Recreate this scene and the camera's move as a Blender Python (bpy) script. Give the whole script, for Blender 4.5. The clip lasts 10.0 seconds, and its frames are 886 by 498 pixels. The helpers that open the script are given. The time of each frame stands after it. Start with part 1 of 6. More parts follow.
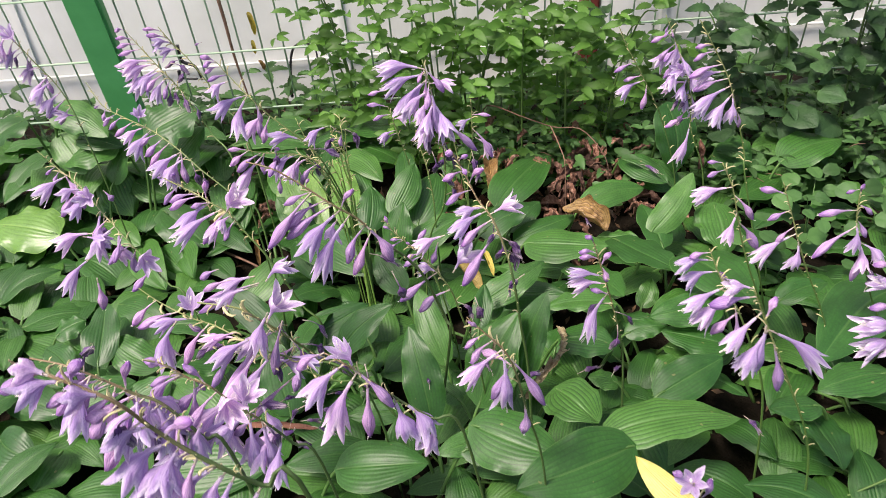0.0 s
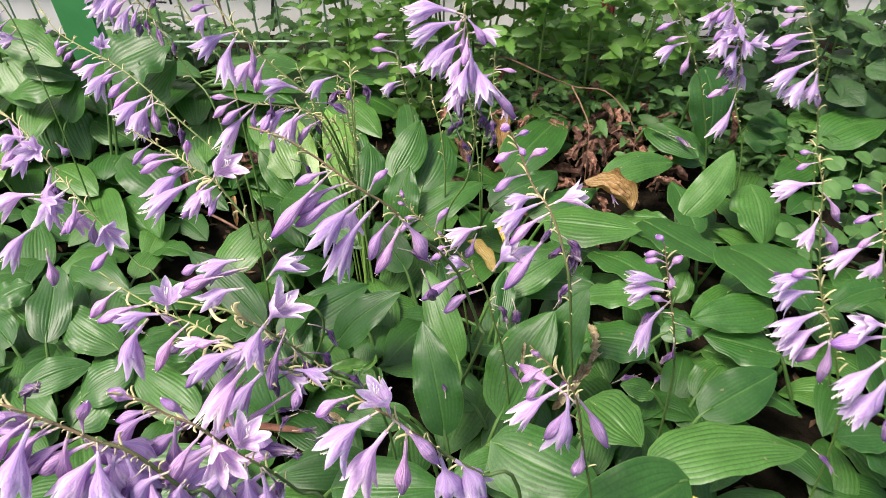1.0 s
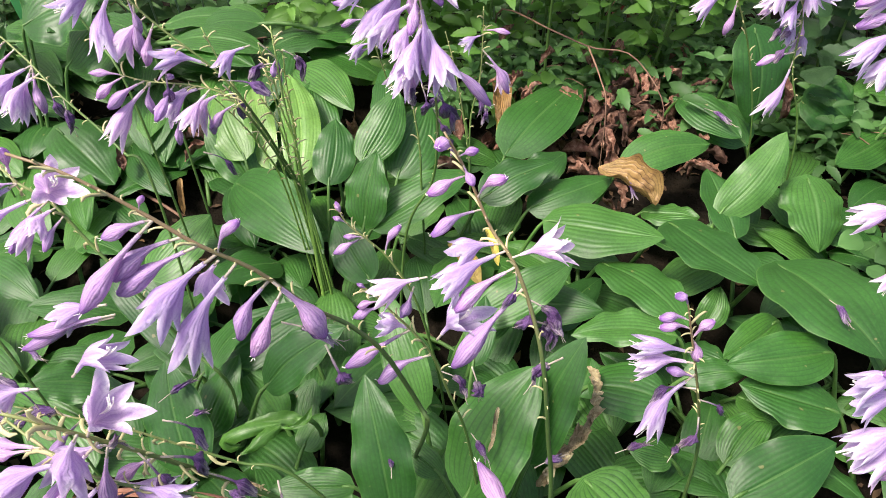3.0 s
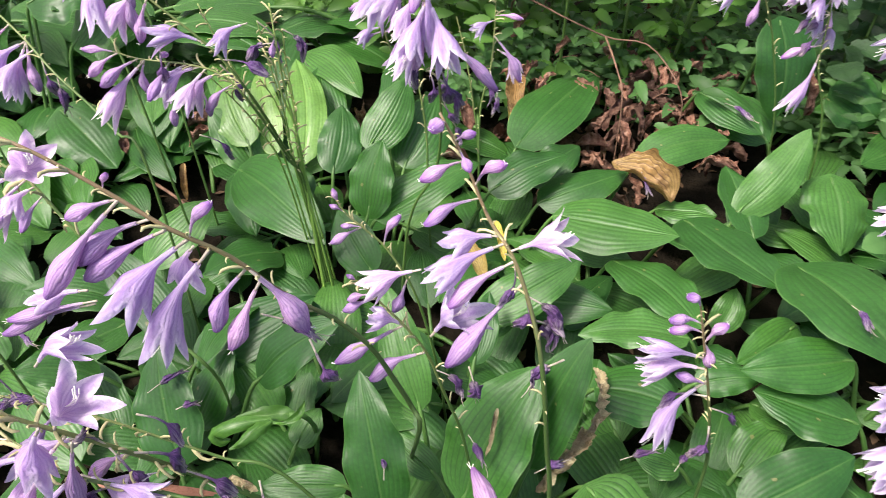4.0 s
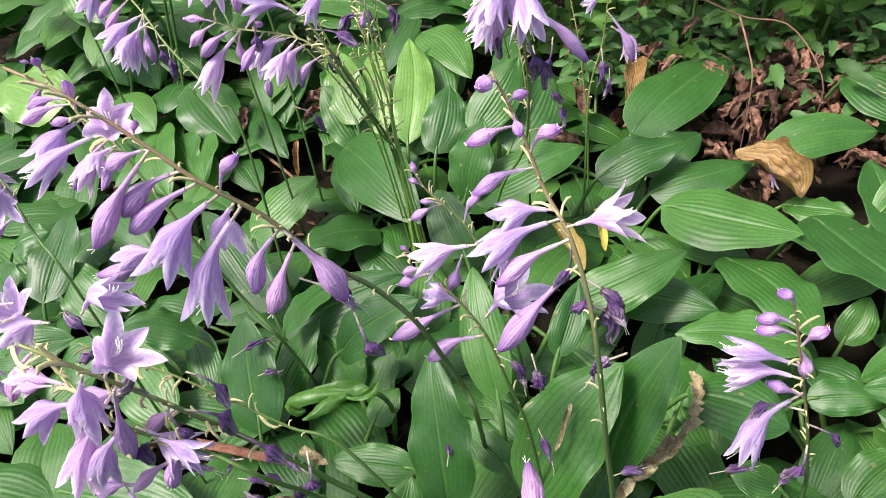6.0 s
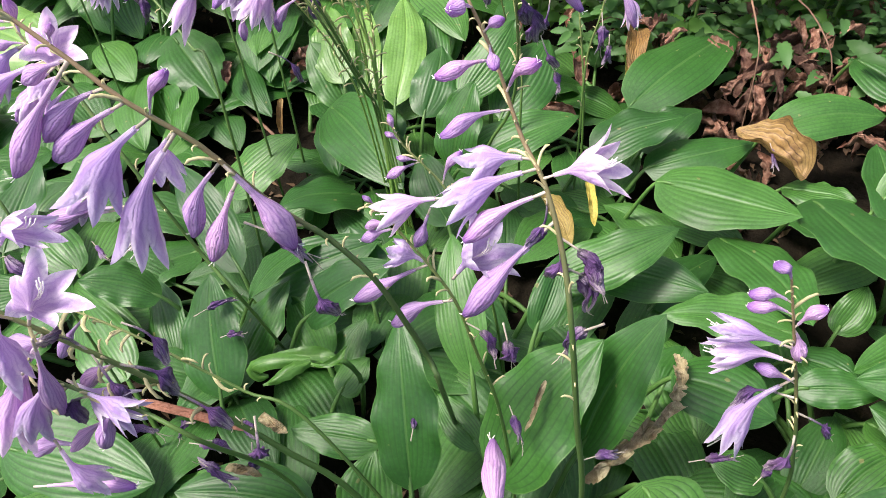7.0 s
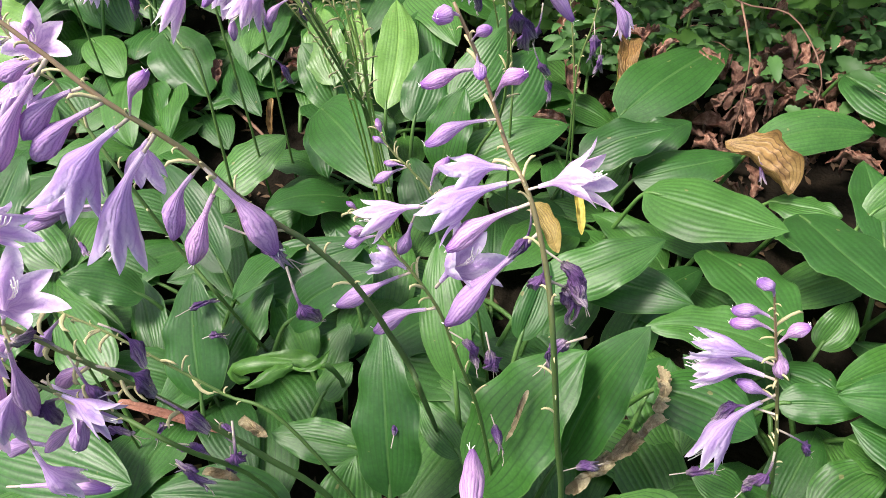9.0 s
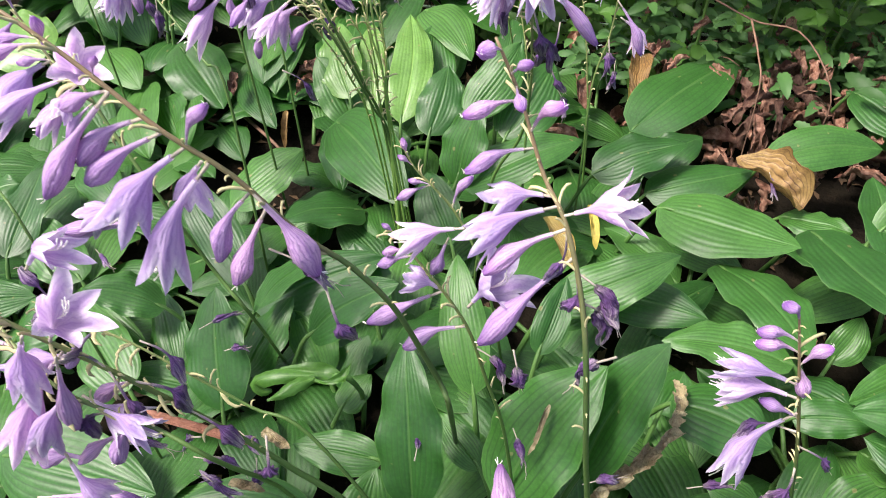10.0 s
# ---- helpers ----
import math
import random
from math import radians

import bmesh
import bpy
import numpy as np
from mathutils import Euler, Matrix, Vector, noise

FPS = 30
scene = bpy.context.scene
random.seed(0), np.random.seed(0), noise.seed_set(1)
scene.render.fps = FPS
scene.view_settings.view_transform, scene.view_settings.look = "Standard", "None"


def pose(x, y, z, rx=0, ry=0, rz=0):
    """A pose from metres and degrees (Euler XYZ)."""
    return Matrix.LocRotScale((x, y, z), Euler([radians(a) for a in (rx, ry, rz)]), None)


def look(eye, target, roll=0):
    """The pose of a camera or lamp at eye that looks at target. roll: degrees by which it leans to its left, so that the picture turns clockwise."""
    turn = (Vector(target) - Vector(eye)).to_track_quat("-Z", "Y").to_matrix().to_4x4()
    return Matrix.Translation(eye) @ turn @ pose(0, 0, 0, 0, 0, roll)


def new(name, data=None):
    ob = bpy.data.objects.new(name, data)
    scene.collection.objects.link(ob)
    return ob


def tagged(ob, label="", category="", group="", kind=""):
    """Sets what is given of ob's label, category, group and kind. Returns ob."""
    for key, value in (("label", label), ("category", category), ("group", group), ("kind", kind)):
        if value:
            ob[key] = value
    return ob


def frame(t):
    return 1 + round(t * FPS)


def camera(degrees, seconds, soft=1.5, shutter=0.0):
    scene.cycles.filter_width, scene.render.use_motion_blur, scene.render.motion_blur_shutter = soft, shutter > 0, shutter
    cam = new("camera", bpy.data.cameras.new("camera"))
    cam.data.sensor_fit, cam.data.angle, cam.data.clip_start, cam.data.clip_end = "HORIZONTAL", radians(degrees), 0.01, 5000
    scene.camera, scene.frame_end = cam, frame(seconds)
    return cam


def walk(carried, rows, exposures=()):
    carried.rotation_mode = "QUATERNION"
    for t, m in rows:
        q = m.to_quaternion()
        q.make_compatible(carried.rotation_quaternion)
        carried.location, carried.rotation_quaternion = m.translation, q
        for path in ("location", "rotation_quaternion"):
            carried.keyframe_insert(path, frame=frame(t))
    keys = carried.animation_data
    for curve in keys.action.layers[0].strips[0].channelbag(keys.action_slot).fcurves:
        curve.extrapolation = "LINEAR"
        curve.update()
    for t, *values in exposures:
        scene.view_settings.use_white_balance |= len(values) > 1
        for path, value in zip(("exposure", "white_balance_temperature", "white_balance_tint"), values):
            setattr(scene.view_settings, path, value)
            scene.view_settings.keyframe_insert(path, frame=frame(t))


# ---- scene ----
cam = camera(62.5, 10.0, soft=0.3, shutter=0.3)
PATH = [
    (0, (0.0070, 0.0543, 0.8561), (-0.0610, 1.7046, -0.2718), -4.89),
    (0.5, (-0.0580, 0.1399, 0.8331), (-0.0220, 1.7601, -0.3388), -2.20),
    (1, (-0.0710, 0.2122, 0.8070), (-0.0360, 1.7684, -0.4486), 0.31),
    (1.5, (-0.0550, 0.2868, 0.7977), (-0.1060, 1.8211, -0.4834), -0.36),
    (2, (-0.0260, 0.3544, 0.7760), (-0.0820, 1.8440, -0.5572), -1.39),
    (2.5, (-0.0090, 0.4029, 0.7525), (-0.0670, 1.8685, -0.6090), -1.40),
    (3.8, (0.0150, 0.4409, 0.7078), (-0.0300, 1.8958, -0.6631), -0.06),
    (4, (0.0150, 0.4469, 0.7074), (-0.0770, 1.8954, -0.6690), -0.73),
    (4.5, (0.0190, 0.4604, 0.7004), (-0.1600, 1.8989, -0.6763), -2.04),
    (5, (0.0370, 0.4569, 0.6936), (-0.2570, 1.8731, -0.6865), -4.86),
    (5.2, (0.0410, 0.4559, 0.6937), (-0.3060, 1.8687, -0.6782), -5.33),
    (6.3, (0.0590, 0.4738, 0.6624), (-0.4170, 1.8366, -0.7211), -7.12),
    (6.5, (0.0580, 0.4800, 0.6509), (-0.4180, 1.8148, -0.7606), -6.28),
    (7, (0.0650, 0.4862, 0.6394), (-0.3680, 1.8382, -0.7703), -4.41),
    (7.5, (0.0700, 0.4873, 0.6404), (-0.3600, 1.8457, -0.7628), -4.19),
    (8, (0.0710, 0.4901, 0.6382), (-0.3470, 1.8472, -0.7699), -3.16),
    (8.5, (0.0690, 0.4929, 0.6350), (-0.3490, 1.8457, -0.7778), -2.87),
    (9, (0.0670, 0.4912, 0.6391), (-0.3400, 1.8555, -0.7665), -2.21),
    (9.5, (0.0650, 0.4940, 0.6359), (-0.3340, 1.8496, -0.7791), -2.00),
    (10, (0.0510, 0.4842, 0.6536), (-0.3580, 1.8584, -0.7396), -1.90),
]
walk(cam, [(t, look(eye, target, roll)) for t, eye, target, roll in PATH],
     exposures=[(0.0, 0.61, 6800, 22), (1.0, 0.77, 6800, 20), (2.5, 0.90, 6750, 18), (4.0, 0.91, 6650, 17), (10.0, 0.95, 6550, 18)])

# ---- light ----
world = bpy.data.worlds.new("sky")
scene.world = world
world.use_nodes = True
wn = world.node_tree.nodes
sky = wn.new("ShaderNodeTexSky")
sky.sky_type, sky.sun_disc = "NISHITA", False
sky.sun_elevation, sky.sun_rotation = radians(59), radians(240)
sky.air_density, sky.dust_density, sky.ozone_density = 1.0, 3.0, 1.0
wn["Background"].inputs["Strength"].default_value = 0.14
world.node_tree.links.new(sky.outputs[0], wn["Background"].inputs["Color"])
sun_data = bpy.data.lights.new("sun", "SUN")
sun_data.energy, sun_data.angle, sun_data.color = 3.6, radians(15), (1.0, 0.96, 0.88)
sun = new("sun", sun_data)
sun.matrix_world = look((-0.52, -0.30, 1.0), (0, 0, 0))


# ---- materials ----
def material(name):
    m = bpy.data.materials.new(name)
    m.use_nodes = True
    t = m.node_tree
    return m, t, t.nodes["Principled BSDF"]


def node(t, kind, **values):
    n = t.nodes.new("ShaderNode" + kind)
    for key, value in values.items():
        n.inputs[key].default_value = value
    return n


def ramp(t, source, *stops):
    n = t.nodes.new("ShaderNodeValToRGB")
    e = n.color_ramp.elements
    while len(e) < len(stops):
        e.new(0.5)
    for k, (at, c) in zip(e, stops):
        k.position, k.color = at, (*c, 1)
    t.links.new(source, n.inputs[0])
    return n.outputs[0]


def mix(t, fac, a, b, blend="MIX"):
    n = t.nodes.new("ShaderNodeMix")
    n.data_type, n.blend_type = "RGBA", blend
    for socket, v in ((n.inputs[0], fac), (n.inputs[6], a), (n.inputs[7], b)):
        if isinstance(v, (int, float)):
            socket.default_value = v
        elif isinstance(v, tuple):
            socket.default_value = (*v, 1)
        else:
            t.links.new(v, socket)
    return n.outputs[2]


def maths(t, op, a, b=0.0):
    n = t.nodes.new("ShaderNodeMath")
    n.operation = op
    for socket, v in zip(n.inputs, (a, b)):
        if isinstance(v, (int, float)):
            socket.default_value = v
        else:
            t.links.new(v, socket)
    return n.outputs[0]


def noise_of(t, scale, detail=4.0, coords="Object", rough=0.55):
    c = t.nodes.new("ShaderNodeTexCoord")
    n = node(t, "TexNoise", Scale=scale, Detail=detail, Roughness=rough)
    t.links.new(c.outputs[coords], n.inputs["Vector"])
    return n.outputs["Fac"]


def bump(t, bsdf, height, strength=0.3, distance=0.002):
    n = node(t, "Bump", Strength=strength, Distance=distance)
    t.links.new(height, n.inputs["Height"])
    t.links.new(n.outputs[0], bsdf.inputs["Normal"])
    return n


def leafy(t, bsdf, colour, amount, tint):
    """Lets part of the light through a thin blade."""
    tr = t.nodes.new("ShaderNodeBsdfTranslucent")
    t.links.new(mix(t, 1.0, colour, tint, "MULTIPLY"), tr.inputs["Color"])
    ms = t.nodes.new("ShaderNodeMixShader")
    ms.inputs[0].default_value = amount
    t.links.new(bsdf.outputs[0], ms.inputs[1])
    t.links.new(tr.outputs[0], ms.inputs[2])
    t.links.new(ms.outputs[0], t.nodes["Material Output"].inputs["Surface"])


def hosta_green(name, low, mid, high, rough, vein_colour=(0.022, 0.075, 0.014), rib_colour=(0.10, 0.22, 0.055), tint=(1.5, 1.75, 0.7), depth=0.7, patch=0.0, specks=0.55):
    m, t, b = material(name)
    info = t.nodes.new("ShaderNodeObjectInfo")
    uv = t.nodes.new("ShaderNodeTexCoord")
    sep = t.nodes.new("ShaderNodeSeparateXYZ")
    t.links.new(uv.outputs["UV"], sep.inputs[0])
    side = maths(t, "ABSOLUTE", maths(t, "SUBTRACT", sep.outputs[0], 0.5))
    vein = maths(t, "ABSOLUTE", maths(t, "COSINE", maths(t, "MULTIPLY", side, math.pi * 12)))
    vein = maths(t, "POWER", vein, 16.0)
    rib = maths(t, "LESS_THAN", side, 0.018)
    base = ramp(t, info.outputs["Random"], (0.0, low), (0.55, mid), (1.0, high))
    blotch = ramp(t, noise_of(t, 28.0), (0.3, (0.72, 0.78, 0.7)), (0.7, (1.12, 1.1, 1.05)))
    colour = mix(t, 1.0, base, blotch, "MULTIPLY")
    fine = ramp(t, noise_of(t, 300.0, 4.0), (0.3, (0.76, 0.79, 0.74)), (0.75, (1.16, 1.15, 1.15)))
    colour = mix(t, 1.0, colour, fine, "MULTIPLY")
    strength = ramp(t, maths(t, "FRACT", maths(t, "MULTIPLY", info.outputs["Random"], 7.31)), (0.0, (0.35, 0.35, 0.35)), (1.0, (1, 1, 1)))
    groove = maths(t, "MULTIPLY", vein, maths(t, "MULTIPLY", maths(t, "MULTIPLY", noise_of(t, 40.0, 2.0), 2 * depth), strength))
    colour = mix(t, groove, colour, vein_colour)
    colour = mix(t, maths(t, "MULTIPLY", rib, 0.4), colour, rib_colour)
    rim = maths(t, "GREATER_THAN", side, 0.487)
    colour = mix(t, maths(t, "MULTIPLY", rim, 0.55), colour, rib_colour)
    # scattered dry specks
    spot = ramp(t, noise_of(t, 75.0, 2.0), (0.735, (0, 0, 0)), (0.76, (1, 1, 1)))
    colour = mix(t, maths(t, "MULTIPLY", spot, specks), colour, (0.27, 0.23, 0.10))
    if patch:
        rot = ramp(t, noise_of(t, 60.0, 5.0, rough=0.7), (0.48, (0, 0, 0)), (0.62, (1, 1, 1)))
        colour = mix(t, maths(t, "MULTIPLY", rot, patch), colour, vein_colour)
    t.links.new(colour, b.inputs["Base Color"])
    b.inputs["Roughness"].default_value = rough
    b.inputs["Specular IOR Level"].default_value = 0.5
    bump(t, b, noise_of(t, 260.0, 5.0), 0.4, 0.0008)
    leafy(t, b, colour, 0.22, tint)
    return m


# lighter copy of the hosta green: patches of sunlight put into the leaf colour
SUNLIT = hosta_green("sunlit_hosta_leaf", (0.13, 0.28, 0.06), (0.16, 0.32, 0.075), (0.20, 0.36, 0.09), 0.36, (0.15, 0.30, 0.055), (0.25, 0.42, 0.1))
DRY = hosta_green("dry_tan_leaf", (0.27, 0.15, 0.05), (0.35, 0.21, 0.075), (0.44, 0.28, 0.11), 0.6, (0.07, 0.03, 0.015), (0.16, 0.08, 0.03), (1.2, 1.0, 0.7), depth=0.8, patch=0.45)
# yellow of ageing leaves, lightened so the colour also carries sunlight
YELLOW = hosta_green("yellowed_leaf", (0.58, 0.45, 0.08), (0.66, 0.55, 0.13), (0.74, 0.64, 0.20), 0.5, (0.40, 0.26, 0.06), (0.42, 0.30, 0.08), (1.2, 1.1, 0.6))
OCHRE = hosta_green("ochre_leaf", (0.30, 0.22, 0.06), (0.38, 0.28, 0.085), (0.44, 0.33, 0.11), 0.55, (0.16, 0.09, 0.03), (0.30, 0.20, 0.07), (1.2, 1.1, 0.6), patch=0.3)
TENDER = hosta_green("tender_hosta_leaf", (0.050, 0.155, 0.020), (0.060, 0.17, 0.024), (0.072, 0.19, 0.030), 0.46, (0.035, 0.12, 0.016), (0.16, 0.30, 0.08), depth=0.4)
HOSTA = hosta_green("hosta_leaf", (0.022, 0.097, 0.017), (0.040, 0.146, 0.024), (0.074, 0.204, 0.038), 0.44, depth=1.0)


def petal(name, deep, main, pale, rough, through_amount=0.34, streaks=0.35, ribs=0.18, crinkle=0.35, end=None):
    m, t, b = material(name)
    info = t.nodes.new("ShaderNodeObjectInfo")
    uv = t.nodes.new("ShaderNodeTexCoord")
    sep = t.nodes.new("ShaderNodeSeparateXYZ")
    t.links.new(uv.outputs["UV"], sep.inputs[0])
    along = sep.outputs[1]
    colour = ramp(t, along, (0.0, pale), (0.28, main), (0.62 if end else 0.70, main), (0.8 if end else 1.0, end or pale))
    drift = maths(t, "ADD", sep.outputs[0], maths(t, "MULTIPLY", noise_of(t, 5.0), 0.20))
    stripe = maths(t, "POWER", maths(t, "ABSOLUTE", maths(t, "COSINE", maths(t, "MULTIPLY", drift, math.pi * 18))), 5.0)
    lobe = maths(t, "POWER", maths(t, "ABSOLUTE", maths(t, "SINE", maths(t, "MULTIPLY", sep.outputs[0], math.pi * 6))), 4.0)
    if not end:
        edge = maths(t, "MULTIPLY", maths(t, "SUBTRACT", 1.0, lobe), ramp(t, along, (0.45, (0, 0, 0)), (0.8, (0.8, 0.8, 0.8))))
        colour = mix(t, edge, colour, pale)
    streaky = maths(t, "MULTIPLY", stripe, maths(t, "MULTIPLY", noise_of(t, 5.0, 3.0), streaks))
    colour = mix(t, streaky, colour, deep)
    colour = mix(t, maths(t, "MULTIPLY", lobe, ribs), colour, deep)
    tone = ramp(t, info.outputs["Random"], (0.0, (0.80, 0.78, 0.88)), (0.6, (1.0, 1.0, 1.0)), (1.0, (1.18, 1.12, 1.08)))
    colour = mix(t, 1.0, colour, tone, "MULTIPLY")
    grain = ramp(t, noise_of(t, 260.0, 3.0), (0.3, (0.84, 0.82, 0.88)), (0.7, (1.08, 1.08, 1.05)))
    colour = mix(t, 1.0, colour, grain, "MULTIPLY")
    t.links.new(colour, b.inputs["Base Color"])
    b.inputs["Roughness"].default_value = rough
    b.inputs["Specular IOR Level"].default_value = 0.25
    bump(t, b, maths(t, "ADD", noise_of(t, 12.0, 5.0), maths(t, "MULTIPLY", stripe, 0.12)), crinkle, 0.0028)
    leafy(t, b, colour, through_amount, (1.15, 1.05, 1.15))
    return m


LILAC = petal("lilac_petal", (0.36, 0.18, 0.54), (0.70, 0.55, 0.775), (0.93, 0.88, 0.93), 0.55, 0.40, 0.62, 0.34, 0.5)
BUD = petal("bud_petal", (0.26, 0.08, 0.40), (0.67, 0.48, 0.70), (0.88, 0.79, 0.83), 0.5, 0.30, 0.85, 0.28, 0.6, (0.40, 0.20, 0.54))
WILTED = petal("wilted_petal", (0.040, 0.016, 0.070), (0.19, 0.10, 0.265), (0.52, 0.46, 0.47), 0.6, 0.18, 1.0, 0.2, 0.7)


def mottled(name, stops, scale, rough=0.6, bump_scale=0.0, bump_strength=0.3, metal=0.0, leaf_through=0.0, islands=False, depth=0.002, spread=0.21, gloss=0.4):
    """A surface of one stuff whose colour wanders between the stops."""
    m, t, b = material(name)
    colour = ramp(t, noise_of(t, scale, 5.0), *stops)
    if islands:
        g = t.nodes.new("ShaderNodeNewGeometry")
        tone = ramp(t, g.outputs["Random Per Island"], (0.0, (0.62, 0.62, 0.6)), (0.6, (1, 1, 1)), (1.0, (1.35, 1.3, 1.2)))
    else:
        g = t.nodes.new("ShaderNodeObjectInfo")
        tone = ramp(t, g.outputs["Random"], (0.0, (1 - spread, 1 - spread, 1 - spread)), (1.0, (1 + spread, 1 + spread, 1 + spread)))
    colour = mix(t, 1.0, colour, tone, "MULTIPLY")
    t.links.new(colour, b.inputs["Base Color"])
    b.inputs["Roughness"].default_value, b.inputs["Metallic"].default_value = rough, metal
    b.inputs["Specular IOR Level"].default_value = gloss
    if bump_scale:
        bump(t, b, noise_of(t, bump_scale, 6.0), bump_strength, depth)
    if leaf_through:
        leafy(t, b, colour, leaf_through, (1.4, 1.6, 0.7))
    return m


def stem_material(name, low, high):
    m, t, b = material(name)
    uv = t.nodes.new("ShaderNodeTexCoord")
    sep = t.nodes.new("ShaderNodeSeparateXYZ")
    t.links.new(uv.outputs["UV"], sep.inputs[0])
    at = maths(t, "ADD", sep.outputs[1], maths(t, "MULTIPLY", maths(t, "SUBTRACT", noise_of(t, 60.0), 0.5), 0.5))
    colour = ramp(t, at, (0.35, low), (0.75, high))
    t.links.new(colour, b.inputs["Base Color"])
    b.inputs["Roughness"].default_value = 0.5
    bump(t, b, noise_of(t, 300.0), 0.3, 0.0008)
    return m


STEM = stem_material("flower_stem", (0.070, 0.145, 0.028), (0.21, 0.25, 0.08))
# lighter copy of the stem green, with the sun on the tuft painted in
STEM_SUNLIT = stem_material("sunlit_flower_stem", (0.20, 0.36, 0.07), (0.34, 0.46, 0.14))
STEM_RED = stem_material("reddish_flower_stem", (0.055, 0.105, 0.025), (0.22, 0.155, 0.08))
PEDICEL = mottled("pale_pedicel", ((0.3, (0.40, 0.38, 0.21)), (0.7, (0.50, 0.40, 0.42))), 80, 0.55)
BRACT = mottled("cream_bract", ((0.3, (0.40, 0.39, 0.17)), (0.7, (0.56, 0.50, 0.28))), 90, 0.6)
STAMEN = mottled("stamen", ((0.3, (0.80, 0.78, 0.68)), (0.7, (0.86, 0.84, 0.78))), 90, 0.5)
PETIOLE = mottled("petiole", ((0.3, (0.05, 0.13, 0.025)), (0.7, (0.09, 0.19, 0.045))), 30, 0.45, 200)
# dark soil, its colour deepened further to hold the shade between the clumps
SOIL = mottled("shade_darkened_soil", ((0.3, (0.005, 0.0042, 0.003)), (0.55, (0.011, 0.009, 0.006)), (0.8, (0.026, 0.019, 0.012))), 22, 0.95, 60, 0.9, depth=0.012, gloss=0.05)
LITTER = mottled("litter_flakes", ((0.3, (0.035, 0.022, 0.012)), (0.7, (0.13, 0.075, 0.035))), 40, 0.8, 200, islands=True)
DEAD = mottled("dead_brown_leaf", ((0.3, (0.095, 0.040, 0.026)), (0.5, (0.23, 0.115, 0.075)), (0.75, (0.40, 0.26, 0.185))), 6, 0.7, 30, 0.5, spread=0.7, gloss=0.3, depth=0.02)
TAN = DRY
PAPER = hosta_green("papery_leaf", (0.46, 0.37, 0.23), (0.56, 0.46, 0.30), (0.66, 0.56, 0.39), 0.7, (0.17, 0.10, 0.05), (0.34, 0.24, 0.13), (1.1, 1.0, 0.8), depth=0.5, patch=0.55)
TWIG = mottled("twig_bark", ((0.3, (0.12, 0.065, 0.04)), (0.7, (0.24, 0.14, 0.09))), 60, 0.75, 300)
BRAMBLE = mottled("bramble_foliage", ((0.3, (0.065, 0.165, 0.030)), (0.6, (0.105, 0.24, 0.045)), (0.8, (0.18, 0.34, 0.07))), 9, 0.5, 240, 0.2, gloss=0.3, leaf_through=0.38, islands=True)
COVER = mottled("ground_cover_foliage", ((0.3, (0.046, 0.118, 0.034)), (0.6, (0.072, 0.172, 0.050)), (0.85, (0.115, 0.235, 0.070))), 9, 0.5, 240, 0.2, gloss=0.22, leaf_through=0.22, islands=True)
VINE = mottled("vine_foliage", ((0.3, (0.024, 0.066, 0.023)), (0.6, (0.044, 0.108, 0.036)), (0.85, (0.072, 0.150, 0.046))), 30, 0.5, 160, 0.9, gloss=0.3, leaf_through=0.15, islands=True)
FENCE = mottled("green_coated_wire", ((0.3, (0.30, 0.45, 0.30)), (0.7, (0.40, 0.54, 0.38))), 25, 0.4)
POST = mottled("green_painted_steel", ((0.3, (0.045, 0.24, 0.075)), (0.7, (0.065, 0.30, 0.10))), 12, 0.42, 90, 0.08)
WALL = mottled("white_panel", ((0.3, (0.66, 0.685, 0.63)), (0.55, (0.80, 0.82, 0.77)), (0.8, (0.86, 0.87, 0.83))), 3.5, 0.5, 40, 0.08)
RUST = mottled("red_brown_paint", ((0.3, (0.11, 0.022, 0.016)), (0.7, (0.17, 0.035, 0.025))), 20, 0.5, 120)
BLACK = mottled("black_rubber", ((0.3, (0.010, 0.010, 0.011)), (0.7, (0.022, 0.022, 0.024))), 40, 0.45)


# ---- builders ----
def mesh_from(name, verts, faces, mats, index=None, uv=None, smooth=True):
    me = bpy.data.meshes.new(name)
    me.from_pydata([tuple(v) for v in verts], [], faces)
    for m in mats:
        me.materials.append(m)
    if index is not None:
        me.polygons.foreach_set("material_index", index)
    if smooth:
        me.polygons.foreach_set("use_smooth", [True] * len(faces))
    if uv is not None:
        layer = me.uv_layers.new(name="uv")
        loops = np.zeros(len(me.loops), dtype=np.int32)
        me.loops.foreach_get("vertex_index", loops)
        layer.data.foreach_set("uv", np.asarray(uv, dtype=np.float32)[loops].ravel())
    me.update()
    return me


def child(name, me, parent, m=None, label=""):
    ob = new(name, me)
    ob.parent = parent
    if m is not None:
        ob.matrix_local = m
    if label:
        ob["label"] = label
    return ob


def grid_faces(rows, cols, start=0, wrap=False):
    out = []
    for i in range(rows - 1):
        for j in range(cols if wrap else cols - 1):
            k = (j + 1) % cols
            out.append((start + i * cols + j, start + i * cols + k, start + (i + 1) * cols + k, start + (i + 1) * cols + j))
    return out


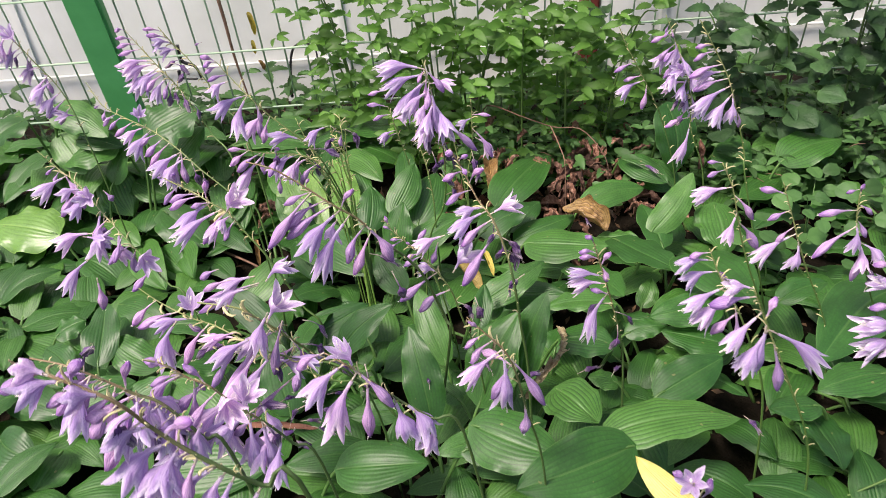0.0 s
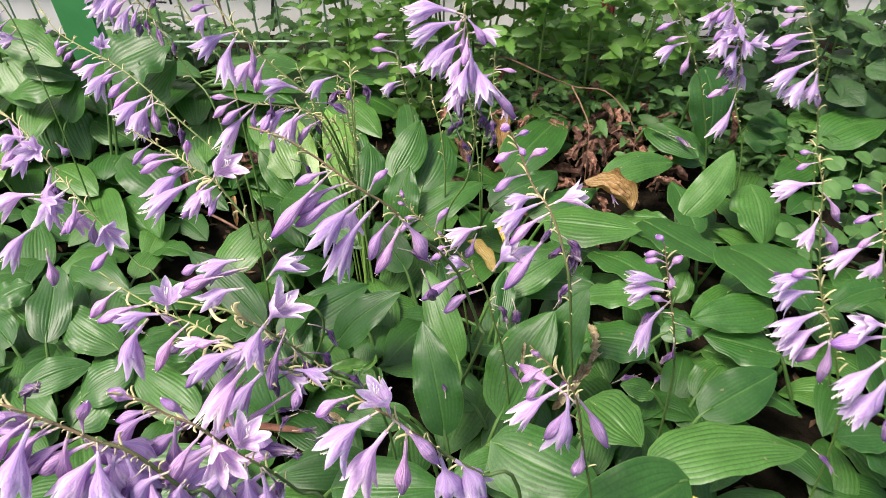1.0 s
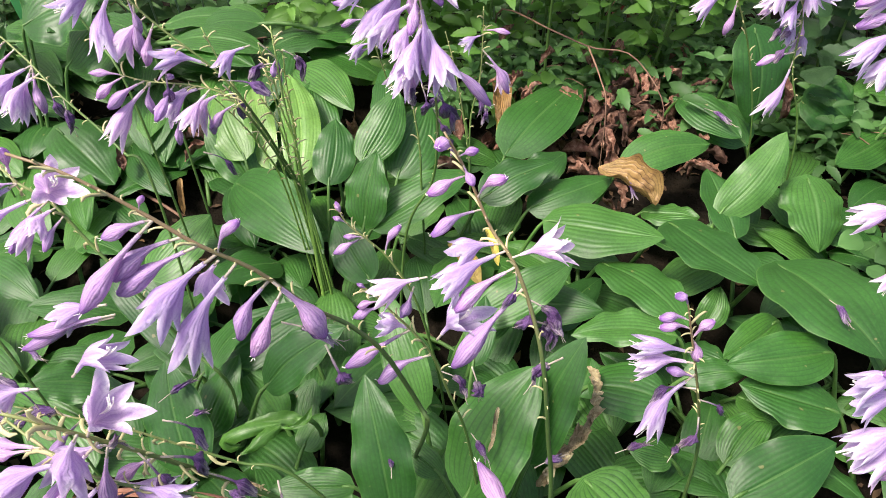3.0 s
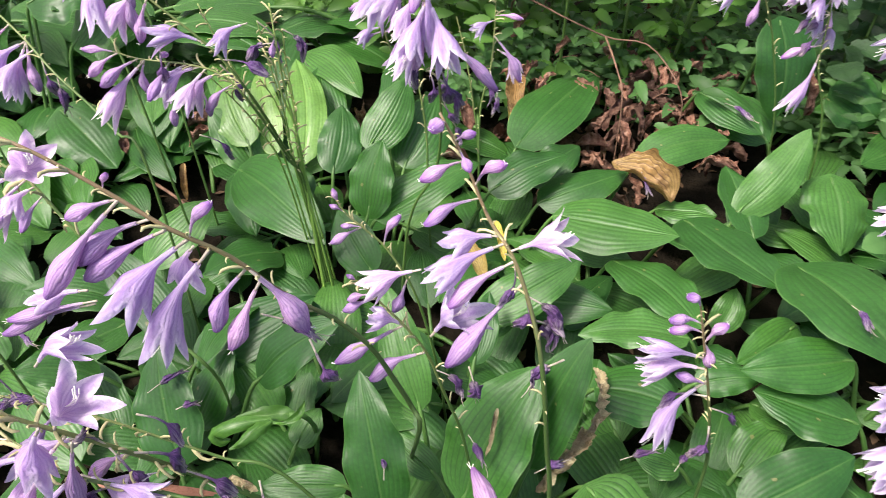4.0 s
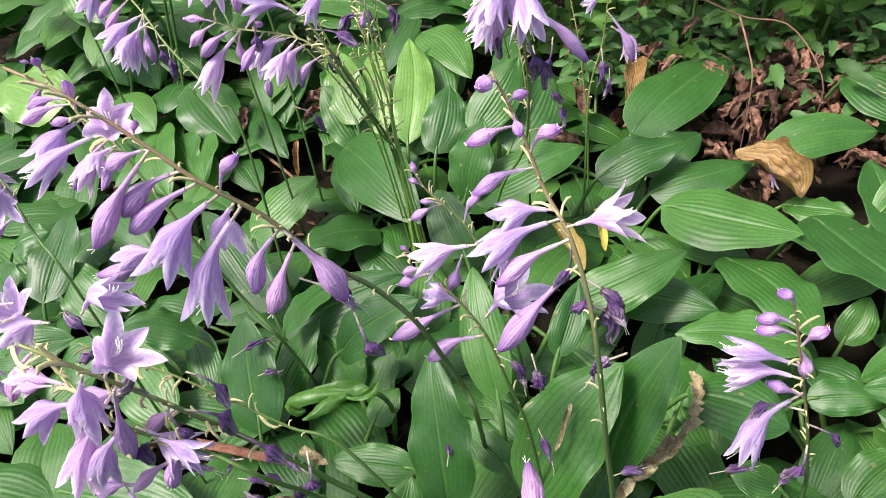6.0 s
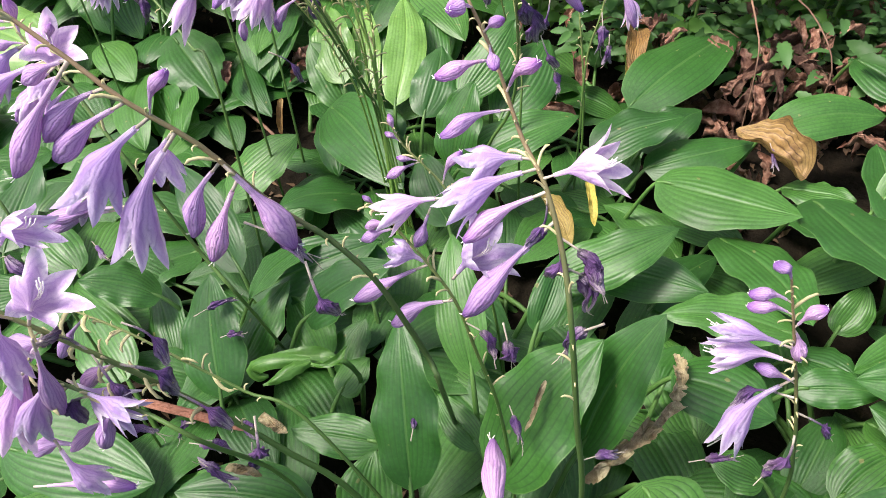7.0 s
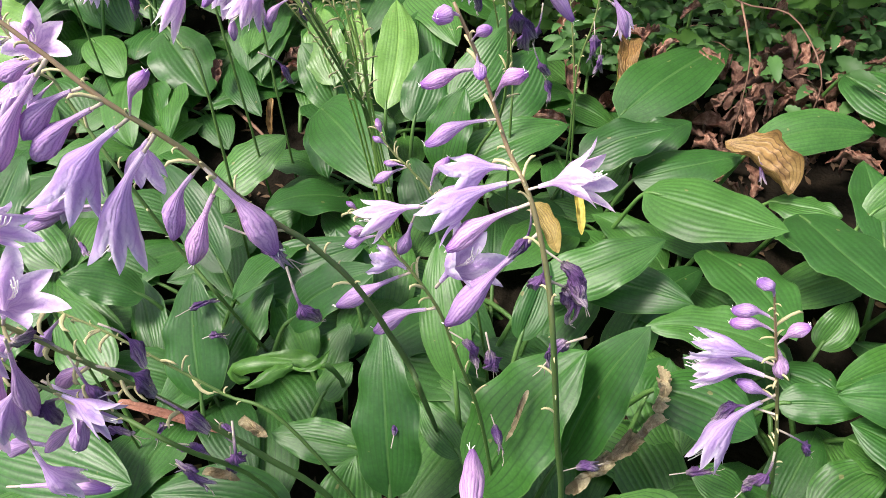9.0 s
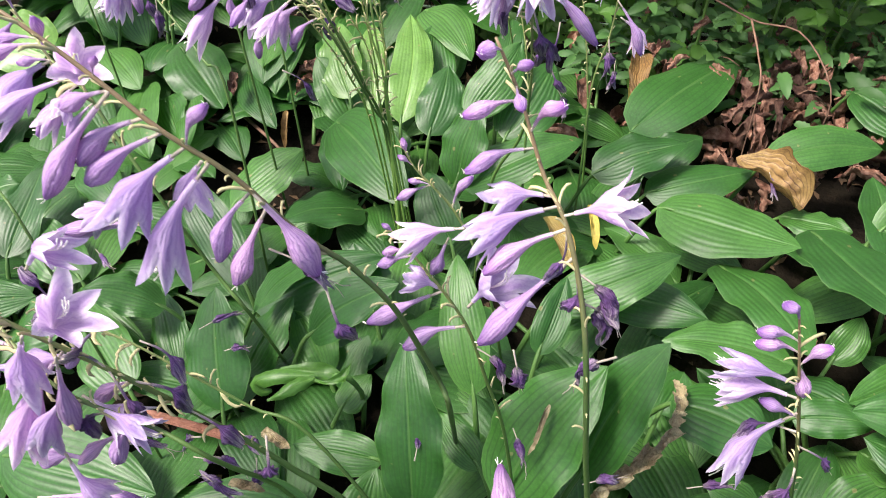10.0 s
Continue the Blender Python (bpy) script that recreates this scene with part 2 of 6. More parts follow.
def tube(points, radii, sides=8):
    """Vertices and faces of a closed tube along the points."""
    pts = [Vector(p) for p in points]
    verts, up = [], Vector((0.31, 0.17, 0.93))
    for i, p in enumerate(pts):
        d = (pts[min(i + 1, len(pts) - 1)] - pts[max(i - 1, 0)]).normalized()
        a = d.cross(up)
        if a.length < 1e-4:
            a = d.cross(Vector((1, 0, 0)))
        a.normalize()
        b = d.cross(a)
        for j in range(sides):
            w = 2 * math.pi * j / sides
            verts.append(p + (a * math.cos(w) + b * math.sin(w)) * radii[i])
    faces = grid_faces(len(pts), sides, 0, True)
    faces.append(tuple(reversed(range(sides))))
    faces.append(tuple(range((len(pts) - 1) * sides, len(pts) * sides)))
    return verts, faces


def glide(points, n):
    """n points evenly along a smooth curve through the given ones."""
    p = [Vector(q) for q in points]
    p = [p[0] * 2 - p[1], *p, p[-1] * 2 - p[-2]]
    out = []
    for k in range(n):
        s = k / (n - 1) * (len(p) - 3)
        i = min(int(s), len(p) - 4)
        f = s - i
        a, b, c, d = p[i:i + 4]
        out.append(0.5 * (2 * b + (c - a) * f + (2 * a - 5 * b + 4 * c - d) * f * f + (3 * b - a - 3 * c + d) * f ** 3))
    return out


def frame_of(base, tip, up):
    """A pose at base whose y runs to tip and whose z leans to up."""
    y = (Vector(tip) - Vector(base)).normalized()
    x = y.cross(Vector(up)).normalized()
    z = x.cross(y)
    return Matrix.Translation(base) @ Matrix((x, y, z)).transposed().to_4x4()


def blade(length, width, arch, fold, wave, rng, ribs=6, rows=15, per_rib=4, relief=0.0009, twist=0.0, curl=0.0, sickle=0.0, dents=0.0):
    """A ribbed, pointed leaf blade along +y, its face to +z."""
    half = ribs * per_rib
    cols = 2 * half + 1
    verts, uv = [], []
    phase, lobes = rng.uniform(0, 6.28), rng.uniform(2.0, 3.5)
    peak = 0.40 ** 0.53 * 0.60 ** 0.80
    for i in range(rows):
        v = i / (rows - 1)
        w = width / 2 * (max(v, 0.0) ** 0.53 * (1 - v) ** 0.80 / peak)
        for j in range(cols):
            u = (j - half) / half
            a = abs(u)
            x = u * w + sickle * length * math.sin(math.pi * v)
            z = arch * length * 4 * v * (1 - v) + fold * a * w - 0.22 * a * a * w
            z += relief * (0.55 + 0.75 * noise.noise(Vector((u * 3.1 + phase, v * 2.3, phase)))) * (abs(math.sin(math.pi * ribs * a)) ** 0.8 - 0.5) * min(1, 3 * (1 - v)) * min(1, 4 * v) * (1 - 0.4 * a)
            z += dents * noise.noise(Vector((u * 1.3 + phase * 3, v * 2.6, phase))) * min(1, 4 * v)
            z -= 0.0012 * math.exp(-(u / 0.05) ** 2) * (1 - v)
            z += wave * width * a ** 3 * math.sin(lobes * 6.28 * v + phase + (0.9 if u > 0 else 0)) * math.sin(math.pi * v)
            z += twist * u * w * (v - 0.4)
            y = v * length + 0.05 * width * (-a * a * (1 - v) * 1.6 * (1 if v < 0.35 else 0.35))
            if curl:
                z -= curl * length * max(0, v - 0.6) ** 2 * 4
            verts.append(Vector((x, y, z)))
            uv.append((0.5 + u / 2, v))
    return verts, grid_faces(rows, cols), uv


def hosta_plant(x, y):
    ob = new("hosta_plant")
    ob.location = (x, y, 0)
    tagged(ob, "green hosta clump with ribbed oval leaves in dark soil", "plant", "hostas in the bed")
    return ob


leaf_rng = random.Random(11)


def hosta_leaf(plant, base, tip, width, mat=None, label="", arch=None, fold=None, turn=0.0, curl=0.0, lean_to=None):
    """A blade from base to tip, on a stalk that rises from the plant's crown."""
    rng = leaf_rng
    base, tip = Vector(base), Vector(tip)
    length = (tip - base).length
    lean = Vector((rng.uniform(-0.22, 0.22), -0.38 + rng.uniform(-0.12, 0.12), 1.0))
    if lean_to:
        lean = Vector((lean_to[0] + rng.uniform(-0.15, 0.15), lean_to[1] + rng.uniform(-0.15, 0.15), 1.0))
    m = frame_of(base, tip, lean)
    verts, faces, uv = blade(length, width, rng.uniform(0.03, 0.10) if arch is None else arch, rng.uniform(0.02, 0.30) if fold is None else fold,
                             rng.uniform(0.02, 0.085), rng, twist=rng.uniform(-0.45, 0.45) + turn, sickle=rng.uniform(-0.06, 0.06), relief=rng.uniform(0.0005, 0.0014), rows=19, dents=rng.uniform(0.001, 0.004), curl=curl)
    count = len(faces)
    away = (base - tip).normalized()
    flat = Vector((away.x, away.y, 0))
    flat = flat.normalized() if flat.length > 0.05 else Vector((0, -1, 0))
    root = Vector((base.x, base.y, -0.01)) + flat * min(0.06, 0.35 * base.z + 0.02)
    knee = base + flat * 0.012 - Vector((0, 0, 0.016))
    inv = m.inverted()
    line = glide([inv @ q for q in (root, root * 0.45 + knee * 0.55, knee, base, base + (tip - base) * 0.12 + Vector((0, 0, 0.001)))], 11)
    pv, pf = tube(line, [0.0034 - 0.0019 * k / 10 for k in range(11)], 6)
    off = len(verts)
    verts += pv
    uv += [(0.25, 0.0)] * len(pv)
    faces += [tuple(off + k for k in f) for f in pf]
    me = mesh_from("leaf", verts, faces, [mat or HOSTA, PETIOLE], [0] * count + [1] * len(pf), uv)
    back = plant.matrix_basis.inverted()
    return child("leaf", me, plant, back @ m, label)


# flowers: shared meshes along +y, one unit long
def torn_leaf(plant):
    """A young blade torn into a rolled lobe, a pointed lobe and a twisted tail."""
    strips = [  # line, half widths, cupping
        ([(-0.144, 0.826, 0.124), (-0.161, 0.827, 0.128), (-0.181, 0.822, 0.130), (-0.205, 0.822, 0.124)], (0.004, 0.014, 0.015, 0.004), 0.2),
        ([(-0.168, 0.816, 0.136), (-0.192, 0.808, 0.139), (-0.211, 0.803, 0.134), (-0.220, 0.802, 0.124), (-0.215, 0.802, 0.116), (-0.208, 0.806, 0.114)], (0.005, 0.013, 0.014, 0.013, 0.009, 0.003), -0.25),
        ([(-0.167, 0.814, 0.137), (-0.178, 0.801, 0.140), (-0.189, 0.791, 0.136), (-0.201, 0.787, 0.128)], (0.008, 0.013, 0.009, 0.002), -0.3),
        ([(-0.169, 0.812, 0.136), (-0.155, 0.809, 0.139), (-0.146, 0.813, 0.141), (-0.140, 0.819, 0.143), (-0.139, 0.831, 0.143)], (0.003, 0.003, 0.007, 0.007, 0.0005), 0.35),
    ]
    verts, faces, uv = [], [], []
    rows, cols = 18, 9
    for n, (line, widths, cup) in enumerate(strips):
        pts = glide(line, rows)
        off = len(verts)
        for i, p in enumerate(pts):
            d = (pts[min(i + 1, rows - 1)] - pts[max(i - 1, 0)]).normalized()
            side = d.cross(Vector((0.0, -0.5, 1.0))).normalized()
            over = side.cross(d)
            at = i / (rows - 1) * (len(widths) - 1)
            k = min(int(at), len(widths) - 2)
            w = widths[k] + (widths[k + 1] - widths[k]) * (at - k)
            for j in range(cols):
                u = 2 * j / (cols - 1) - 1
                fray = 1 + 0.22 * noise.noise(Vector((i * 0.45, n * 7.0 + (3 if u > 0 else 0), 0)))
                verts.append(p + side * u * w * 0.52 * fray + over * (cup * w * u * u + 0.003 * noise.noise(Vector((u * 1.5, i * 0.3, n * 5.0)))) - Vector(plant.location))
                uv.append((0.5 + u * 0.3 + 0.01, i / (rows - 1)))
        faces += grid_faces(rows, cols, off)
    pv, pf = tube(glide([q - Vector(plant.location) for q in (Vector((-0.150, 0.850, 0.0)), Vector((-0.140, 0.845, 0.07)), Vector((-0.142, 0.830, 0.120)), Vector((-0.155, 0.826, 0.127)))], 8), [0.0026] * 8, 6)
    off, count = len(verts), len(faces)
    verts += pv
    uv += [(0.25, 0.0)] * len(pv)
    faces += [tuple(off + k for k in f) for f in pf]
    child("leaf", mesh_from("leaf", verts, faces, [TENDER, PETIOLE], [0] * count + [1] * len(pf), uv), plant, None, "curled and torn young hosta leaf")


def flower_mesh(kind, seed):
    rng = random.Random(seed)
    verts, faces, uv, index = [], [], [], []

    def add(v, f, mat, coords=None):
        off = len(verts)
        verts.extend(v)
        faces.extend(tuple(off + k for k in q) for q in f)
        uv.extend(coords or [(0.1, 0.3)] * len(v))
        index.extend([mat] * len(f))

    sag = {"open": 0.10, "star": 0.05, "bud": 0.07, "tiny": 0.03, "wilt": 0.20, "rag": 0.16}[kind] * rng.uniform(0.6, 1.4)

    def axis(s):
        return Vector((0, s, sag * math.sin(math.pi * min(1, s * 1.05)) ** 1.2))

    neck = {"open": 0.14, "star": 0.16, "bud": 0.15, "tiny": 0.14, "wilt": 0.20, "rag": 0.30}[kind]
    thick = {"open": 0.017, "star": 0.019, "bud": 0.019, "tiny": 0.03, "wilt": 0.020, "rag": 0.017}[kind]
    pv, pf = tube([axis(neck * k / 5) for k in range(6)], [thick * (1.1 - 0.2 * k / 5) for k in range(6)], 6)
    add(pv, pf, 1)
    seg = 60 if kind in ("open", "star") else 24
    rings, ringuv = [], []

    def rough_at(th, s, size, shift):
        return noise.noise(Vector((math.cos(th) * size, s * size * 1.4 + shift, math.sin(th) * size + seed)))

    if kind in ("open", "star"):
        rows = 24
        wide_open = kind == "star"
        reach = 0.82 if wide_open else 0.86
        belly = rng.uniform(0.16, 0.19) if wide_open else rng.uniform(0.112, 0.148)
        flare = rng.uniform(0.10, 0.17) if wide_open else rng.uniform(0.02, 0.11)
        bend = [rng.uniform(-0.05, 0.09) for _ in range(6)]
        grow = [rng.uniform(0.86, 1.06) for _ in range(6)]
        for i in range(rows):
            s = i / (rows - 1)
            for j in range(seg):
                th = 2 * math.pi * j / seg
                which = ((j + 5) // 10) % 6
                ph = abs(((j + 5) % 10 - 5) / 5.0)  # 0 in the middle of a lobe, 1 in the notch
                lobe = max(0.0, (s - 0.60) / 0.40)
                ss = s - lobe * 0.40 * (0.64 * ph + 0.08 * ph ** 3) - lobe ** 2 * (1 - ph) * (1 - grow[which]) * 0.5
                k = min(1, max(0, (ss - 0.20) / 0.46))
                r = 0.026 + 0.012 * min(1, ss / 0.3) + belly * k * k * (3 - 2 * k)
                out = max(0, (ss - 0.60) / 0.40)
                r += flare * out ** 1.3 + bend[which] * out ** 2 * (1 - 0.6 * ph)
                r *= 1 + 0.09 * math.cos(3 * th) * lobe + 0.055 * math.cos(6 * th) * (1 - lobe) * k
                r *= 1 - 0.10 * lobe * ph * ph
                r *= 1 + (0.13 * rough_at(th, s, 1.3, 0) + 0.06 * rough_at(th, s, 4.5, 9)) * ss
                y = neck + ss * reach - 0.15 * out ** 2.2 * (flare + bend[which] * (1 - ph))
                rings.append(axis(y) + Vector((math.cos(th) * r, 0, math.sin(th) * r)))
                ringuv.append((j / seg + 0.25 / 3, s))
        add(rings, grid_faces(rows, seg, 0, True), 0, ringuv)
        for k in range(6):
            a = k * 1.05 + rng.uniform(-0.3, 0.3)
            rr = rng.uniform(0.02, 0.05)
            end = rng.uniform(0.88, 1.03)
            pts = [axis(0.55) + Vector((math.cos(a) * rr * q, (end - 0.55) * q, math.sin(a) * rr * q + 0.09 * max(0, q - 0.75) - 0.04 * math.sin(3.1 * q))) for q in (0, 0.3, 0.6, 0.8, 1.0)]
            sv, sf = tube(pts, [0.004, 0.0035, 0.0035, 0.0045, 0.008], 4)
            add(sv, sf, 2)
    elif kind == "wilt":
        # spent flower: a shrivelled, streaky body on a limp pale neck
        rows, bow = 24, rng.uniform(-0.28, 0.28)
        fat, flat = rng.uniform(0.080, 0.110), rng.uniform(0.5, 0.75)
        begin = rng.uniform(0.26, 0.42)
        for i in range(rows):
            s = i / (rows - 1)
            k = min(1, max(0, (s - begin) / 0.24))
            r = 0.024 + fat * k * k * (3 - 2 * k) * (1 - 0.72 * max(0, (s - 0.66) / 0.34) ** 1.5)
            for j in range(seg):
                th = 2 * math.pi * j / seg
                crease = 0.26 * math.sin(7 * th + 2.2 * math.sin(5 * s) + seed) + 0.55 * rough_at(th, s, 2.4, 3) + 0.32 * rough_at(th, s, 8.0, 5)
                q = r * (1 + crease * k)
                rings.append(axis(neck + (1 - neck) * s) + Vector((bow * s * s + math.cos(th) * q, 0.03 * rough_at(th, s, 5.0, 8) * k, math.sin(th) * q * flat)))
                ringuv.append((j / seg, min(0.95, 0.02 + 0.28 * s / begin if s < begin else 0.30 + 0.62 * (s - begin) / (1 - begin))))
        fs = grid_faces(rows, seg, 0, True)
        fs.append(tuple(range((rows - 1) * seg, rows * seg)))
        add(rings, fs, 0, ringuv)
        for k in range(2):
            a = rng.uniform(0, 6.28)
            pts = [axis(0.97) + Vector((bow, 0, 0)), axis(1.0) + Vector((bow + math.cos(a) * 0.04, 0.04, math.sin(a) * 0.04)), axis(1.0) + Vector((bow + math.cos(a) * 0.10, 0.05, math.sin(a) * 0.10))]
            sv, sf = tube(pts, [0.008, 0.007, 0.005], 4)
            add(sv, sf, 1)
    elif kind == "rag":
        # limp crumpled ribbons hanging from the withered tube
        for piece in range(3):
            rows, wide = 16, rng.uniform(0.05, 0.10)
            lean, sway, turn, reach = rng.uniform(-0.15, 0.15), rng.uniform(0, 6.28), rng.uniform(-3.5, 3.5), rng.uniform(0.72, 1.0)
            v, uvs = [], []
            for i in range(rows):
                s = i / (rows - 1)
                c = axis(neck + (reach - neck) * s) + Vector((lean * s * s + 0.05 * math.sin(6 * s + sway) * s, 0, 0.06 * math.cos(5 * s + sway) * s))
                w = (0.020 + wide * math.sin(math.pi * min(1, 0.05 + s * 0.95)) ** 0.7) * (1 - 0.35 * s)
                for j in range(12):
                    th = 2 * math.pi * j / 12
                    q = w * (1 + 0.8 * noise.noise(Vector((math.cos(th) * 2.6, s * 8 + piece * 5, math.sin(th) * 2.6 + seed))))
                    x, z = math.cos(th) * q * 1.25, math.sin(th) * q * 0.35
                    a = turn * s + piece * 1.1
                    v.append(c + Vector((x * math.cos(a) - z * math.sin(a), 0.03 * noise.noise(Vector((j, s * 9, seed))), x * math.sin(a) + z * math.cos(a))))
                    uvs.append((j / 12, 0.1 + 0.85 * s))
            fs = grid_faces(rows, 12, 0, True)
            fs.append(tuple(range((rows - 1) * 12, rows * 12)))
            add(v, fs, 0, uvs)
        for k in range(2):
            a = rng.uniform(0, 6.28)
            pts = [axis(0.8), axis(0.95) + Vector((math.cos(a) * 0.05, 0.03, math.sin(a) * 0.05)), axis(1.0) + Vector((math.cos(a) * 0.12, 0.06, math.sin(a) * 0.10))]
            sv, sf = tube(pts, [0.008, 0.007, 0.006], 4)
            add(sv, sf, 1)
    else:
        rows = 18
        fat = {"bud": 0.098, "tiny": 0.13}[kind] * rng.uniform(0.85, 1.1)
        for i in range(rows):
            s = i / (rows - 1)
            y = neck + (1 - neck) * s
            k = min(1, max(0, (s - 0.22) / 0.46))
            r = 0.025 + 0.010 * min(1, s / 0.3) + fat * k * k * (3 - 2 * k) * (1 - 0.95 * max(0, (s - 0.66) / 0.34) ** 1.8)
            for j in range(seg):
                th = 2 * math.pi * j / seg
                q = r * (1 - 0.09 * abs(math.cos(3 * th)) ** 4 + (0.18 * rough_at(th, s, 2.0, 3) + 0.06 * rough_at(th, s, 6.0, 5)) * (1 if kind == "bud" else 0.4))
                rings.append(axis(y) + Vector((0.03 * math.sin(4 * s + seed) * s, 0, 0)) + Vector((math.cos(th) * q, 0, math.sin(th) * q * 0.9)))
                ringuv.append((j / seg, 0.08 + 0.72 * s))
        fs = grid_faces(rows, seg, 0, True)
        fs.append(tuple(range((rows - 1) * seg, rows * seg)))
        add(rings, fs, 0, ringuv)
        if kind == "bud":
            for k in range(3):
                a = rng.uniform(0, 6.28)
                pts = [axis(0.97), axis(1.0) + Vector((math.cos(a) * 0.02, 0.015, math.sin(a) * 0.02)), axis(1.0) + Vector((math.cos(a) * 0.05, 0.03, math.sin(a) * 0.05 + 0.02))]
                sv, sf = tube(pts, [0.007, 0.005, 0.005], 4)
                add(sv, sf, 2)
    mats = [{"open": LILAC, "star": LILAC, "bud": BUD, "tiny": BUD, "wilt": WILTED, "rag": WILTED}[kind], PEDICEL, STAMEN]
    return mesh_from("flower", verts, faces, mats, index, uv)


FLOWERS = {k: [flower_mesh(k, 7 + i * 13) for i in range(n)] for k, n in (("open", 10), ("star", 5), ("bud", 8), ("tiny", 3), ("wilt", 7), ("rag", 6))}
NAMES = {"open": "flower", "star": "flower", "bud": "flower_bud", "tiny": "flower_bud", "wilt": "wilted_flower", "rag": "wilted_flower"}
bv, bf = tube([(0, 0, 0), (0, 0.3, 0.10), (0, 0.6, 0.12), (0, 0.85, 0.0), (0, 0.96, -0.24)], [0.09, 0.11, 0.10, 0.09, 0.03], 6)
BRACT_MESH = mesh_from("bract", bv, bf, [BRACT])
bloom_rng = random.Random(5)


def flower_stalk(plant, points, foot, red=False, radius=0.0014, pale=False, hooks=0):
    """A bare flowering stem through the points, from the ground at foot, with a bract at each old joint."""
    rng = bloom_rng
    pts = glide([(foot[0], foot[1], -0.01), *points], 40)
    rad = [radius * (1.15 - 0.72 * k / 39) for k in range(40)]
    v, f = tube(pts, rad, 8)
    ox = Vector(plant.location)
    me = mesh_from("flower_stalk", [q - ox for q in v], f, [STEM_RED if red else STEM_SUNLIT if pale else STEM], None, [(0.5, k // 8 / 39) for k in range(len(v))])
    ob = child("flower_stalk", me, plant)
    plant["label"] = "hosta clump with ribbed leaves and leaning lilac flower stems"
    ob["label"] = "tall bare flower stem with pale bracts"
    line = [q - ox for q in pts]
    total = sum((line[k + 1] - line[k]).length for k in range(39))
    n = max(4, int(total / 0.019))
    for k in range(n):
        s = 0.28 + 0.70 * (k + rng.uniform(0.1, 0.9)) / n
        i = int(s * 39)
        d = (line[min(i + 1, 39)] - line[i]).normalized()
        side = d.orthogonal()
        side.rotate(Matrix.Rotation(rng.uniform(0, 6.28), 3, d))
        size, slim = (rng.uniform(0.009, 0.015), 0.6) if rng.random() < 0.45 else (rng.uniform(0.003, 0.007), 1.0)
        m = frame_of(line[i], line[i] + side * 0.8 + d * rng.uniform(0.3, 1.6), d)
        child("bract", BRACT_MESH, ob, m @ Matrix.Diagonal((size * slim, size, size * slim, 1)))
    # limp stalks left behind by fallen flowers
    hook_rng = random.Random(hooks * 7 + int(radius * 1e5))
    for k in range(hooks):
        i = int((0.42 + 0.52 * (k + hook_rng.uniform(0.1, 0.9)) / hooks) * 39)
        d = (line[min(i + 1, 39)] - line[i]).normalized()
        way = Vector((hook_rng.uniform(-0.7, 0.7), hook_rng.uniform(-0.8, 0.3), hook_rng.uniform(-0.9, 0.7)))
        size = hook_rng.uniform(0.013, 0.021)
        child("old_pedicel", BRACT_MESH, ob, frame_of(line[i], line[i] + way, d) @ Matrix.Diagonal((size * 0.5, size, size * 0.8, 1)))
    return ob, line, ox


def bloom(stalk, base, tip, kind, label=""):
    ob, line, ox = stalk
    rng = bloom_rng
    base, tip = Vector(base) - ox, Vector(tip) - ox
    near = min(line, key=lambda q: (q - base).length)
    if (near - base).length < 0.02:
        base = near
    tip = tip + Vector((0, rng.uniform(-0.20, 0.16), 0)) * (tip - base).length * 0.5
    if kind == "star":
        tip = base + ((tip - base).normalized() * 0.7 + Vector((0.1, -0.12, 0.18))).normalized() * min(0.048, max(0.036, (tip - base).length))
    if kind == "wilt" and rng.random() < 0.35:
        kind = "rag"
    if kind in ("wilt", "rag"):
        tip = base + (tip - base) * min(1.9, max(1.0, 0.040 / max(0.001, (tip - base).length)))
    length = (tip - base).length
    up = Vector((rng.uniform(-0.3, 0.3), rng.uniform(-0.3, 0.3), 1))
    if abs((tip - base).normalized().z) > 0.97:
        up = Vector((0.4, -1, 0.2))
    m = frame_of(base, tip, up)
    w = {"open": max(length, 0.042), "star": max(length, 0.038), "bud": max(length, 0.03), "tiny": length, "wilt": max(length * 0.9, 0.030), "rag": max(length * 0.9, 0.026)}[kind]
    w = min(w, 0.046 if kind == "bud" else 0.054) * rng.uniform(0.9, 1.1)
    child(NAMES[kind], rng.choice(FLOWERS[kind]), ob, m @ Matrix.Diagonal((w, length, w, 1)), label)


def bloom_run(stalk, start, end, count):
    """Flowers all along a stretch of the stem, open low down and in bud towards its end."""
    ob, line, ox = stalk
    rng = bloom_rng
    for k in range(count):
        s = start + (end - start) * (k + rng.uniform(0.2, 0.8)) / count
        p = line[int(s * 39)]
        part_way = (s - start) / (end - start)
        kind = rng.choice(["open", "open", "open", "star", "bud", "bud", "wilt"]) if part_way < 0.65 else rng.choice(["open", "bud", "bud"]) if part_way < 0.85 else rng.choice(["bud", "tiny"])
        size = {"open": 0.052, "star": 0.042, "bud": 0.043, "tiny": 0.02, "wilt": 0.032}[kind] * rng.uniform(0.85, 1.1)
        d = Vector((rng.uniform(-0.9, 0.35), rng.uniform(-0.7, 0.35), rng.uniform(-1.0, -0.30))).normalized()
        if kind == "star":
            d = Vector((rng.uniform(-0.6, 0.9), -0.5, rng.uniform(-0.2, 0.6))).normalized()
        m = frame_of(p, p + d, Vector((0, -0.2, 1)))
        w = size * (1.0 if kind == "open" else 0.95)
        child(NAMES[kind], rng.choice(FLOWERS[kind]), ob, m @ Matrix.Diagonal((w, size, w, 1)))


# ---- ground, fence and wall ----
def ground_height(x, y):
    return 0.012 * noise.noise(Vector((x * 7, y * 7, 0))) + 0.006 * noise.noise(Vector((x * 31, y * 31, 4)))


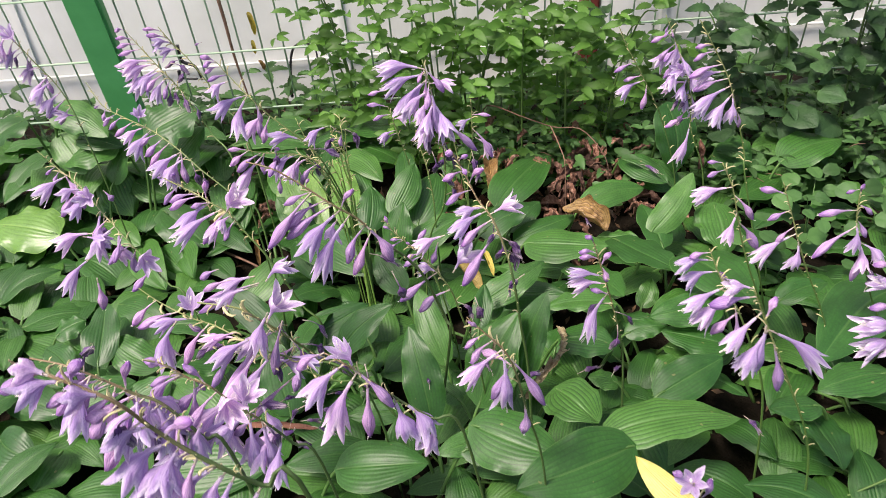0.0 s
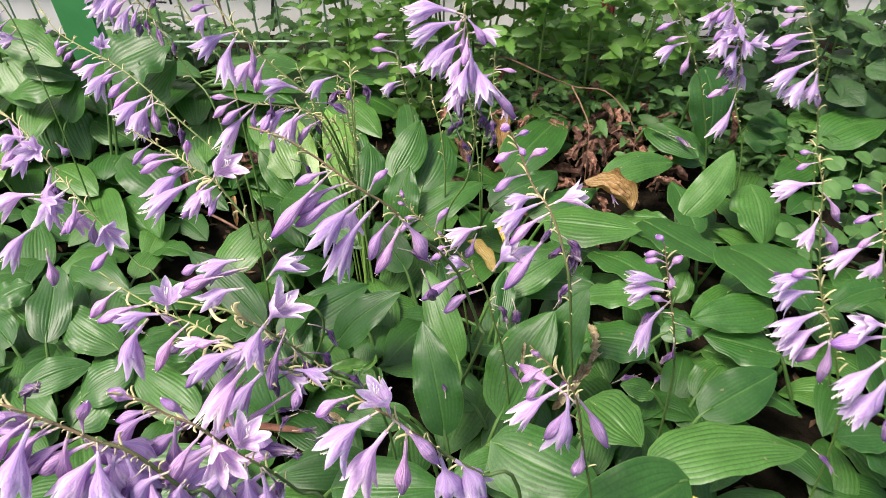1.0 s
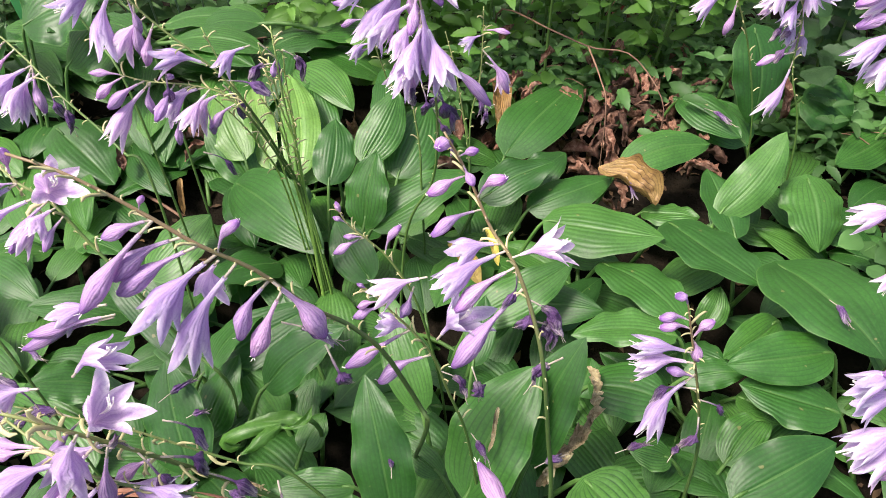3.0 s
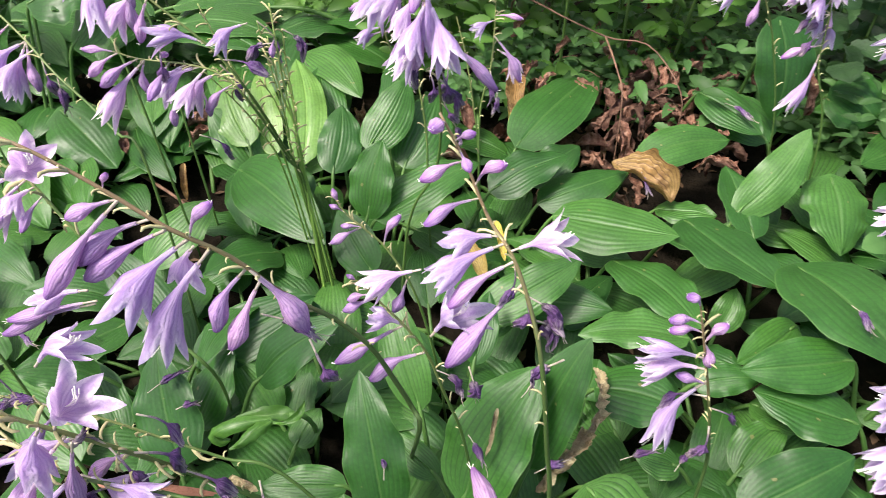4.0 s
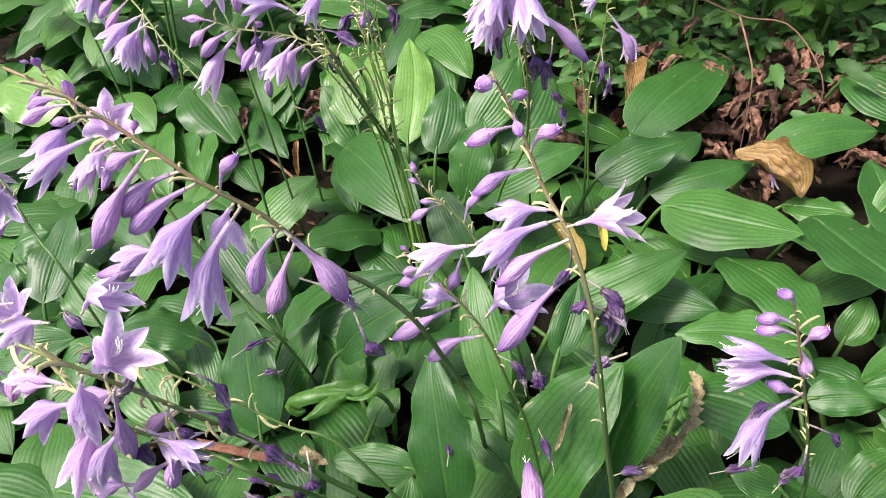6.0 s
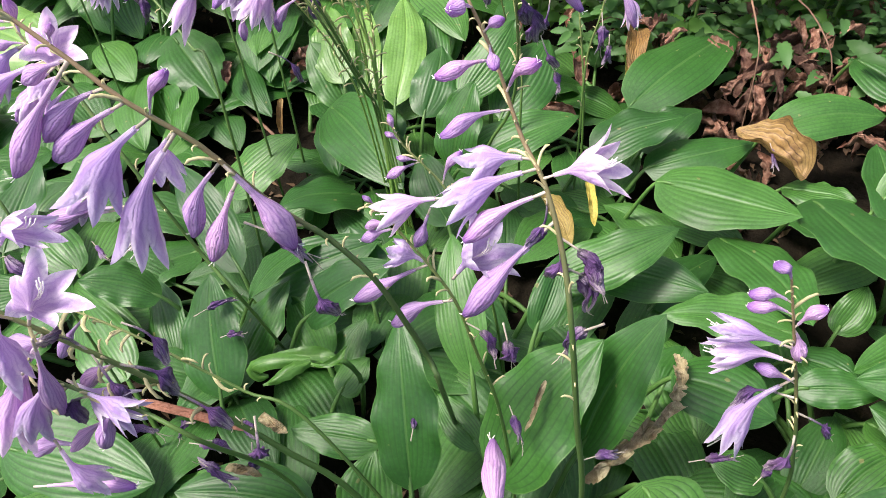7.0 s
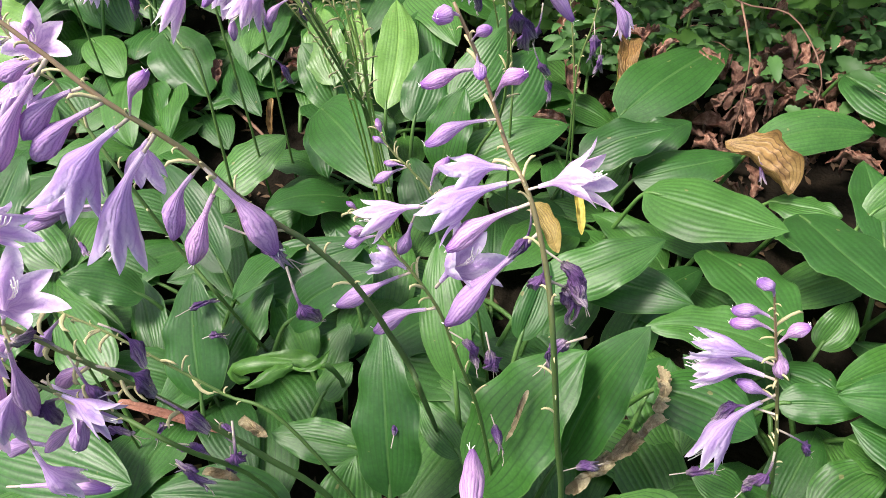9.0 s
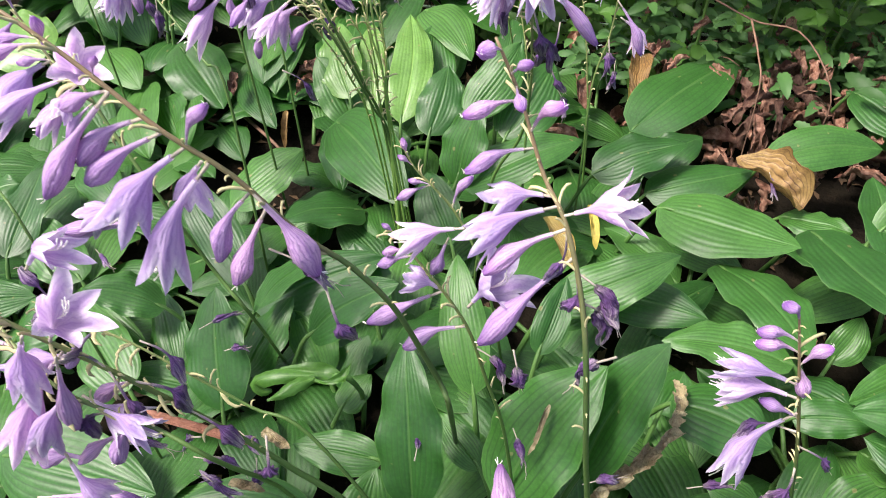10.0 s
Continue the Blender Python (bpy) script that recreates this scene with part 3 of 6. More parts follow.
xs = [-400, -60, -12, -4] + [-2.4 + 0.03 * k for k in range(161)] + [4, 12, 60, 400]
ys = [-400, -60, -12, -3] + [-0.4 + 0.03 * k for k in range(95)] + [4, 12, 60, 400]
gv = [(x, y, ground_height(x, y) if -2.4 <= x <= 2.4 and -0.4 <= y <= 2.4 else 0.0) for y in ys for x in xs]
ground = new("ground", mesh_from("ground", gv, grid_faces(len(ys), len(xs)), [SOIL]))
tagged(ground, "dark bare garden soil, deepened for the shade between the leaves", "ground", kind="structure")


def box(x0, x1, y0, y1, z0, z1, bevel=0.0):
    bm = bmesh.new()
    bmesh.ops.create_cube(bm, size=1, matrix=Matrix.Translation(((x0 + x1) / 2, (y0 + y1) / 2, (z0 + z1) / 2)) @ Matrix.Diagonal((x1 - x0, y1 - y0, z1 - z0, 1)))
    if bevel:
        bmesh.ops.bevel(bm, geom=bm.edges[:], offset=bevel, segments=2, affect="EDGES")
    return bm


def from_bm(name, bm, mat):
    me = bpy.data.meshes.new(name)
    bm.to_mesh(me)
    bm.free()
    me.materials.append(mat)
    return me


WALL_Y = 2.15
wall = new("wall_back", from_bm("wall_back", box(-5, 5, WALL_Y, WALL_Y + 0.12, -0.05, 2.6), WALL))
tagged(wall, "white painted panel wall behind the fence", "wall", kind="structure")
for k in range(-4, 6):
    child("panel_joint", from_bm("panel_joint", box(k * 0.92 - 0.32, k * 0.92 - 0.305, WALL_Y - 0.006, WALL_Y - 0.0005, 0, 2.6), WALL), wall)
for z in (0.13, 0.47):
    child("panel_rail", from_bm("panel_rail", box(-5, 5, WALL_Y - 0.012, WALL_Y - 0.007, z, z + 0.007, 0.002), WALL), wall)

door_post = new("door_post", from_bm("door_post", box(0.338, 0.385, 1.96, 2.0, -0.02, 2.2, 0.004), RUST))
tagged(door_post, "dark red painted post against the wall", "post")
pale_post = new("corner_strip", from_bm("corner_strip", box(0.389, 0.415, 1.965, 2.0, -0.02, 2.2, 0.003), WALL))
tagged(pale_post, "narrow white strip beside the red post", "post")

FENCE_Y, LEAN = 1.76, 0.15


def on_fence(x, z, forward=0.0):
    return Vector((x, FENCE_Y - LEAN * z - forward, z))


fence = new("wire_fence")
tagged(fence, "green coated welded wire fence", "fence")
wire_v = mesh_from("wire", *tube([on_fence(0, 0), on_fence(0, 1.2)], [0.0021] * 2, 6), [FENCE])
for k in range(-32, 33):
    child("wire", wire_v, fence, Matrix.Translation((k * 0.05 + 0.012, 0, 0)))
wire_h = mesh_from("cross_wire", *tube([(-1.7, 0, 0), (1.7, 0, 0)], [0.0026] * 2, 6), [FENCE])
for z in (0.045, 0.195, 0.345, 0.495, 0.645, 0.795, 0.945, 1.095):
    q = on_fence(0, z, 0.005)
    child("cross_wire", wire_h, fence, Matrix.Translation((0, q.y, q.z - 0.03)) @ Matrix.Rotation(0.0, 4, "Y"))
post = from_bm("fence_post", box(-0.039, 0.039, -0.03, 0.0, -0.1, 1.3, 0.006), POST)
lean_m = Matrix.Translation((-0.79, FENCE_Y - 0.012, 0)) @ Matrix.Rotation(math.atan(LEAN), 4, "X")
child("fence_post", post, fence, lean_m, "flat green painted steel post")


# ---- hostas ----
p = hosta_plant(-0.290, 1.511)
hosta_leaf(p, (-0.255, 1.467, 0.150), (-0.155, 1.339, 0.150), 0.064)
p = hosta_plant(-0.595, 0.845)
hosta_leaf(p, (-0.509, 0.904, 0.050), (-0.385, 0.856, 0.060), 0.056)
hosta_leaf(p, (-0.442, 0.711, 0.060), (-0.280, 0.708, 0.070), 0.083)
hosta_leaf(p, (-0.598, 0.922, 0.080), (-0.614, 1.034, 0.120), 0.063)
hosta_leaf(p, (-0.503, 0.917, 0.070), (-0.595, 0.976, 0.090), 0.062)
hosta_leaf(p, (-0.593, 0.833, 0.080), (-0.514, 0.868, 0.090), 0.050)
hosta_leaf(p, (-0.516, 0.831, 0.070), (-0.457, 0.862, 0.090), 0.062)
hosta_leaf(p, (-0.642, 0.915, 0.080), (-0.706, 0.970, 0.080), 0.047)
hosta_leaf(p, (-0.712, 0.863, 0.080), (-0.611, 0.815, 0.080), 0.061)
hosta_leaf(p, (-0.608, 0.841, 0.070), (-0.536, 0.791, 0.070), 0.059)
hosta_leaf(p, (-0.683, 0.771, 0.080), (-0.615, 0.732, 0.080), 0.064)
hosta_leaf(p, (-0.595, 0.762, 0.060), (-0.605, 0.694, 0.060), 0.071)
hosta_leaf(p, (-0.622, 0.975, 0.050), (-0.603, 1.053, 0.070), 0.081)
hosta_leaf(p, (-0.526, 0.804, 0.050), (-0.486, 0.858, 0.070), 0.069)
p = hosta_plant(-0.246, 0.838)
hosta_leaf(p, (-0.267, 0.804, 0.070), (-0.293, 0.880, 0.150), 0.070, lean_to=(-0.25, -0.45))
hosta_leaf(p, (-0.269, 0.853, 0.060), (-0.232, 0.912, 0.120), 0.052, lean_to=(-0.25, -0.45))
hosta_leaf(p, (-0.190, 0.871, 0.060), (-0.234, 0.909, 0.100), 0.048, lean_to=(-0.25, -0.45))
hosta_leaf(p, (-0.276, 0.911, 0.090), (-0.157, 0.975, 0.130), 0.065, lean_to=(-0.25, -0.45))
hosta_leaf(p, (-0.191, 0.864, 0.130), (-0.107, 0.882, 0.200), 0.052, lean_to=(-0.25, -0.45))
hosta_leaf(p, (-0.350, 0.849, 0.040), (-0.413, 0.925, 0.070), 0.048, lean_to=(-0.25, -0.45))
hosta_leaf(p, (-0.368, 0.801, 0.070), (-0.462, 0.871, 0.080), 0.061)
hosta_leaf(p, (-0.169, 0.862, 0.050), (-0.158, 0.912, 0.080), 0.043, lean_to=(-0.25, -0.45))
torn_leaf(p)
hosta_leaf(p, (-0.160, 0.837, 0.060), (-0.139, 0.867, 0.080), 0.035, lean_to=(-0.25, -0.45))
hosta_leaf(p, (-0.301, 0.932, 0.100), (-0.415, 1.026, 0.150), 0.052, lean_to=(-0.25, -0.35))
hosta_leaf(p, (-0.222, 0.972, 0.120), (-0.254, 0.872, 0.130), 0.040, lean_to=(-0.25, -0.35))
hosta_leaf(p, (-0.375, 0.888, 0.090), (-0.445, 0.868, 0.120), 0.048, lean_to=(-0.25, -0.35))
s = flower_stalk(p, [(-0.189, 0.790, 0.230), (-0.211, 0.790, 0.281), (-0.236, 0.790, 0.351), (-0.260, 0.800, 0.386), (-0.280, 0.810, 0.412), (-0.300, 0.815, 0.425), (-0.321, 0.830, 0.431), (-0.349, 0.850, 0.434), (-0.374, 0.870, 0.435)], foot=(-0.259, 0.911), hooks=6)  # cross
bloom(s, (-0.274, 0.800, 0.421), (-0.250, 0.795, 0.445), "star")
bloom(s, (-0.305, 0.820, 0.430), (-0.298, 0.815, 0.455), "bud")
bloom(s, (-0.315, 0.820, 0.434), (-0.351, 0.815, 0.419), "bud")
bloom(s, (-0.318, 0.830, 0.422), (-0.353, 0.825, 0.423), "bud")
bloom(s, (-0.302, 0.810, 0.426), (-0.343, 0.805, 0.389), "open")
bloom(s, (-0.301, 0.815, 0.422), (-0.322, 0.810, 0.423), "bud")
bloom(s, (-0.288, 0.800, 0.418), (-0.351, 0.795, 0.382), "open")
bloom(s, (-0.287, 0.800, 0.414), (-0.313, 0.795, 0.382), "bud")
bloom(s, (-0.279, 0.795, 0.411), (-0.309, 0.790, 0.383), "open")
bloom(s, (-0.348, 0.845, 0.434), (-0.368, 0.840, 0.412), "bud")
bloom(s, (-0.349, 0.850, 0.439), (-0.347, 0.845, 0.452), "bud")
bloom(s, (-0.367, 0.865, 0.436), (-0.375, 0.860, 0.441), "tiny")
bloom(s, (-0.274, 0.790, 0.410), (-0.285, 0.785, 0.388), "bud")
bloom(s, (-0.275, 0.795, 0.415), (-0.289, 0.790, 0.396), "open")
bloom(s, (-0.258, 0.790, 0.319), (-0.332, 0.790, 0.297), "bud")
bloom(s, (-0.260, 0.790, 0.316), (-0.344, 0.790, 0.279), "bud")
bloom(s, (-0.261, 0.790, 0.330), (-0.309, 0.790, 0.306), "open")
s = flower_stalk(p, [(-0.301, 0.990, 0.285), (-0.330, 1.010, 0.310), (-0.359, 1.030, 0.328), (-0.395, 1.050, 0.352), (-0.433, 1.080, 0.374), (-0.478, 1.110, 0.395), (-0.526, 1.140, 0.405), (-0.576, 1.180, 0.413), (-0.606, 1.210, 0.444)], foot=(-0.300, 0.970))  # leaner
bloom(s, (-0.564, 1.170, 0.411), (-0.575, 1.165, 0.393), "bud")
bloom(s, (-0.579, 1.180, 0.417), (-0.590, 1.175, 0.411), "tiny")
bloom(s, (-0.533, 1.140, 0.407), (-0.555, 1.135, 0.390), "bud")
bloom(s, (-0.517, 1.130, 0.405), (-0.543, 1.125, 0.383), "bud")
bloom(s, (-0.488, 1.110, 0.399), (-0.527, 1.105, 0.378), "open")
bloom(s, (-0.476, 1.105, 0.397), (-0.518, 1.100, 0.355), "open")
bloom(s, (-0.468, 1.100, 0.394), (-0.498, 1.095, 0.375), "bud")
bloom(s, (-0.454, 1.090, 0.388), (-0.488, 1.085, 0.362), "bud")
bloom(s, (-0.444, 1.085, 0.381), (-0.483, 1.080, 0.348), "bud")
bloom(s, (-0.429, 1.070, 0.377), (-0.479, 1.065, 0.337), "open")
bloom(s, (-0.423, 1.065, 0.377), (-0.450, 1.060, 0.312), "open")
bloom(s, (-0.423, 1.060, 0.378), (-0.456, 1.055, 0.322), "open")
bloom(s, (-0.500, 1.120, 0.399), (-0.492, 1.115, 0.420), "star")
bloom(s, (-0.423, 1.070, 0.371), (-0.426, 1.065, 0.323), "bud")
bloom(s, (-0.409, 1.060, 0.360), (-0.406, 1.055, 0.330), "wilt")
bloom(s, (-0.391, 1.050, 0.345), (-0.390, 1.045, 0.319), "wilt")
bloom(s, (-0.549, 1.150, 0.413), (-0.569, 1.145, 0.392), "bud")
s = flower_stalk(p, [(-0.365, 1.130, 0.298), (-0.405, 1.170, 0.351), (-0.426, 1.180, 0.391), (-0.450, 1.200, 0.423), (-0.467, 1.200, 0.452), (-0.491, 1.210, 0.481), (-0.519, 1.220, 0.520)], foot=(-0.340, 1.110))  # uplean
bloom(s, (-0.504, 1.210, 0.512), (-0.532, 1.205, 0.513), "bud")
bloom(s, (-0.500, 1.210, 0.502), (-0.534, 1.205, 0.499), "bud")
bloom(s, (-0.497, 1.210, 0.490), (-0.534, 1.205, 0.486), "bud")
bloom(s, (-0.483, 1.200, 0.478), (-0.537, 1.195, 0.463), "open")
bloom(s, (-0.475, 1.200, 0.466), (-0.531, 1.195, 0.426), "open")
bloom(s, (-0.469, 1.190, 0.465), (-0.512, 1.185, 0.426), "open")
bloom(s, (-0.459, 1.190, 0.452), (-0.492, 1.185, 0.407), "open")
bloom(s, (-0.457, 1.190, 0.444), (-0.475, 1.185, 0.415), "bud")
bloom(s, (-0.453, 1.190, 0.440), (-0.464, 1.185, 0.400), "wilt")
bloom(s, (-0.446, 1.190, 0.427), (-0.440, 1.185, 0.406), "wilt")
bloom(s, (-0.453, 1.200, 0.469), (-0.437, 1.195, 0.461), "wilt")
bloom(s, (-0.435, 1.190, 0.404), (-0.427, 1.185, 0.392), "wilt")
bloom(s, (-0.514, 1.220, 0.518), (-0.534, 1.215, 0.522), "bud")
bloom(s, (-0.480, 1.200, 0.473), (-0.531, 1.195, 0.450), "open")
bloom(s, (-0.466, 1.190, 0.459), (-0.500, 1.185, 0.431), "bud")
bloom(s, (-0.449, 1.190, 0.433), (-0.452, 1.185, 0.398), "wilt")
s = flower_stalk(p, [(-0.340, 0.770, 0.294), (-0.372, 0.790, 0.327), (-0.411, 0.820, 0.358), (-0.438, 0.840, 0.382), (-0.468, 0.870, 0.395), (-0.513, 0.920, 0.408), (-0.548, 0.950, 0.416), (-0.580, 0.970, 0.437)], foot=(-0.301, 0.746), radius=0.0011)  # leftmid
bloom(s, (-0.478, 0.830, 0.348), (-0.534, 0.830, 0.289), "open")
bloom(s, (-0.470, 0.840, 0.377), (-0.523, 0.840, 0.358), "open")
bloom(s, (-0.483, 0.830, 0.314), (-0.489, 0.830, 0.264), "bud")
bloom(s, (-0.485, 0.840, 0.373), (-0.465, 0.840, 0.360), "star")
bloom(s, (-0.448, 0.860, 0.427), (-0.442, 0.860, 0.410), "bud")
bloom(s, (-0.502, 0.900, 0.415), (-0.532, 0.900, 0.397), "open")
bloom(s, (-0.485, 0.880, 0.402), (-0.515, 0.880, 0.379), "open")
bloom(s, (-0.455, 0.830, 0.348), (-0.444, 0.830, 0.344), "bud")
bloom_run(s, 0.30, 0.95, 18)
p = hosta_plant(-0.683, 1.425)
hosta_leaf(p, (-0.625, 1.367, 0.100), (-0.516, 1.280, 0.058), 0.096)
hosta_leaf(p, (-0.658, 1.397, 0.090), (-0.655, 1.318, 0.080), 0.085)
hosta_leaf(p, (-0.694, 1.433, 0.135), (-0.613, 1.407, 0.100), 0.065)
hosta_leaf(p, (-0.686, 1.393, 0.070), (-0.616, 1.328, 0.060), 0.053)
hosta_leaf(p, (-0.630, 1.392, 0.070), (-0.514, 1.297, 0.060), 0.081)
hosta_leaf(p, (-0.709, 1.436, 0.231), (-0.819, 1.404, 0.203), 0.108)
p = hosta_plant(-0.694, 1.060)
hosta_leaf(p, (-0.699, 1.000, 0.080), (-0.656, 1.026, 0.090), 0.050)
hosta_leaf(p, (-0.635, 1.105, 0.060), (-0.525, 1.037, 0.060), 0.054)
p = hosta_plant(0.333, 1.061)
hosta_leaf(p, (0.226, 0.926, 0.140), (0.119, 0.925, 0.140), 0.050, lean_to=(0.32, -0.05))
hosta_leaf(p, (0.362, 1.020, 0.150), (0.417, 0.880, 0.160), 0.120, lean_to=(0.12, -0.45))
hosta_leaf(p, (0.338, 1.156, 0.110), (0.429, 1.239, 0.183), 0.056, lean_to=(0.40, -0.10))
p = hosta_plant(0.031, 0.788)
hosta_leaf(p, (0.067, 0.784, 0.130), (0.112, 0.837, 0.242), 0.054, lean_to=(-0.25, -0.45))
hosta_leaf(p, (-0.016, 0.797, 0.080), (-0.063, 0.835, 0.090), 0.031)
hosta_leaf(p, (-0.036, 0.858, 0.100), (-0.076, 0.958, 0.170), 0.047)
hosta_leaf(p, (0.016, 0.885, 0.140), (0.029, 0.944, 0.180), 0.031)
hosta_leaf(p, (0.117, 0.763, 0.130), (0.161, 0.699, 0.130), 0.078)
hosta_leaf(p, (0.018, 0.702, 0.110), (-0.050, 0.680, 0.110), 0.035)
s = flower_stalk(p, [(0.072, 0.700, 0.212), (0.063, 0.700, 0.299), (0.055, 0.705, 0.367), (0.047, 0.720, 0.400), (0.035, 0.735, 0.429), (0.021, 0.750, 0.444), (0.007, 0.760, 0.476), (-0.006, 0.765, 0.501)], foot=(0.078, 0.700), red=True, radius=0.0017)  # main
bloom(s, (0.010, 0.745, 0.480), (-0.015, 0.745, 0.474), "bud")
bloom(s, (-0.001, 0.745, 0.482), (0.010, 0.745, 0.479), "tiny")
bloom(s, (0.017, 0.745, 0.467), (0.028, 0.745, 0.485), "bud")
bloom(s, (0.018, 0.745, 0.458), (-0.014, 0.745, 0.445), "bud")
bloom(s, (0.024, 0.740, 0.441), (-0.002, 0.740, 0.426), "open")
bloom(s, (0.024, 0.730, 0.444), (-0.012, 0.730, 0.412), "open")
bloom(s, (0.033, 0.740, 0.432), (0.070, 0.740, 0.441), "star")
bloom(s, (0.036, 0.725, 0.432), (0.000, 0.725, 0.402), "bud")
bloom(s, (0.040, 0.725, 0.418), (-0.001, 0.725, 0.348), "bud")
bloom(s, (0.035, 0.730, 0.426), (0.033, 0.730, 0.412), "wilt")
bloom(s, (0.036, 0.730, 0.410), (0.043, 0.730, 0.388), "wilt")
bloom(s, (0.059, 0.725, 0.412), (0.062, 0.725, 0.385), "wilt")
bloom(s, (0.050, 0.720, 0.400), (0.054, 0.720, 0.377), "wilt")
bloom(s, (0.069, 0.720, 0.360), (0.058, 0.720, 0.341), "wilt")
bloom(s, (0.003, 0.750, 0.503), (-0.009, 0.750, 0.502), "bud")
bloom(s, (0.006, 0.750, 0.492), (0.012, 0.750, 0.499), "tiny")
s = flower_stalk(p, [(0.022, 0.757, 0.088), (0.015, 0.757, 0.167), (0.007, 0.757, 0.223), (-0.005, 0.757, 0.269), (-0.016, 0.757, 0.313), (-0.031, 0.757, 0.343), (-0.043, 0.757, 0.361), (-0.054, 0.757, 0.378), (-0.063, 0.757, 0.388)], foot=(0.025, 0.757))  # thin
bloom(s, (-0.052, 0.757, 0.384), (-0.064, 0.757, 0.389), "tiny")
bloom(s, (-0.045, 0.757, 0.372), (-0.070, 0.757, 0.353), "bud")
bloom(s, (-0.051, 0.757, 0.369), (-0.066, 0.757, 0.365), "tiny")
bloom(s, (-0.018, 0.757, 0.395), (-0.054, 0.757, 0.377), "open")
bloom(s, (-0.027, 0.757, 0.386), (-0.036, 0.757, 0.358), "bud")
bloom(s, (-0.030, 0.757, 0.344), (-0.055, 0.757, 0.349), "open")
bloom(s, (-0.035, 0.757, 0.340), (-0.079, 0.757, 0.305), "bud")
bloom(s, (-0.019, 0.757, 0.315), (-0.057, 0.757, 0.288), "bud")
bloom(s, (-0.012, 0.740, 0.353), (0.016, 0.740, 0.388), "star")
bloom(s, (0.012, 0.757, 0.302), (0.015, 0.757, 0.279), "wilt")
bloom(s, (-0.006, 0.757, 0.296), (-0.001, 0.757, 0.281), "wilt")
p = hosta_plant(-0.748, 1.352)
hosta_leaf(p, (-0.724, 1.399, 0.157), (-0.678, 1.441, 0.241), 0.060)
hosta_leaf(p, (-0.756, 1.359, 0.080), (-0.655, 1.285, 0.070), 0.063)
hosta_leaf(p, (-0.660, 1.306, 0.060), (-0.569, 1.156, 0.050), 0.072, lean_to=(-0.25, -0.45))
hosta_leaf(p, (-0.824, 1.300, 0.100), (-0.982, 1.354, 0.100), 0.114, SUNLIT)
p = hosta_plant(0.189, 1.168)
hosta_leaf(p, (0.230, 1.260, 0.110), (0.359, 1.300, 0.120), 0.061)
hosta_leaf(p, (0.263, 1.115, 0.130), (0.340, 0.984, 0.150), 0.084, lean_to=(0.12, -0.45))
hosta_leaf(p, (0.174, 1.053, 0.120), (0.240, 0.929, 0.150), 0.070, lean_to=(0.15, -0.40))
p = hosta_plant(-0.042, 0.736)
hosta_leaf(p, (-0.056, 0.736, 0.110), (-0.081, 0.819, 0.210), 0.056, lean_to=(-0.25, -0.45))
hosta_leaf(p, (0.010, 0.754, 0.120), (0.072, 0.819, 0.225), 0.078, lean_to=(-0.25, -0.45))
hosta_leaf(p, (-0.099, 0.777, 0.090), (-0.178, 0.773, 0.090), 0.038)
hosta_leaf(p, (0.000, 0.707, 0.130), (0.107, 0.646, 0.130), 0.086)
s = flower_stalk(p, [(-0.080, 0.700, 0.149), (-0.121, 0.690, 0.221), (-0.147, 0.684, 0.258), (-0.177, 0.675, 0.300), (-0.198, 0.665, 0.336), (-0.219, 0.655, 0.369), (-0.238, 0.650, 0.391), (-0.279, 0.655, 0.397)], foot=(-0.051, 0.707), radius=0.0021, hooks=12)  # thick
bloom(s, (-0.226, 0.670, 0.359), (-0.175, 0.670, 0.404), "star")
bloom(s, (-0.204, 0.660, 0.415), (-0.172, 0.660, 0.432), "open")
bloom(s, (-0.207, 0.655, 0.351), (-0.294, 0.655, 0.226), "open")
bloom(s, (-0.201, 0.660, 0.351), (-0.255, 0.660, 0.316), "open")
bloom(s, (-0.209, 0.660, 0.322), (-0.185, 0.660, 0.312), "wilt")
bloom(s, (-0.219, 0.660, 0.308), (-0.184, 0.660, 0.284), "star")
bloom(s, (-0.240, 0.660, 0.296), (-0.273, 0.660, 0.235), "bud")
bloom(s, (-0.196, 0.660, 0.282), (-0.263, 0.660, 0.212), "bud")
bloom(s, (-0.247, 0.660, 0.226), (-0.302, 0.660, 0.195), "bud")
bloom(s, (-0.312, 0.650, 0.160), (-0.215, 0.650, 0.197), "bud")
bloom(s, (-0.181, 0.680, 0.345), (-0.168, 0.680, 0.334), "wilt")
bloom(s, (-0.174, 0.680, 0.325), (-0.173, 0.680, 0.297), "wilt")
bloom(s, (-0.121, 0.680, 0.274), (-0.121, 0.680, 0.247), "wilt")
bloom(s, (-0.172, 0.680, 0.228), (-0.158, 0.680, 0.223), "wilt")
bloom(s, (-0.165, 0.680, 0.286), (-0.145, 0.680, 0.269), "wilt")
bloom(s, (-0.234, 0.680, 0.217), (-0.199, 0.680, 0.226), "wilt")
bloom(s, (-0.246, 0.655, 0.438), (-0.268, 0.655, 0.427), "bud")
bloom(s, (-0.236, 0.655, 0.424), (-0.267, 0.655, 0.414), "bud")
bloom(s, (-0.222, 0.655, 0.411), (-0.258, 0.655, 0.390), "open")
bloom(s, (-0.186, 0.660, 0.339), (-0.194, 0.660, 0.356), "wilt")
bloom(s, (-0.194, 0.670, 0.313), (-0.225, 0.670, 0.286), "bud")
s = flower_stalk(p, [(-0.129, 0.740, 0.165), (-0.179, 0.742, 0.191), (-0.227, 0.743, 0.218), (-0.264, 0.743, 0.240), (-0.305, 0.743, 0.255), (-0.337, 0.743, 0.266)], foot=(-0.020, 0.715), hooks=9)  # leanb
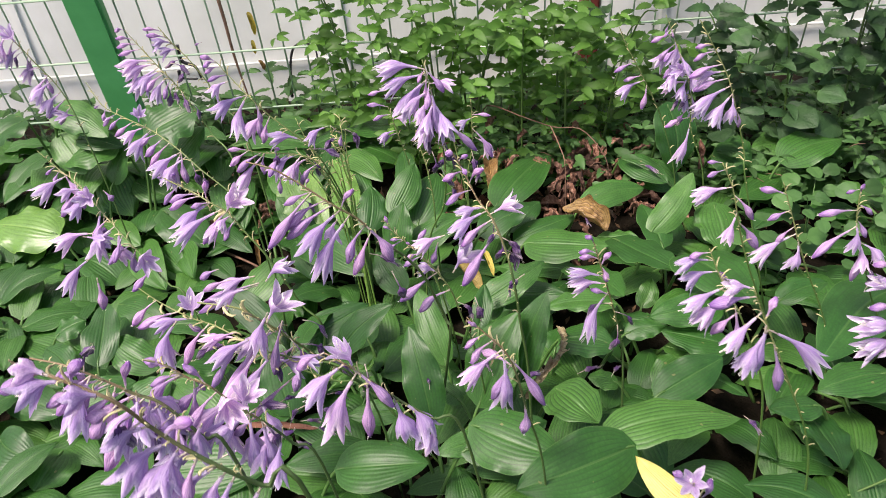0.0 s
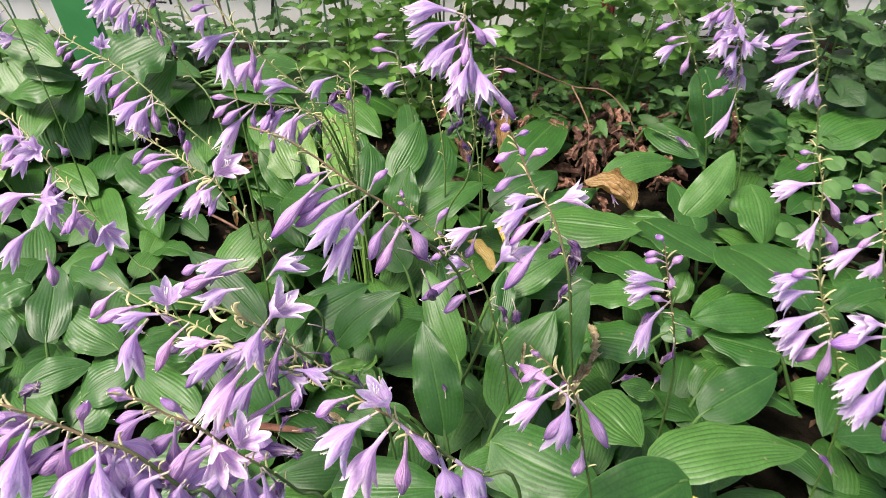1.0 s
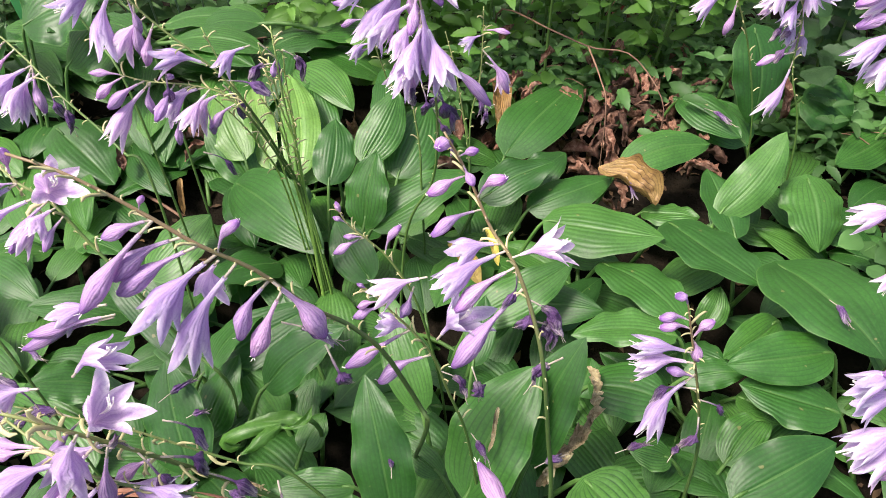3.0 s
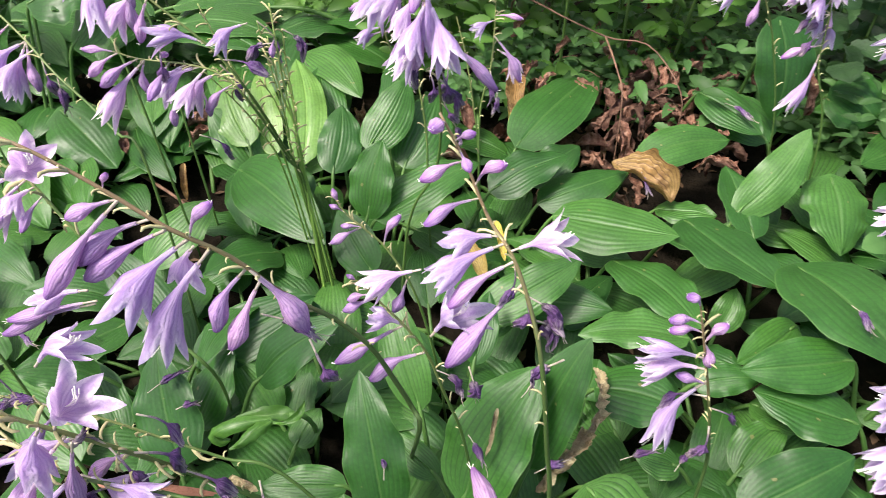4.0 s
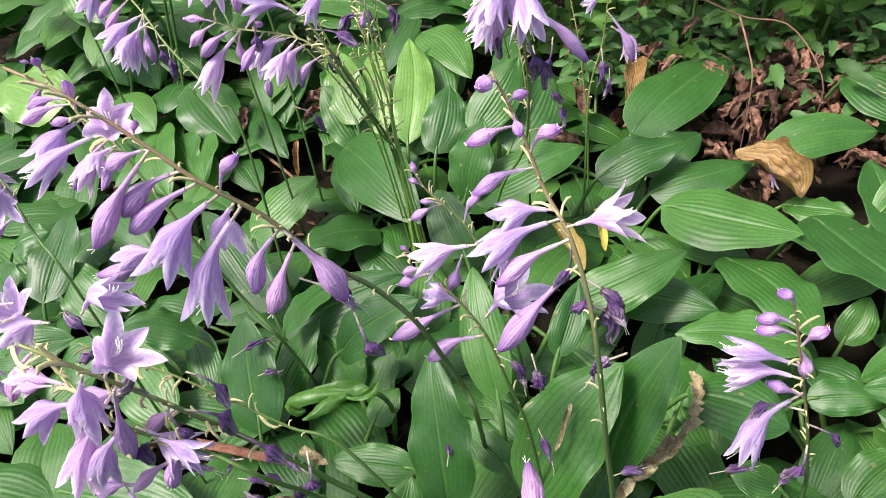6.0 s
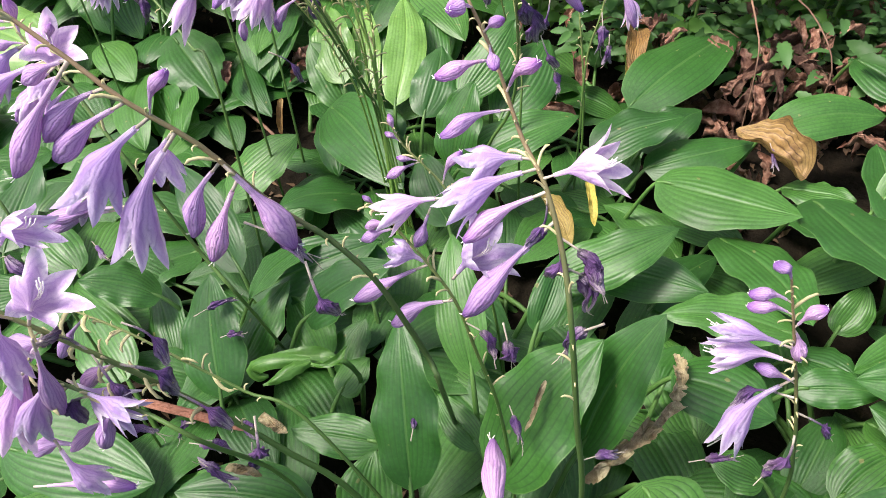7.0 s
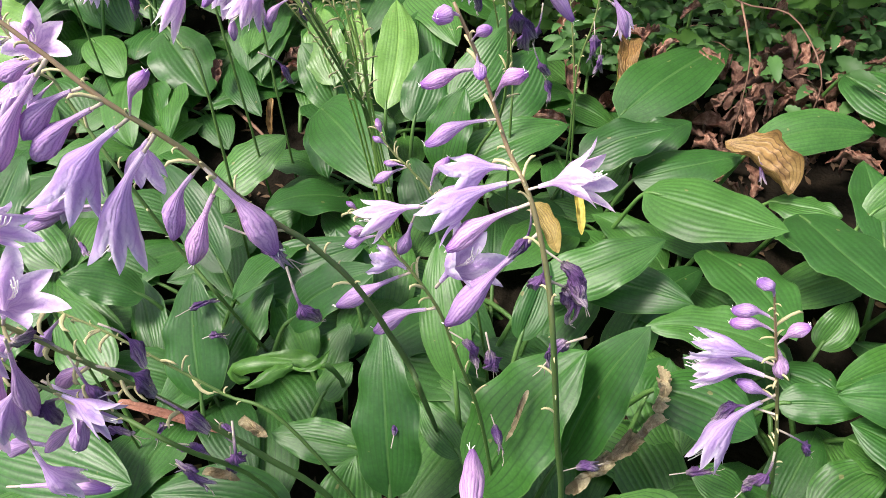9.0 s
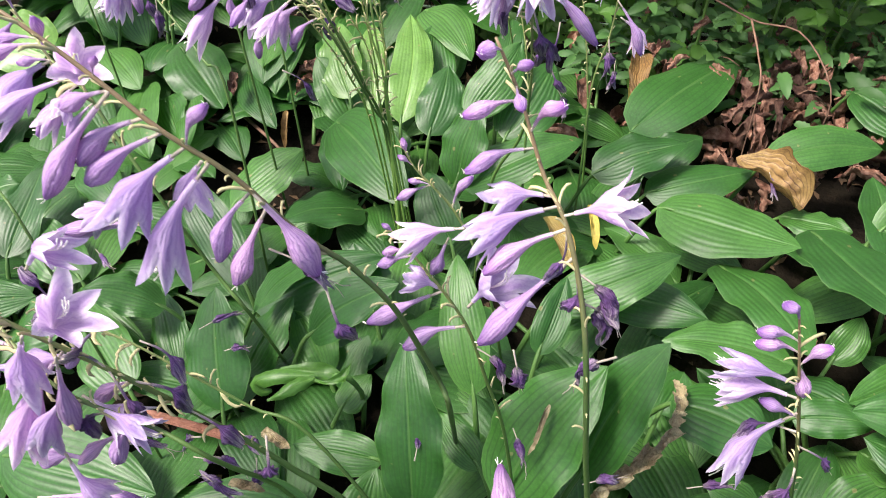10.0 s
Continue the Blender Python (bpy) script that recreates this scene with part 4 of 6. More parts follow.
bloom(s, (-0.297, 0.743, 0.242), (-0.325, 0.743, 0.254), "wilt")
bloom(s, (-0.295, 0.743, 0.236), (-0.336, 0.743, 0.193), "bud")
bloom(s, (-0.308, 0.743, 0.248), (-0.348, 0.743, 0.238), "wilt")
bloom(s, (-0.319, 0.743, 0.264), (-0.335, 0.743, 0.279), "wilt")
s = flower_stalk(p, [(-0.005, 0.520, 0.319), (-0.035, 0.515, 0.356), (-0.057, 0.515, 0.376), (-0.074, 0.515, 0.395), (-0.090, 0.515, 0.413), (-0.103, 0.515, 0.427), (-0.121, 0.520, 0.438)], foot=(0.032, 0.526), red=True)  # near
bloom(s, (-0.105, 0.512, 0.430), (-0.142, 0.512, 0.391), "open")
bloom(s, (-0.125, 0.515, 0.443), (-0.146, 0.515, 0.427), "bud")
bloom(s, (-0.098, 0.515, 0.421), (-0.115, 0.515, 0.450), "star")
bloom(s, (-0.094, 0.508, 0.418), (-0.125, 0.508, 0.346), "open")
bloom(s, (-0.084, 0.508, 0.413), (-0.094, 0.508, 0.344), "bud")
bloom(s, (-0.074, 0.510, 0.383), (-0.058, 0.510, 0.336), "open")
bloom(s, (-0.090, 0.510, 0.428), (-0.067, 0.510, 0.382), "bud")
bloom(s, (-0.059, 0.510, 0.383), (-0.040, 0.510, 0.333), "open")
bloom(s, (-0.033, 0.510, 0.360), (-0.042, 0.510, 0.318), "open")
p = hosta_plant(0.473, 0.817)
hosta_leaf(p, (0.379, 0.905, 0.140), (0.268, 0.885, 0.145), 0.056, lean_to=(0.15, -0.40))
hosta_leaf(p, (0.377, 0.854, 0.110), (0.286, 0.880, 0.120), 0.067, lean_to=(0.40, -0.10))
hosta_leaf(p, (0.449, 0.718, 0.120), (0.379, 0.708, 0.130), 0.041, lean_to=(0.40, -0.10))
hosta_leaf(p, (0.334, 0.830, 0.080), (0.381, 0.769, 0.090), 0.055, lean_to=(0.40, -0.10))
hosta_leaf(p, (0.473, 0.921, 0.130), (0.556, 0.948, 0.140), 0.044, lean_to=(0.40, -0.10))
hosta_leaf(p, (0.649, 0.942, 0.120), (0.476, 0.786, 0.130), 0.097, lean_to=(0.40, -0.10))
hosta_leaf(p, (0.563, 0.769, 0.120), (0.458, 0.744, 0.120), 0.060, lean_to=(0.40, -0.10))
hosta_leaf(p, (0.445, 0.730, 0.090), (0.451, 0.639, 0.090), 0.078, lean_to=(0.40, -0.10))
hosta_leaf(p, (0.408, 0.568, 0.110), (0.314, 0.603, 0.120), 0.067, lean_to=(0.40, -0.10))
hosta_leaf(p, (0.240, 0.901, 0.100), (0.303, 0.902, 0.110), 0.036, lean_to=(0.15, -0.25))
hosta_leaf(p, (0.350, 0.964, 0.120), (0.278, 0.912, 0.120), 0.044, lean_to=(0.15, -0.25))
hosta_leaf(p, (0.305, 0.899, 0.070), (0.348, 0.866, 0.070), 0.050, lean_to=(0.25, 0.10))
hosta_leaf(p, (0.274, 0.826, 0.060), (0.329, 0.874, 0.080), 0.044, lean_to=(0.25, 0.15))
hosta_leaf(p, (0.289, 0.999, 0.070), (0.312, 1.036, 0.100), 0.036, lean_to=(0.15, -0.25))
hosta_leaf(p, (0.251, 1.196, 0.080), (0.321, 1.173, 0.090), 0.046, lean_to=(0.15, -0.25))
hosta_leaf(p, (0.353, 1.126, 0.100), (0.340, 1.242, 0.120), 0.060, lean_to=(0.15, -0.25))
s = flower_stalk(p, [(0.487, 0.980, 0.054), (0.419, 0.990, 0.304), (0.415, 1.000, 0.340), (0.398, 1.000, 0.395), (0.375, 1.000, 0.459), (0.345, 1.000, 0.512), (0.326, 1.000, 0.543)], foot=(0.494, 0.979))  # rightup
bloom(s, (0.356, 1.000, 0.498), (0.324, 1.000, 0.489), "bud")
bloom(s, (0.365, 1.000, 0.480), (0.319, 1.000, 0.468), "bud")
bloom(s, (0.374, 1.000, 0.461), (0.328, 1.000, 0.447), "bud")
bloom(s, (0.377, 0.995, 0.449), (0.329, 0.995, 0.413), "open")
bloom(s, (0.382, 0.995, 0.442), (0.355, 0.995, 0.395), "open")
bloom(s, (0.387, 1.000, 0.433), (0.385, 1.000, 0.392), "open")
bloom(s, (0.393, 1.000, 0.418), (0.400, 1.000, 0.386), "bud")
bloom(s, (0.368, 1.000, 0.470), (0.327, 1.000, 0.458), "open")
bloom(s, (0.352, 1.000, 0.512), (0.325, 1.000, 0.506), "bud")
s = flower_stalk(p, [(0.444, 0.840, 0.099), (0.377, 0.840, 0.263), (0.355, 0.840, 0.328), (0.340, 0.840, 0.380), (0.321, 0.840, 0.420)], foot=(0.463, 0.840))  # rightmid
bloom(s, (0.326, 0.840, 0.412), (0.305, 0.840, 0.402), "tiny")
bloom(s, (0.338, 0.840, 0.386), (0.290, 0.840, 0.368), "open")
bloom(s, (0.344, 0.840, 0.375), (0.370, 0.840, 0.337), "bud")
bloom(s, (0.346, 0.835, 0.349), (0.339, 0.835, 0.304), "open")
bloom(s, (0.363, 0.840, 0.334), (0.384, 0.840, 0.290), "bud")
bloom(s, (0.321, 0.840, 0.427), (0.303, 0.840, 0.422), "tiny")
s = flower_stalk(p, [(0.352, 0.680, 0.183), (0.316, 0.680, 0.287), (0.293, 0.680, 0.337), (0.275, 0.680, 0.369), (0.258, 0.680, 0.408)], foot=(0.371, 0.680))  # rightlow
bloom(s, (0.262, 0.680, 0.389), (0.224, 0.680, 0.384), "open")
bloom(s, (0.270, 0.680, 0.376), (0.236, 0.680, 0.359), "open")
bloom(s, (0.278, 0.675, 0.356), (0.235, 0.675, 0.330), "open")
bloom(s, (0.283, 0.675, 0.338), (0.251, 0.675, 0.309), "open")
bloom(s, (0.297, 0.680, 0.330), (0.307, 0.680, 0.262), "bud")
bloom(s, (0.300, 0.680, 0.318), (0.275, 0.680, 0.291), "bud")
bloom(s, (0.257, 0.680, 0.402), (0.238, 0.680, 0.399), "bud")
s = flower_stalk(p, [(0.510, 0.840, 0.130), (0.451, 0.840, 0.262), (0.424, 0.840, 0.328), (0.400, 0.840, 0.387)], foot=(0.534, 0.840))  # rightfar
bloom(s, (0.408, 0.840, 0.369), (0.374, 0.840, 0.379), "bud")
bloom(s, (0.416, 0.840, 0.347), (0.391, 0.840, 0.332), "bud")
bloom(s, (0.436, 0.840, 0.296), (0.433, 0.840, 0.252), "open")
bloom(s, (0.416, 0.840, 0.302), (0.378, 0.840, 0.267), "open")
bloom(s, (0.429, 0.840, 0.320), (0.406, 0.840, 0.296), "bud")
s = flower_stalk(p, [(0.611, 0.860, 0.075), (0.566, 0.860, 0.185), (0.535, 0.855, 0.258), (0.513, 0.850, 0.308), (0.507, 0.850, 0.339), (0.504, 0.850, 0.368)], foot=(0.560, 0.870))  # rightout
bloom(s, (0.503, 0.850, 0.331), (0.455, 0.846, 0.334), "bud")
bloom(s, (0.503, 0.850, 0.365), (0.485, 0.846, 0.362), "tiny")
bloom(s, (0.506, 0.850, 0.341), (0.526, 0.846, 0.327), "bud")
bloom(s, (0.512, 0.850, 0.312), (0.513, 0.846, 0.268), "open")
bloom(s, (0.513, 0.850, 0.319), (0.526, 0.846, 0.292), "bud")
bloom(s, (0.524, 0.845, 0.282), (0.530, 0.841, 0.237), "open")
bloom(s, (0.526, 0.845, 0.279), (0.556, 0.841, 0.248), "open")
bloom(s, (0.496, 0.845, 0.300), (0.457, 0.841, 0.272), "bud")
bloom(s, (0.520, 0.850, 0.267), (0.526, 0.846, 0.220), "bud")
bloom(s, (0.507, 0.850, 0.355), (0.503, 0.846, 0.374), "tiny")
bloom(s, (0.539, 0.850, 0.243), (0.546, 0.846, 0.212), "wilt")
s = flower_stalk(p, [(0.549, 0.630, 0.127), (0.498, 0.630, 0.234), (0.457, 0.625, 0.317), (0.428, 0.620, 0.383), (0.410, 0.620, 0.431)], foot=(0.400, 0.640))  # rightrim
bloom(s, (0.454, 0.620, 0.318), (0.395, 0.620, 0.340), "open")
bloom(s, (0.458, 0.615, 0.310), (0.403, 0.615, 0.305), "open")
bloom(s, (0.437, 0.620, 0.359), (0.404, 0.620, 0.366), "bud")
bloom(s, (0.428, 0.620, 0.383), (0.396, 0.620, 0.399), "open")
bloom(s, (0.418, 0.620, 0.411), (0.393, 0.620, 0.421), "bud")
bloom(s, (0.469, 0.620, 0.289), (0.465, 0.620, 0.247), "wilt")
bloom(s, (0.424, 0.620, 0.397), (0.437, 0.620, 0.409), "bud")
bloom(s, (0.442, 0.615, 0.342), (0.437, 0.615, 0.296), "open")
s = flower_stalk(p, [(0.239, 0.500, 0.167), (0.225, 0.500, 0.220), (0.211, 0.500, 0.253), (0.199, 0.500, 0.271)], foot=(0.235, 0.500), red=True)  # lowright
bloom(s, (0.212, 0.490, 0.256), (0.191, 0.490, 0.281), "star")
bloom(s, (0.220, 0.490, 0.238), (0.188, 0.490, 0.237), "open")
bloom(s, (0.197, 0.495, 0.276), (0.185, 0.495, 0.288), "bud")
bloom(s, (0.218, 0.495, 0.240), (0.222, 0.495, 0.274), "bud")
p = hosta_plant(0.577, 1.395)
hosta_leaf(p, (0.433, 1.397, 0.085), (0.337, 1.443, 0.110), 0.064)
hosta_leaf(p, (0.435, 1.362, 0.080), (0.363, 1.449, 0.100), 0.084)
hosta_leaf(p, (0.774, 1.499, 0.100), (0.631, 1.474, 0.100), 0.095)
hosta_leaf(p, (0.653, 1.371, 0.120), (0.784, 1.407, 0.140), 0.095)
hosta_leaf(p, (0.546, 1.438, 0.118), (0.606, 1.402, 0.090), 0.108)
hosta_leaf(p, (0.422, 1.415, 0.240), (0.436, 1.365, 0.110), 0.088, lean_to=(0.1, -0.9))
hosta_leaf(p, (0.338, 1.405, 0.130), (0.414, 1.329, 0.110), 0.066, lean_to=(0.2, -0.4))
hosta_leaf(p, (0.470, 1.220, 0.120), (0.466, 1.123, 0.075), 0.090, lean_to=(0.15, -0.50))
hosta_leaf(p, (0.657, 1.380, 0.080), (0.552, 1.306, 0.080), 0.063)
s = flower_stalk(p, [(0.427, 1.340, 0.128), (0.389, 1.340, 0.250), (0.347, 1.330, 0.334), (0.309, 1.320, 0.402), (0.294, 1.320, 0.436)], foot=(0.445, 1.340))  # backr
bloom(s, (0.325, 1.330, 0.362), (0.292, 1.330, 0.351), "bud")
bloom(s, (0.342, 1.330, 0.345), (0.311, 1.330, 0.332), "bud")
bloom(s, (0.350, 1.330, 0.329), (0.301, 1.330, 0.297), "open")
bloom(s, (0.349, 1.330, 0.315), (0.349, 1.330, 0.273), "bud")
s = flower_stalk(p, [(0.459, 1.270, 0.159), (0.429, 1.280, 0.249), (0.422, 1.290, 0.323), (0.397, 1.300, 0.391), (0.367, 1.300, 0.459)], foot=(0.477, 1.264))  # backr2
bloom(s, (0.422, 1.280, 0.269), (0.381, 1.280, 0.257), "bud")
bloom(s, (0.428, 1.280, 0.261), (0.407, 1.280, 0.177), "open")
bloom(s, (0.407, 1.280, 0.308), (0.390, 1.280, 0.289), "wilt")
bloom(s, (0.411, 1.280, 0.294), (0.405, 1.280, 0.264), "wilt")
bloom_run(s, 0.55, 0.98, 20)
p = hosta_plant(-0.117, 0.695)
hosta_leaf(p, (-0.094, 0.724, 0.050), (-0.099, 0.770, 0.090), 0.056)
hosta_leaf(p, (-0.141, 0.718, 0.070), (-0.254, 0.700, 0.080), 0.056)
hosta_leaf(p, (-0.177, 0.673, 0.100), (-0.058, 0.658, 0.120), 0.072)
hosta_leaf(p, (-0.015, 0.682, 0.110), (0.097, 0.717, 0.120), 0.066)
s = flower_stalk(p, [(-0.218, 0.500, 0.331), (-0.239, 0.500, 0.364), (-0.264, 0.500, 0.408), (-0.284, 0.500, 0.422), (-0.304, 0.500, 0.439), (-0.330, 0.500, 0.458), (-0.365, 0.510, 0.460)], foot=(-0.186, 0.500), red=True, radius=0.0017)  # nearest
bloom(s, (-0.287, 0.500, 0.430), (-0.279, 0.500, 0.459), "bud")
bloom(s, (-0.289, 0.495, 0.431), (-0.335, 0.495, 0.398), "bud")
bloom(s, (-0.280, 0.495, 0.425), (-0.324, 0.495, 0.398), "bud")
bloom(s, (-0.301, 0.495, 0.444), (-0.339, 0.495, 0.434), "bud")
bloom(s, (-0.277, 0.490, 0.416), (-0.315, 0.490, 0.368), "open")
bloom(s, (-0.257, 0.490, 0.416), (-0.300, 0.490, 0.368), "open")
bloom(s, (-0.239, 0.490, 0.402), (-0.272, 0.490, 0.360), "open")
bloom(s, (-0.310, 0.495, 0.451), (-0.337, 0.495, 0.451), "bud")
bloom(s, (-0.316, 0.495, 0.454), (-0.303, 0.495, 0.472), "wilt")
bloom(s, (-0.231, 0.490, 0.392), (-0.244, 0.490, 0.345), "open")
bloom_run(s, 0.25, 0.90, 22)
s = flower_stalk(p, [(-0.099, 0.345, 0.464), (-0.125, 0.340, 0.494), (-0.142, 0.335, 0.517), (-0.161, 0.335, 0.537), (-0.175, 0.335, 0.556), (-0.184, 0.330, 0.581), (-0.198, 0.330, 0.593), (-0.212, 0.330, 0.603), (-0.231, 0.335, 0.607)], foot=(-0.030, 0.350), red=True, radius=0.0016)  # closest
bloom(s, (-0.123, 0.335, 0.500), (-0.143, 0.335, 0.455), "open")
bloom(s, (-0.136, 0.330, 0.520), (-0.161, 0.330, 0.478), "open")
bloom(s, (-0.142, 0.330, 0.525), (-0.184, 0.330, 0.483), "open")
bloom(s, (-0.150, 0.330, 0.534), (-0.170, 0.330, 0.496), "bud")
bloom(s, (-0.156, 0.330, 0.541), (-0.192, 0.330, 0.500), "open")
bloom(s, (-0.163, 0.330, 0.550), (-0.202, 0.330, 0.511), "open")
bloom(s, (-0.169, 0.330, 0.558), (-0.198, 0.330, 0.544), "open")
bloom(s, (-0.173, 0.330, 0.564), (-0.206, 0.330, 0.532), "bud")
bloom(s, (-0.176, 0.325, 0.577), (-0.202, 0.325, 0.575), "bud")
bloom(s, (-0.178, 0.325, 0.582), (-0.202, 0.325, 0.563), "bud")
bloom(s, (-0.188, 0.325, 0.593), (-0.209, 0.325, 0.588), "open")
bloom(s, (-0.194, 0.325, 0.598), (-0.218, 0.325, 0.587), "bud")
bloom(s, (-0.203, 0.325, 0.605), (-0.229, 0.325, 0.593), "open")
bloom(s, (-0.212, 0.330, 0.603), (-0.230, 0.330, 0.604), "open")
bloom(s, (-0.219, 0.330, 0.608), (-0.241, 0.330, 0.596), "bud")
bloom(s, (-0.203, 0.330, 0.597), (-0.194, 0.330, 0.612), "bud")
bloom(s, (-0.165, 0.330, 0.551), (-0.146, 0.330, 0.569), "bud")
bloom(s, (-0.175, 0.330, 0.568), (-0.184, 0.330, 0.557), "wilt")
bloom(s, (-0.189, 0.330, 0.585), (-0.207, 0.330, 0.593), "bud")
bloom(s, (-0.131, 0.330, 0.516), (-0.151, 0.330, 0.475), "open")
bloom(s, (-0.159, 0.330, 0.545), (-0.177, 0.330, 0.509), "open")
s = flower_stalk(p, [(-0.149, 0.530, 0.280), (-0.172, 0.530, 0.315), (-0.190, 0.530, 0.342), (-0.213, 0.530, 0.368), (-0.234, 0.530, 0.397), (-0.249, 0.530, 0.408), (-0.264, 0.530, 0.424), (-0.280, 0.530, 0.433)], foot=(-0.118, 0.530), red=True)  # nearb
bloom(s, (-0.261, 0.530, 0.422), (-0.285, 0.530, 0.430), "bud")
bloom(s, (-0.256, 0.530, 0.411), (-0.287, 0.530, 0.400), "bud")
bloom(s, (-0.253, 0.525, 0.414), (-0.288, 0.525, 0.388), "bud")
bloom(s, (-0.236, 0.530, 0.399), (-0.251, 0.530, 0.423), "bud")
bloom(s, (-0.250, 0.525, 0.394), (-0.258, 0.525, 0.352), "bud")
bloom(s, (-0.254, 0.525, 0.361), (-0.291, 0.525, 0.311), "open")
bloom(s, (-0.224, 0.525, 0.373), (-0.257, 0.525, 0.343), "open")
bloom(s, (-0.213, 0.530, 0.366), (-0.194, 0.530, 0.401), "star")
bloom(s, (-0.217, 0.525, 0.366), (-0.231, 0.525, 0.308), "open")
bloom(s, (-0.206, 0.525, 0.363), (-0.212, 0.525, 0.298), "open")
bloom(s, (-0.191, 0.525, 0.352), (-0.196, 0.525, 0.293), "open")
bloom(s, (-0.199, 0.525, 0.356), (-0.222, 0.525, 0.339), "bud")
bloom(s, (-0.203, 0.530, 0.358), (-0.186, 0.530, 0.365), "wilt")
bloom_run(s, 0.30, 0.75, 12)
s = flower_stalk(p, [(-0.115, 0.682, 0.188), (-0.134, 0.650, 0.290), (-0.163, 0.650, 0.310), (-0.188, 0.650, 0.316), (-0.216, 0.650, 0.327), (-0.245, 0.660, 0.338), (-0.281, 0.680, 0.345), (-0.313, 0.700, 0.341), (-0.351, 0.720, 0.349), (-0.377, 0.730, 0.366)], foot=(-0.104, 0.700), hooks=10)  # second
bloom(s, (-0.310, 0.700, 0.345), (-0.307, 0.700, 0.377), "star")
bloom(s, (-0.338, 0.700, 0.347), (-0.379, 0.700, 0.329), "bud")
bloom(s, (-0.317, 0.690, 0.343), (-0.358, 0.690, 0.332), "open")
bloom(s, (-0.318, 0.675, 0.358), (-0.348, 0.675, 0.292), "open")
bloom(s, (-0.292, 0.675, 0.355), (-0.324, 0.675, 0.297), "bud")
bloom(s, (-0.361, 0.710, 0.356), (-0.388, 0.710, 0.328), "bud")
bloom(s, (-0.249, 0.660, 0.356), (-0.294, 0.660, 0.333), "open")
bloom(s, (-0.225, 0.645, 0.354), (-0.282, 0.645, 0.314), "open")
bloom(s, (-0.203, 0.640, 0.390), (-0.225, 0.640, 0.335), "open")
bloom(s, (-0.190, 0.640, 0.378), (-0.215, 0.640, 0.299), "bud")
bloom(s, (-0.205, 0.640, 0.340), (-0.255, 0.640, 0.263), "open")
bloom(s, (-0.227, 0.645, 0.328), (-0.273, 0.645, 0.257), "open")
bloom(s, (-0.241, 0.645, 0.260), (-0.231, 0.645, 0.204), "open")
bloom(s, (-0.192, 0.645, 0.338), (-0.161, 0.645, 0.309), "open")
bloom(s, (-0.192, 0.645, 0.320), (-0.212, 0.645, 0.283), "wilt")
bloom(s, (-0.245, 0.650, 0.358), (-0.273, 0.650, 0.348), "bud")
bloom(s, (-0.179, 0.645, 0.320), (-0.197, 0.645, 0.274), "bud")
bloom(s, (-0.172, 0.720, 0.158), (-0.178, 0.720, 0.117), "wilt")
bloom(s, (-0.216, 0.720, 0.170), (-0.244, 0.720, 0.130), "wilt")
bloom(s, (-0.215, 0.725, 0.068), (-0.235, 0.725, 0.089), "wilt")
p = hosta_plant(-0.228, 1.188)
hosta_leaf(p, (-0.120, 1.121, 0.120), (-0.102, 1.166, 0.203), 0.062)
hosta_leaf(p, (-0.107, 1.117, 0.120), (0.015, 1.181, 0.160), 0.065)
hosta_leaf(p, (-0.311, 1.230, 0.100), (-0.166, 1.077, 0.110), 0.087, lean_to=(-0.25, -0.45))
hosta_leaf(p, (-0.327, 1.246, 0.080), (-0.276, 1.142, 0.060), 0.057, lean_to=(-0.25, -0.45))
hosta_leaf(p, (-0.177, 1.208, 0.120), (-0.173, 1.290, 0.170), 0.059)
hosta_leaf(p, (-0.131, 1.233, 0.140), (-0.084, 1.314, 0.200), 0.060)
hosta_leaf(p, (-0.111, 1.314, 0.140), (-0.118, 1.431, 0.170), 0.044)
hosta_leaf(p, (-0.085, 1.239, 0.110), (-0.045, 1.343, 0.160), 0.077)
hosta_leaf(p, (-0.299, 1.252, 0.090), (-0.364, 1.304, 0.150), 0.068)
hosta_leaf(p, (-0.393, 1.077, 0.070), (-0.327, 1.153, 0.110), 0.077, lean_to=(-0.25, -0.45))
hosta_leaf(p, (-0.241, 1.112, 0.060), (-0.307, 1.039, 0.090), 0.071, lean_to=(-0.25, -0.45))
hosta_leaf(p, (-0.323, 1.061, 0.050), (-0.284, 1.084, 0.060), 0.049, lean_to=(-0.25, -0.45))
# the next three leaves are coloured pale for the sun patch falling here
hosta_leaf(p, (-0.305, 1.265, 0.120), (-0.355, 1.367, 0.170), 0.062, SUNLIT)
hosta_leaf(p, (-0.220, 1.224, 0.120), (-0.256, 1.395, 0.180), 0.056, SUNLIT)
hosta_leaf(p, (-0.272, 1.268, 0.100), (-0.312, 1.393, 0.160), 0.045, SUNLIT)
hosta_leaf(p, (-0.189, 1.314, 0.120), (-0.226, 1.415, 0.160), 0.055)
hosta_leaf(p, (-0.212, 1.210, 0.080), (-0.265, 1.235, 0.100), 0.046, lean_to=(-0.25, -0.45))
s = flower_stalk(p, [(-0.172, 1.050, 0.220), (-0.179, 1.020, 0.305), (-0.193, 1.000, 0.371), (-0.215, 1.000, 0.408), (-0.253, 1.000, 0.448), (-0.274, 1.000, 0.475), (-0.300, 1.020, 0.496), (-0.322, 1.030, 0.523)], foot=(-0.167, 1.070))  # upperl
bloom(s, (-0.267, 1.000, 0.456), (-0.298, 1.000, 0.422), "open")
bloom(s, (-0.269, 1.000, 0.442), (-0.274, 1.000, 0.412), "bud")
bloom(s, (-0.226, 1.000, 0.402), (-0.267, 1.000, 0.416), "open")
bloom(s, (-0.258, 1.000, 0.413), (-0.261, 1.000, 0.390), "wilt")
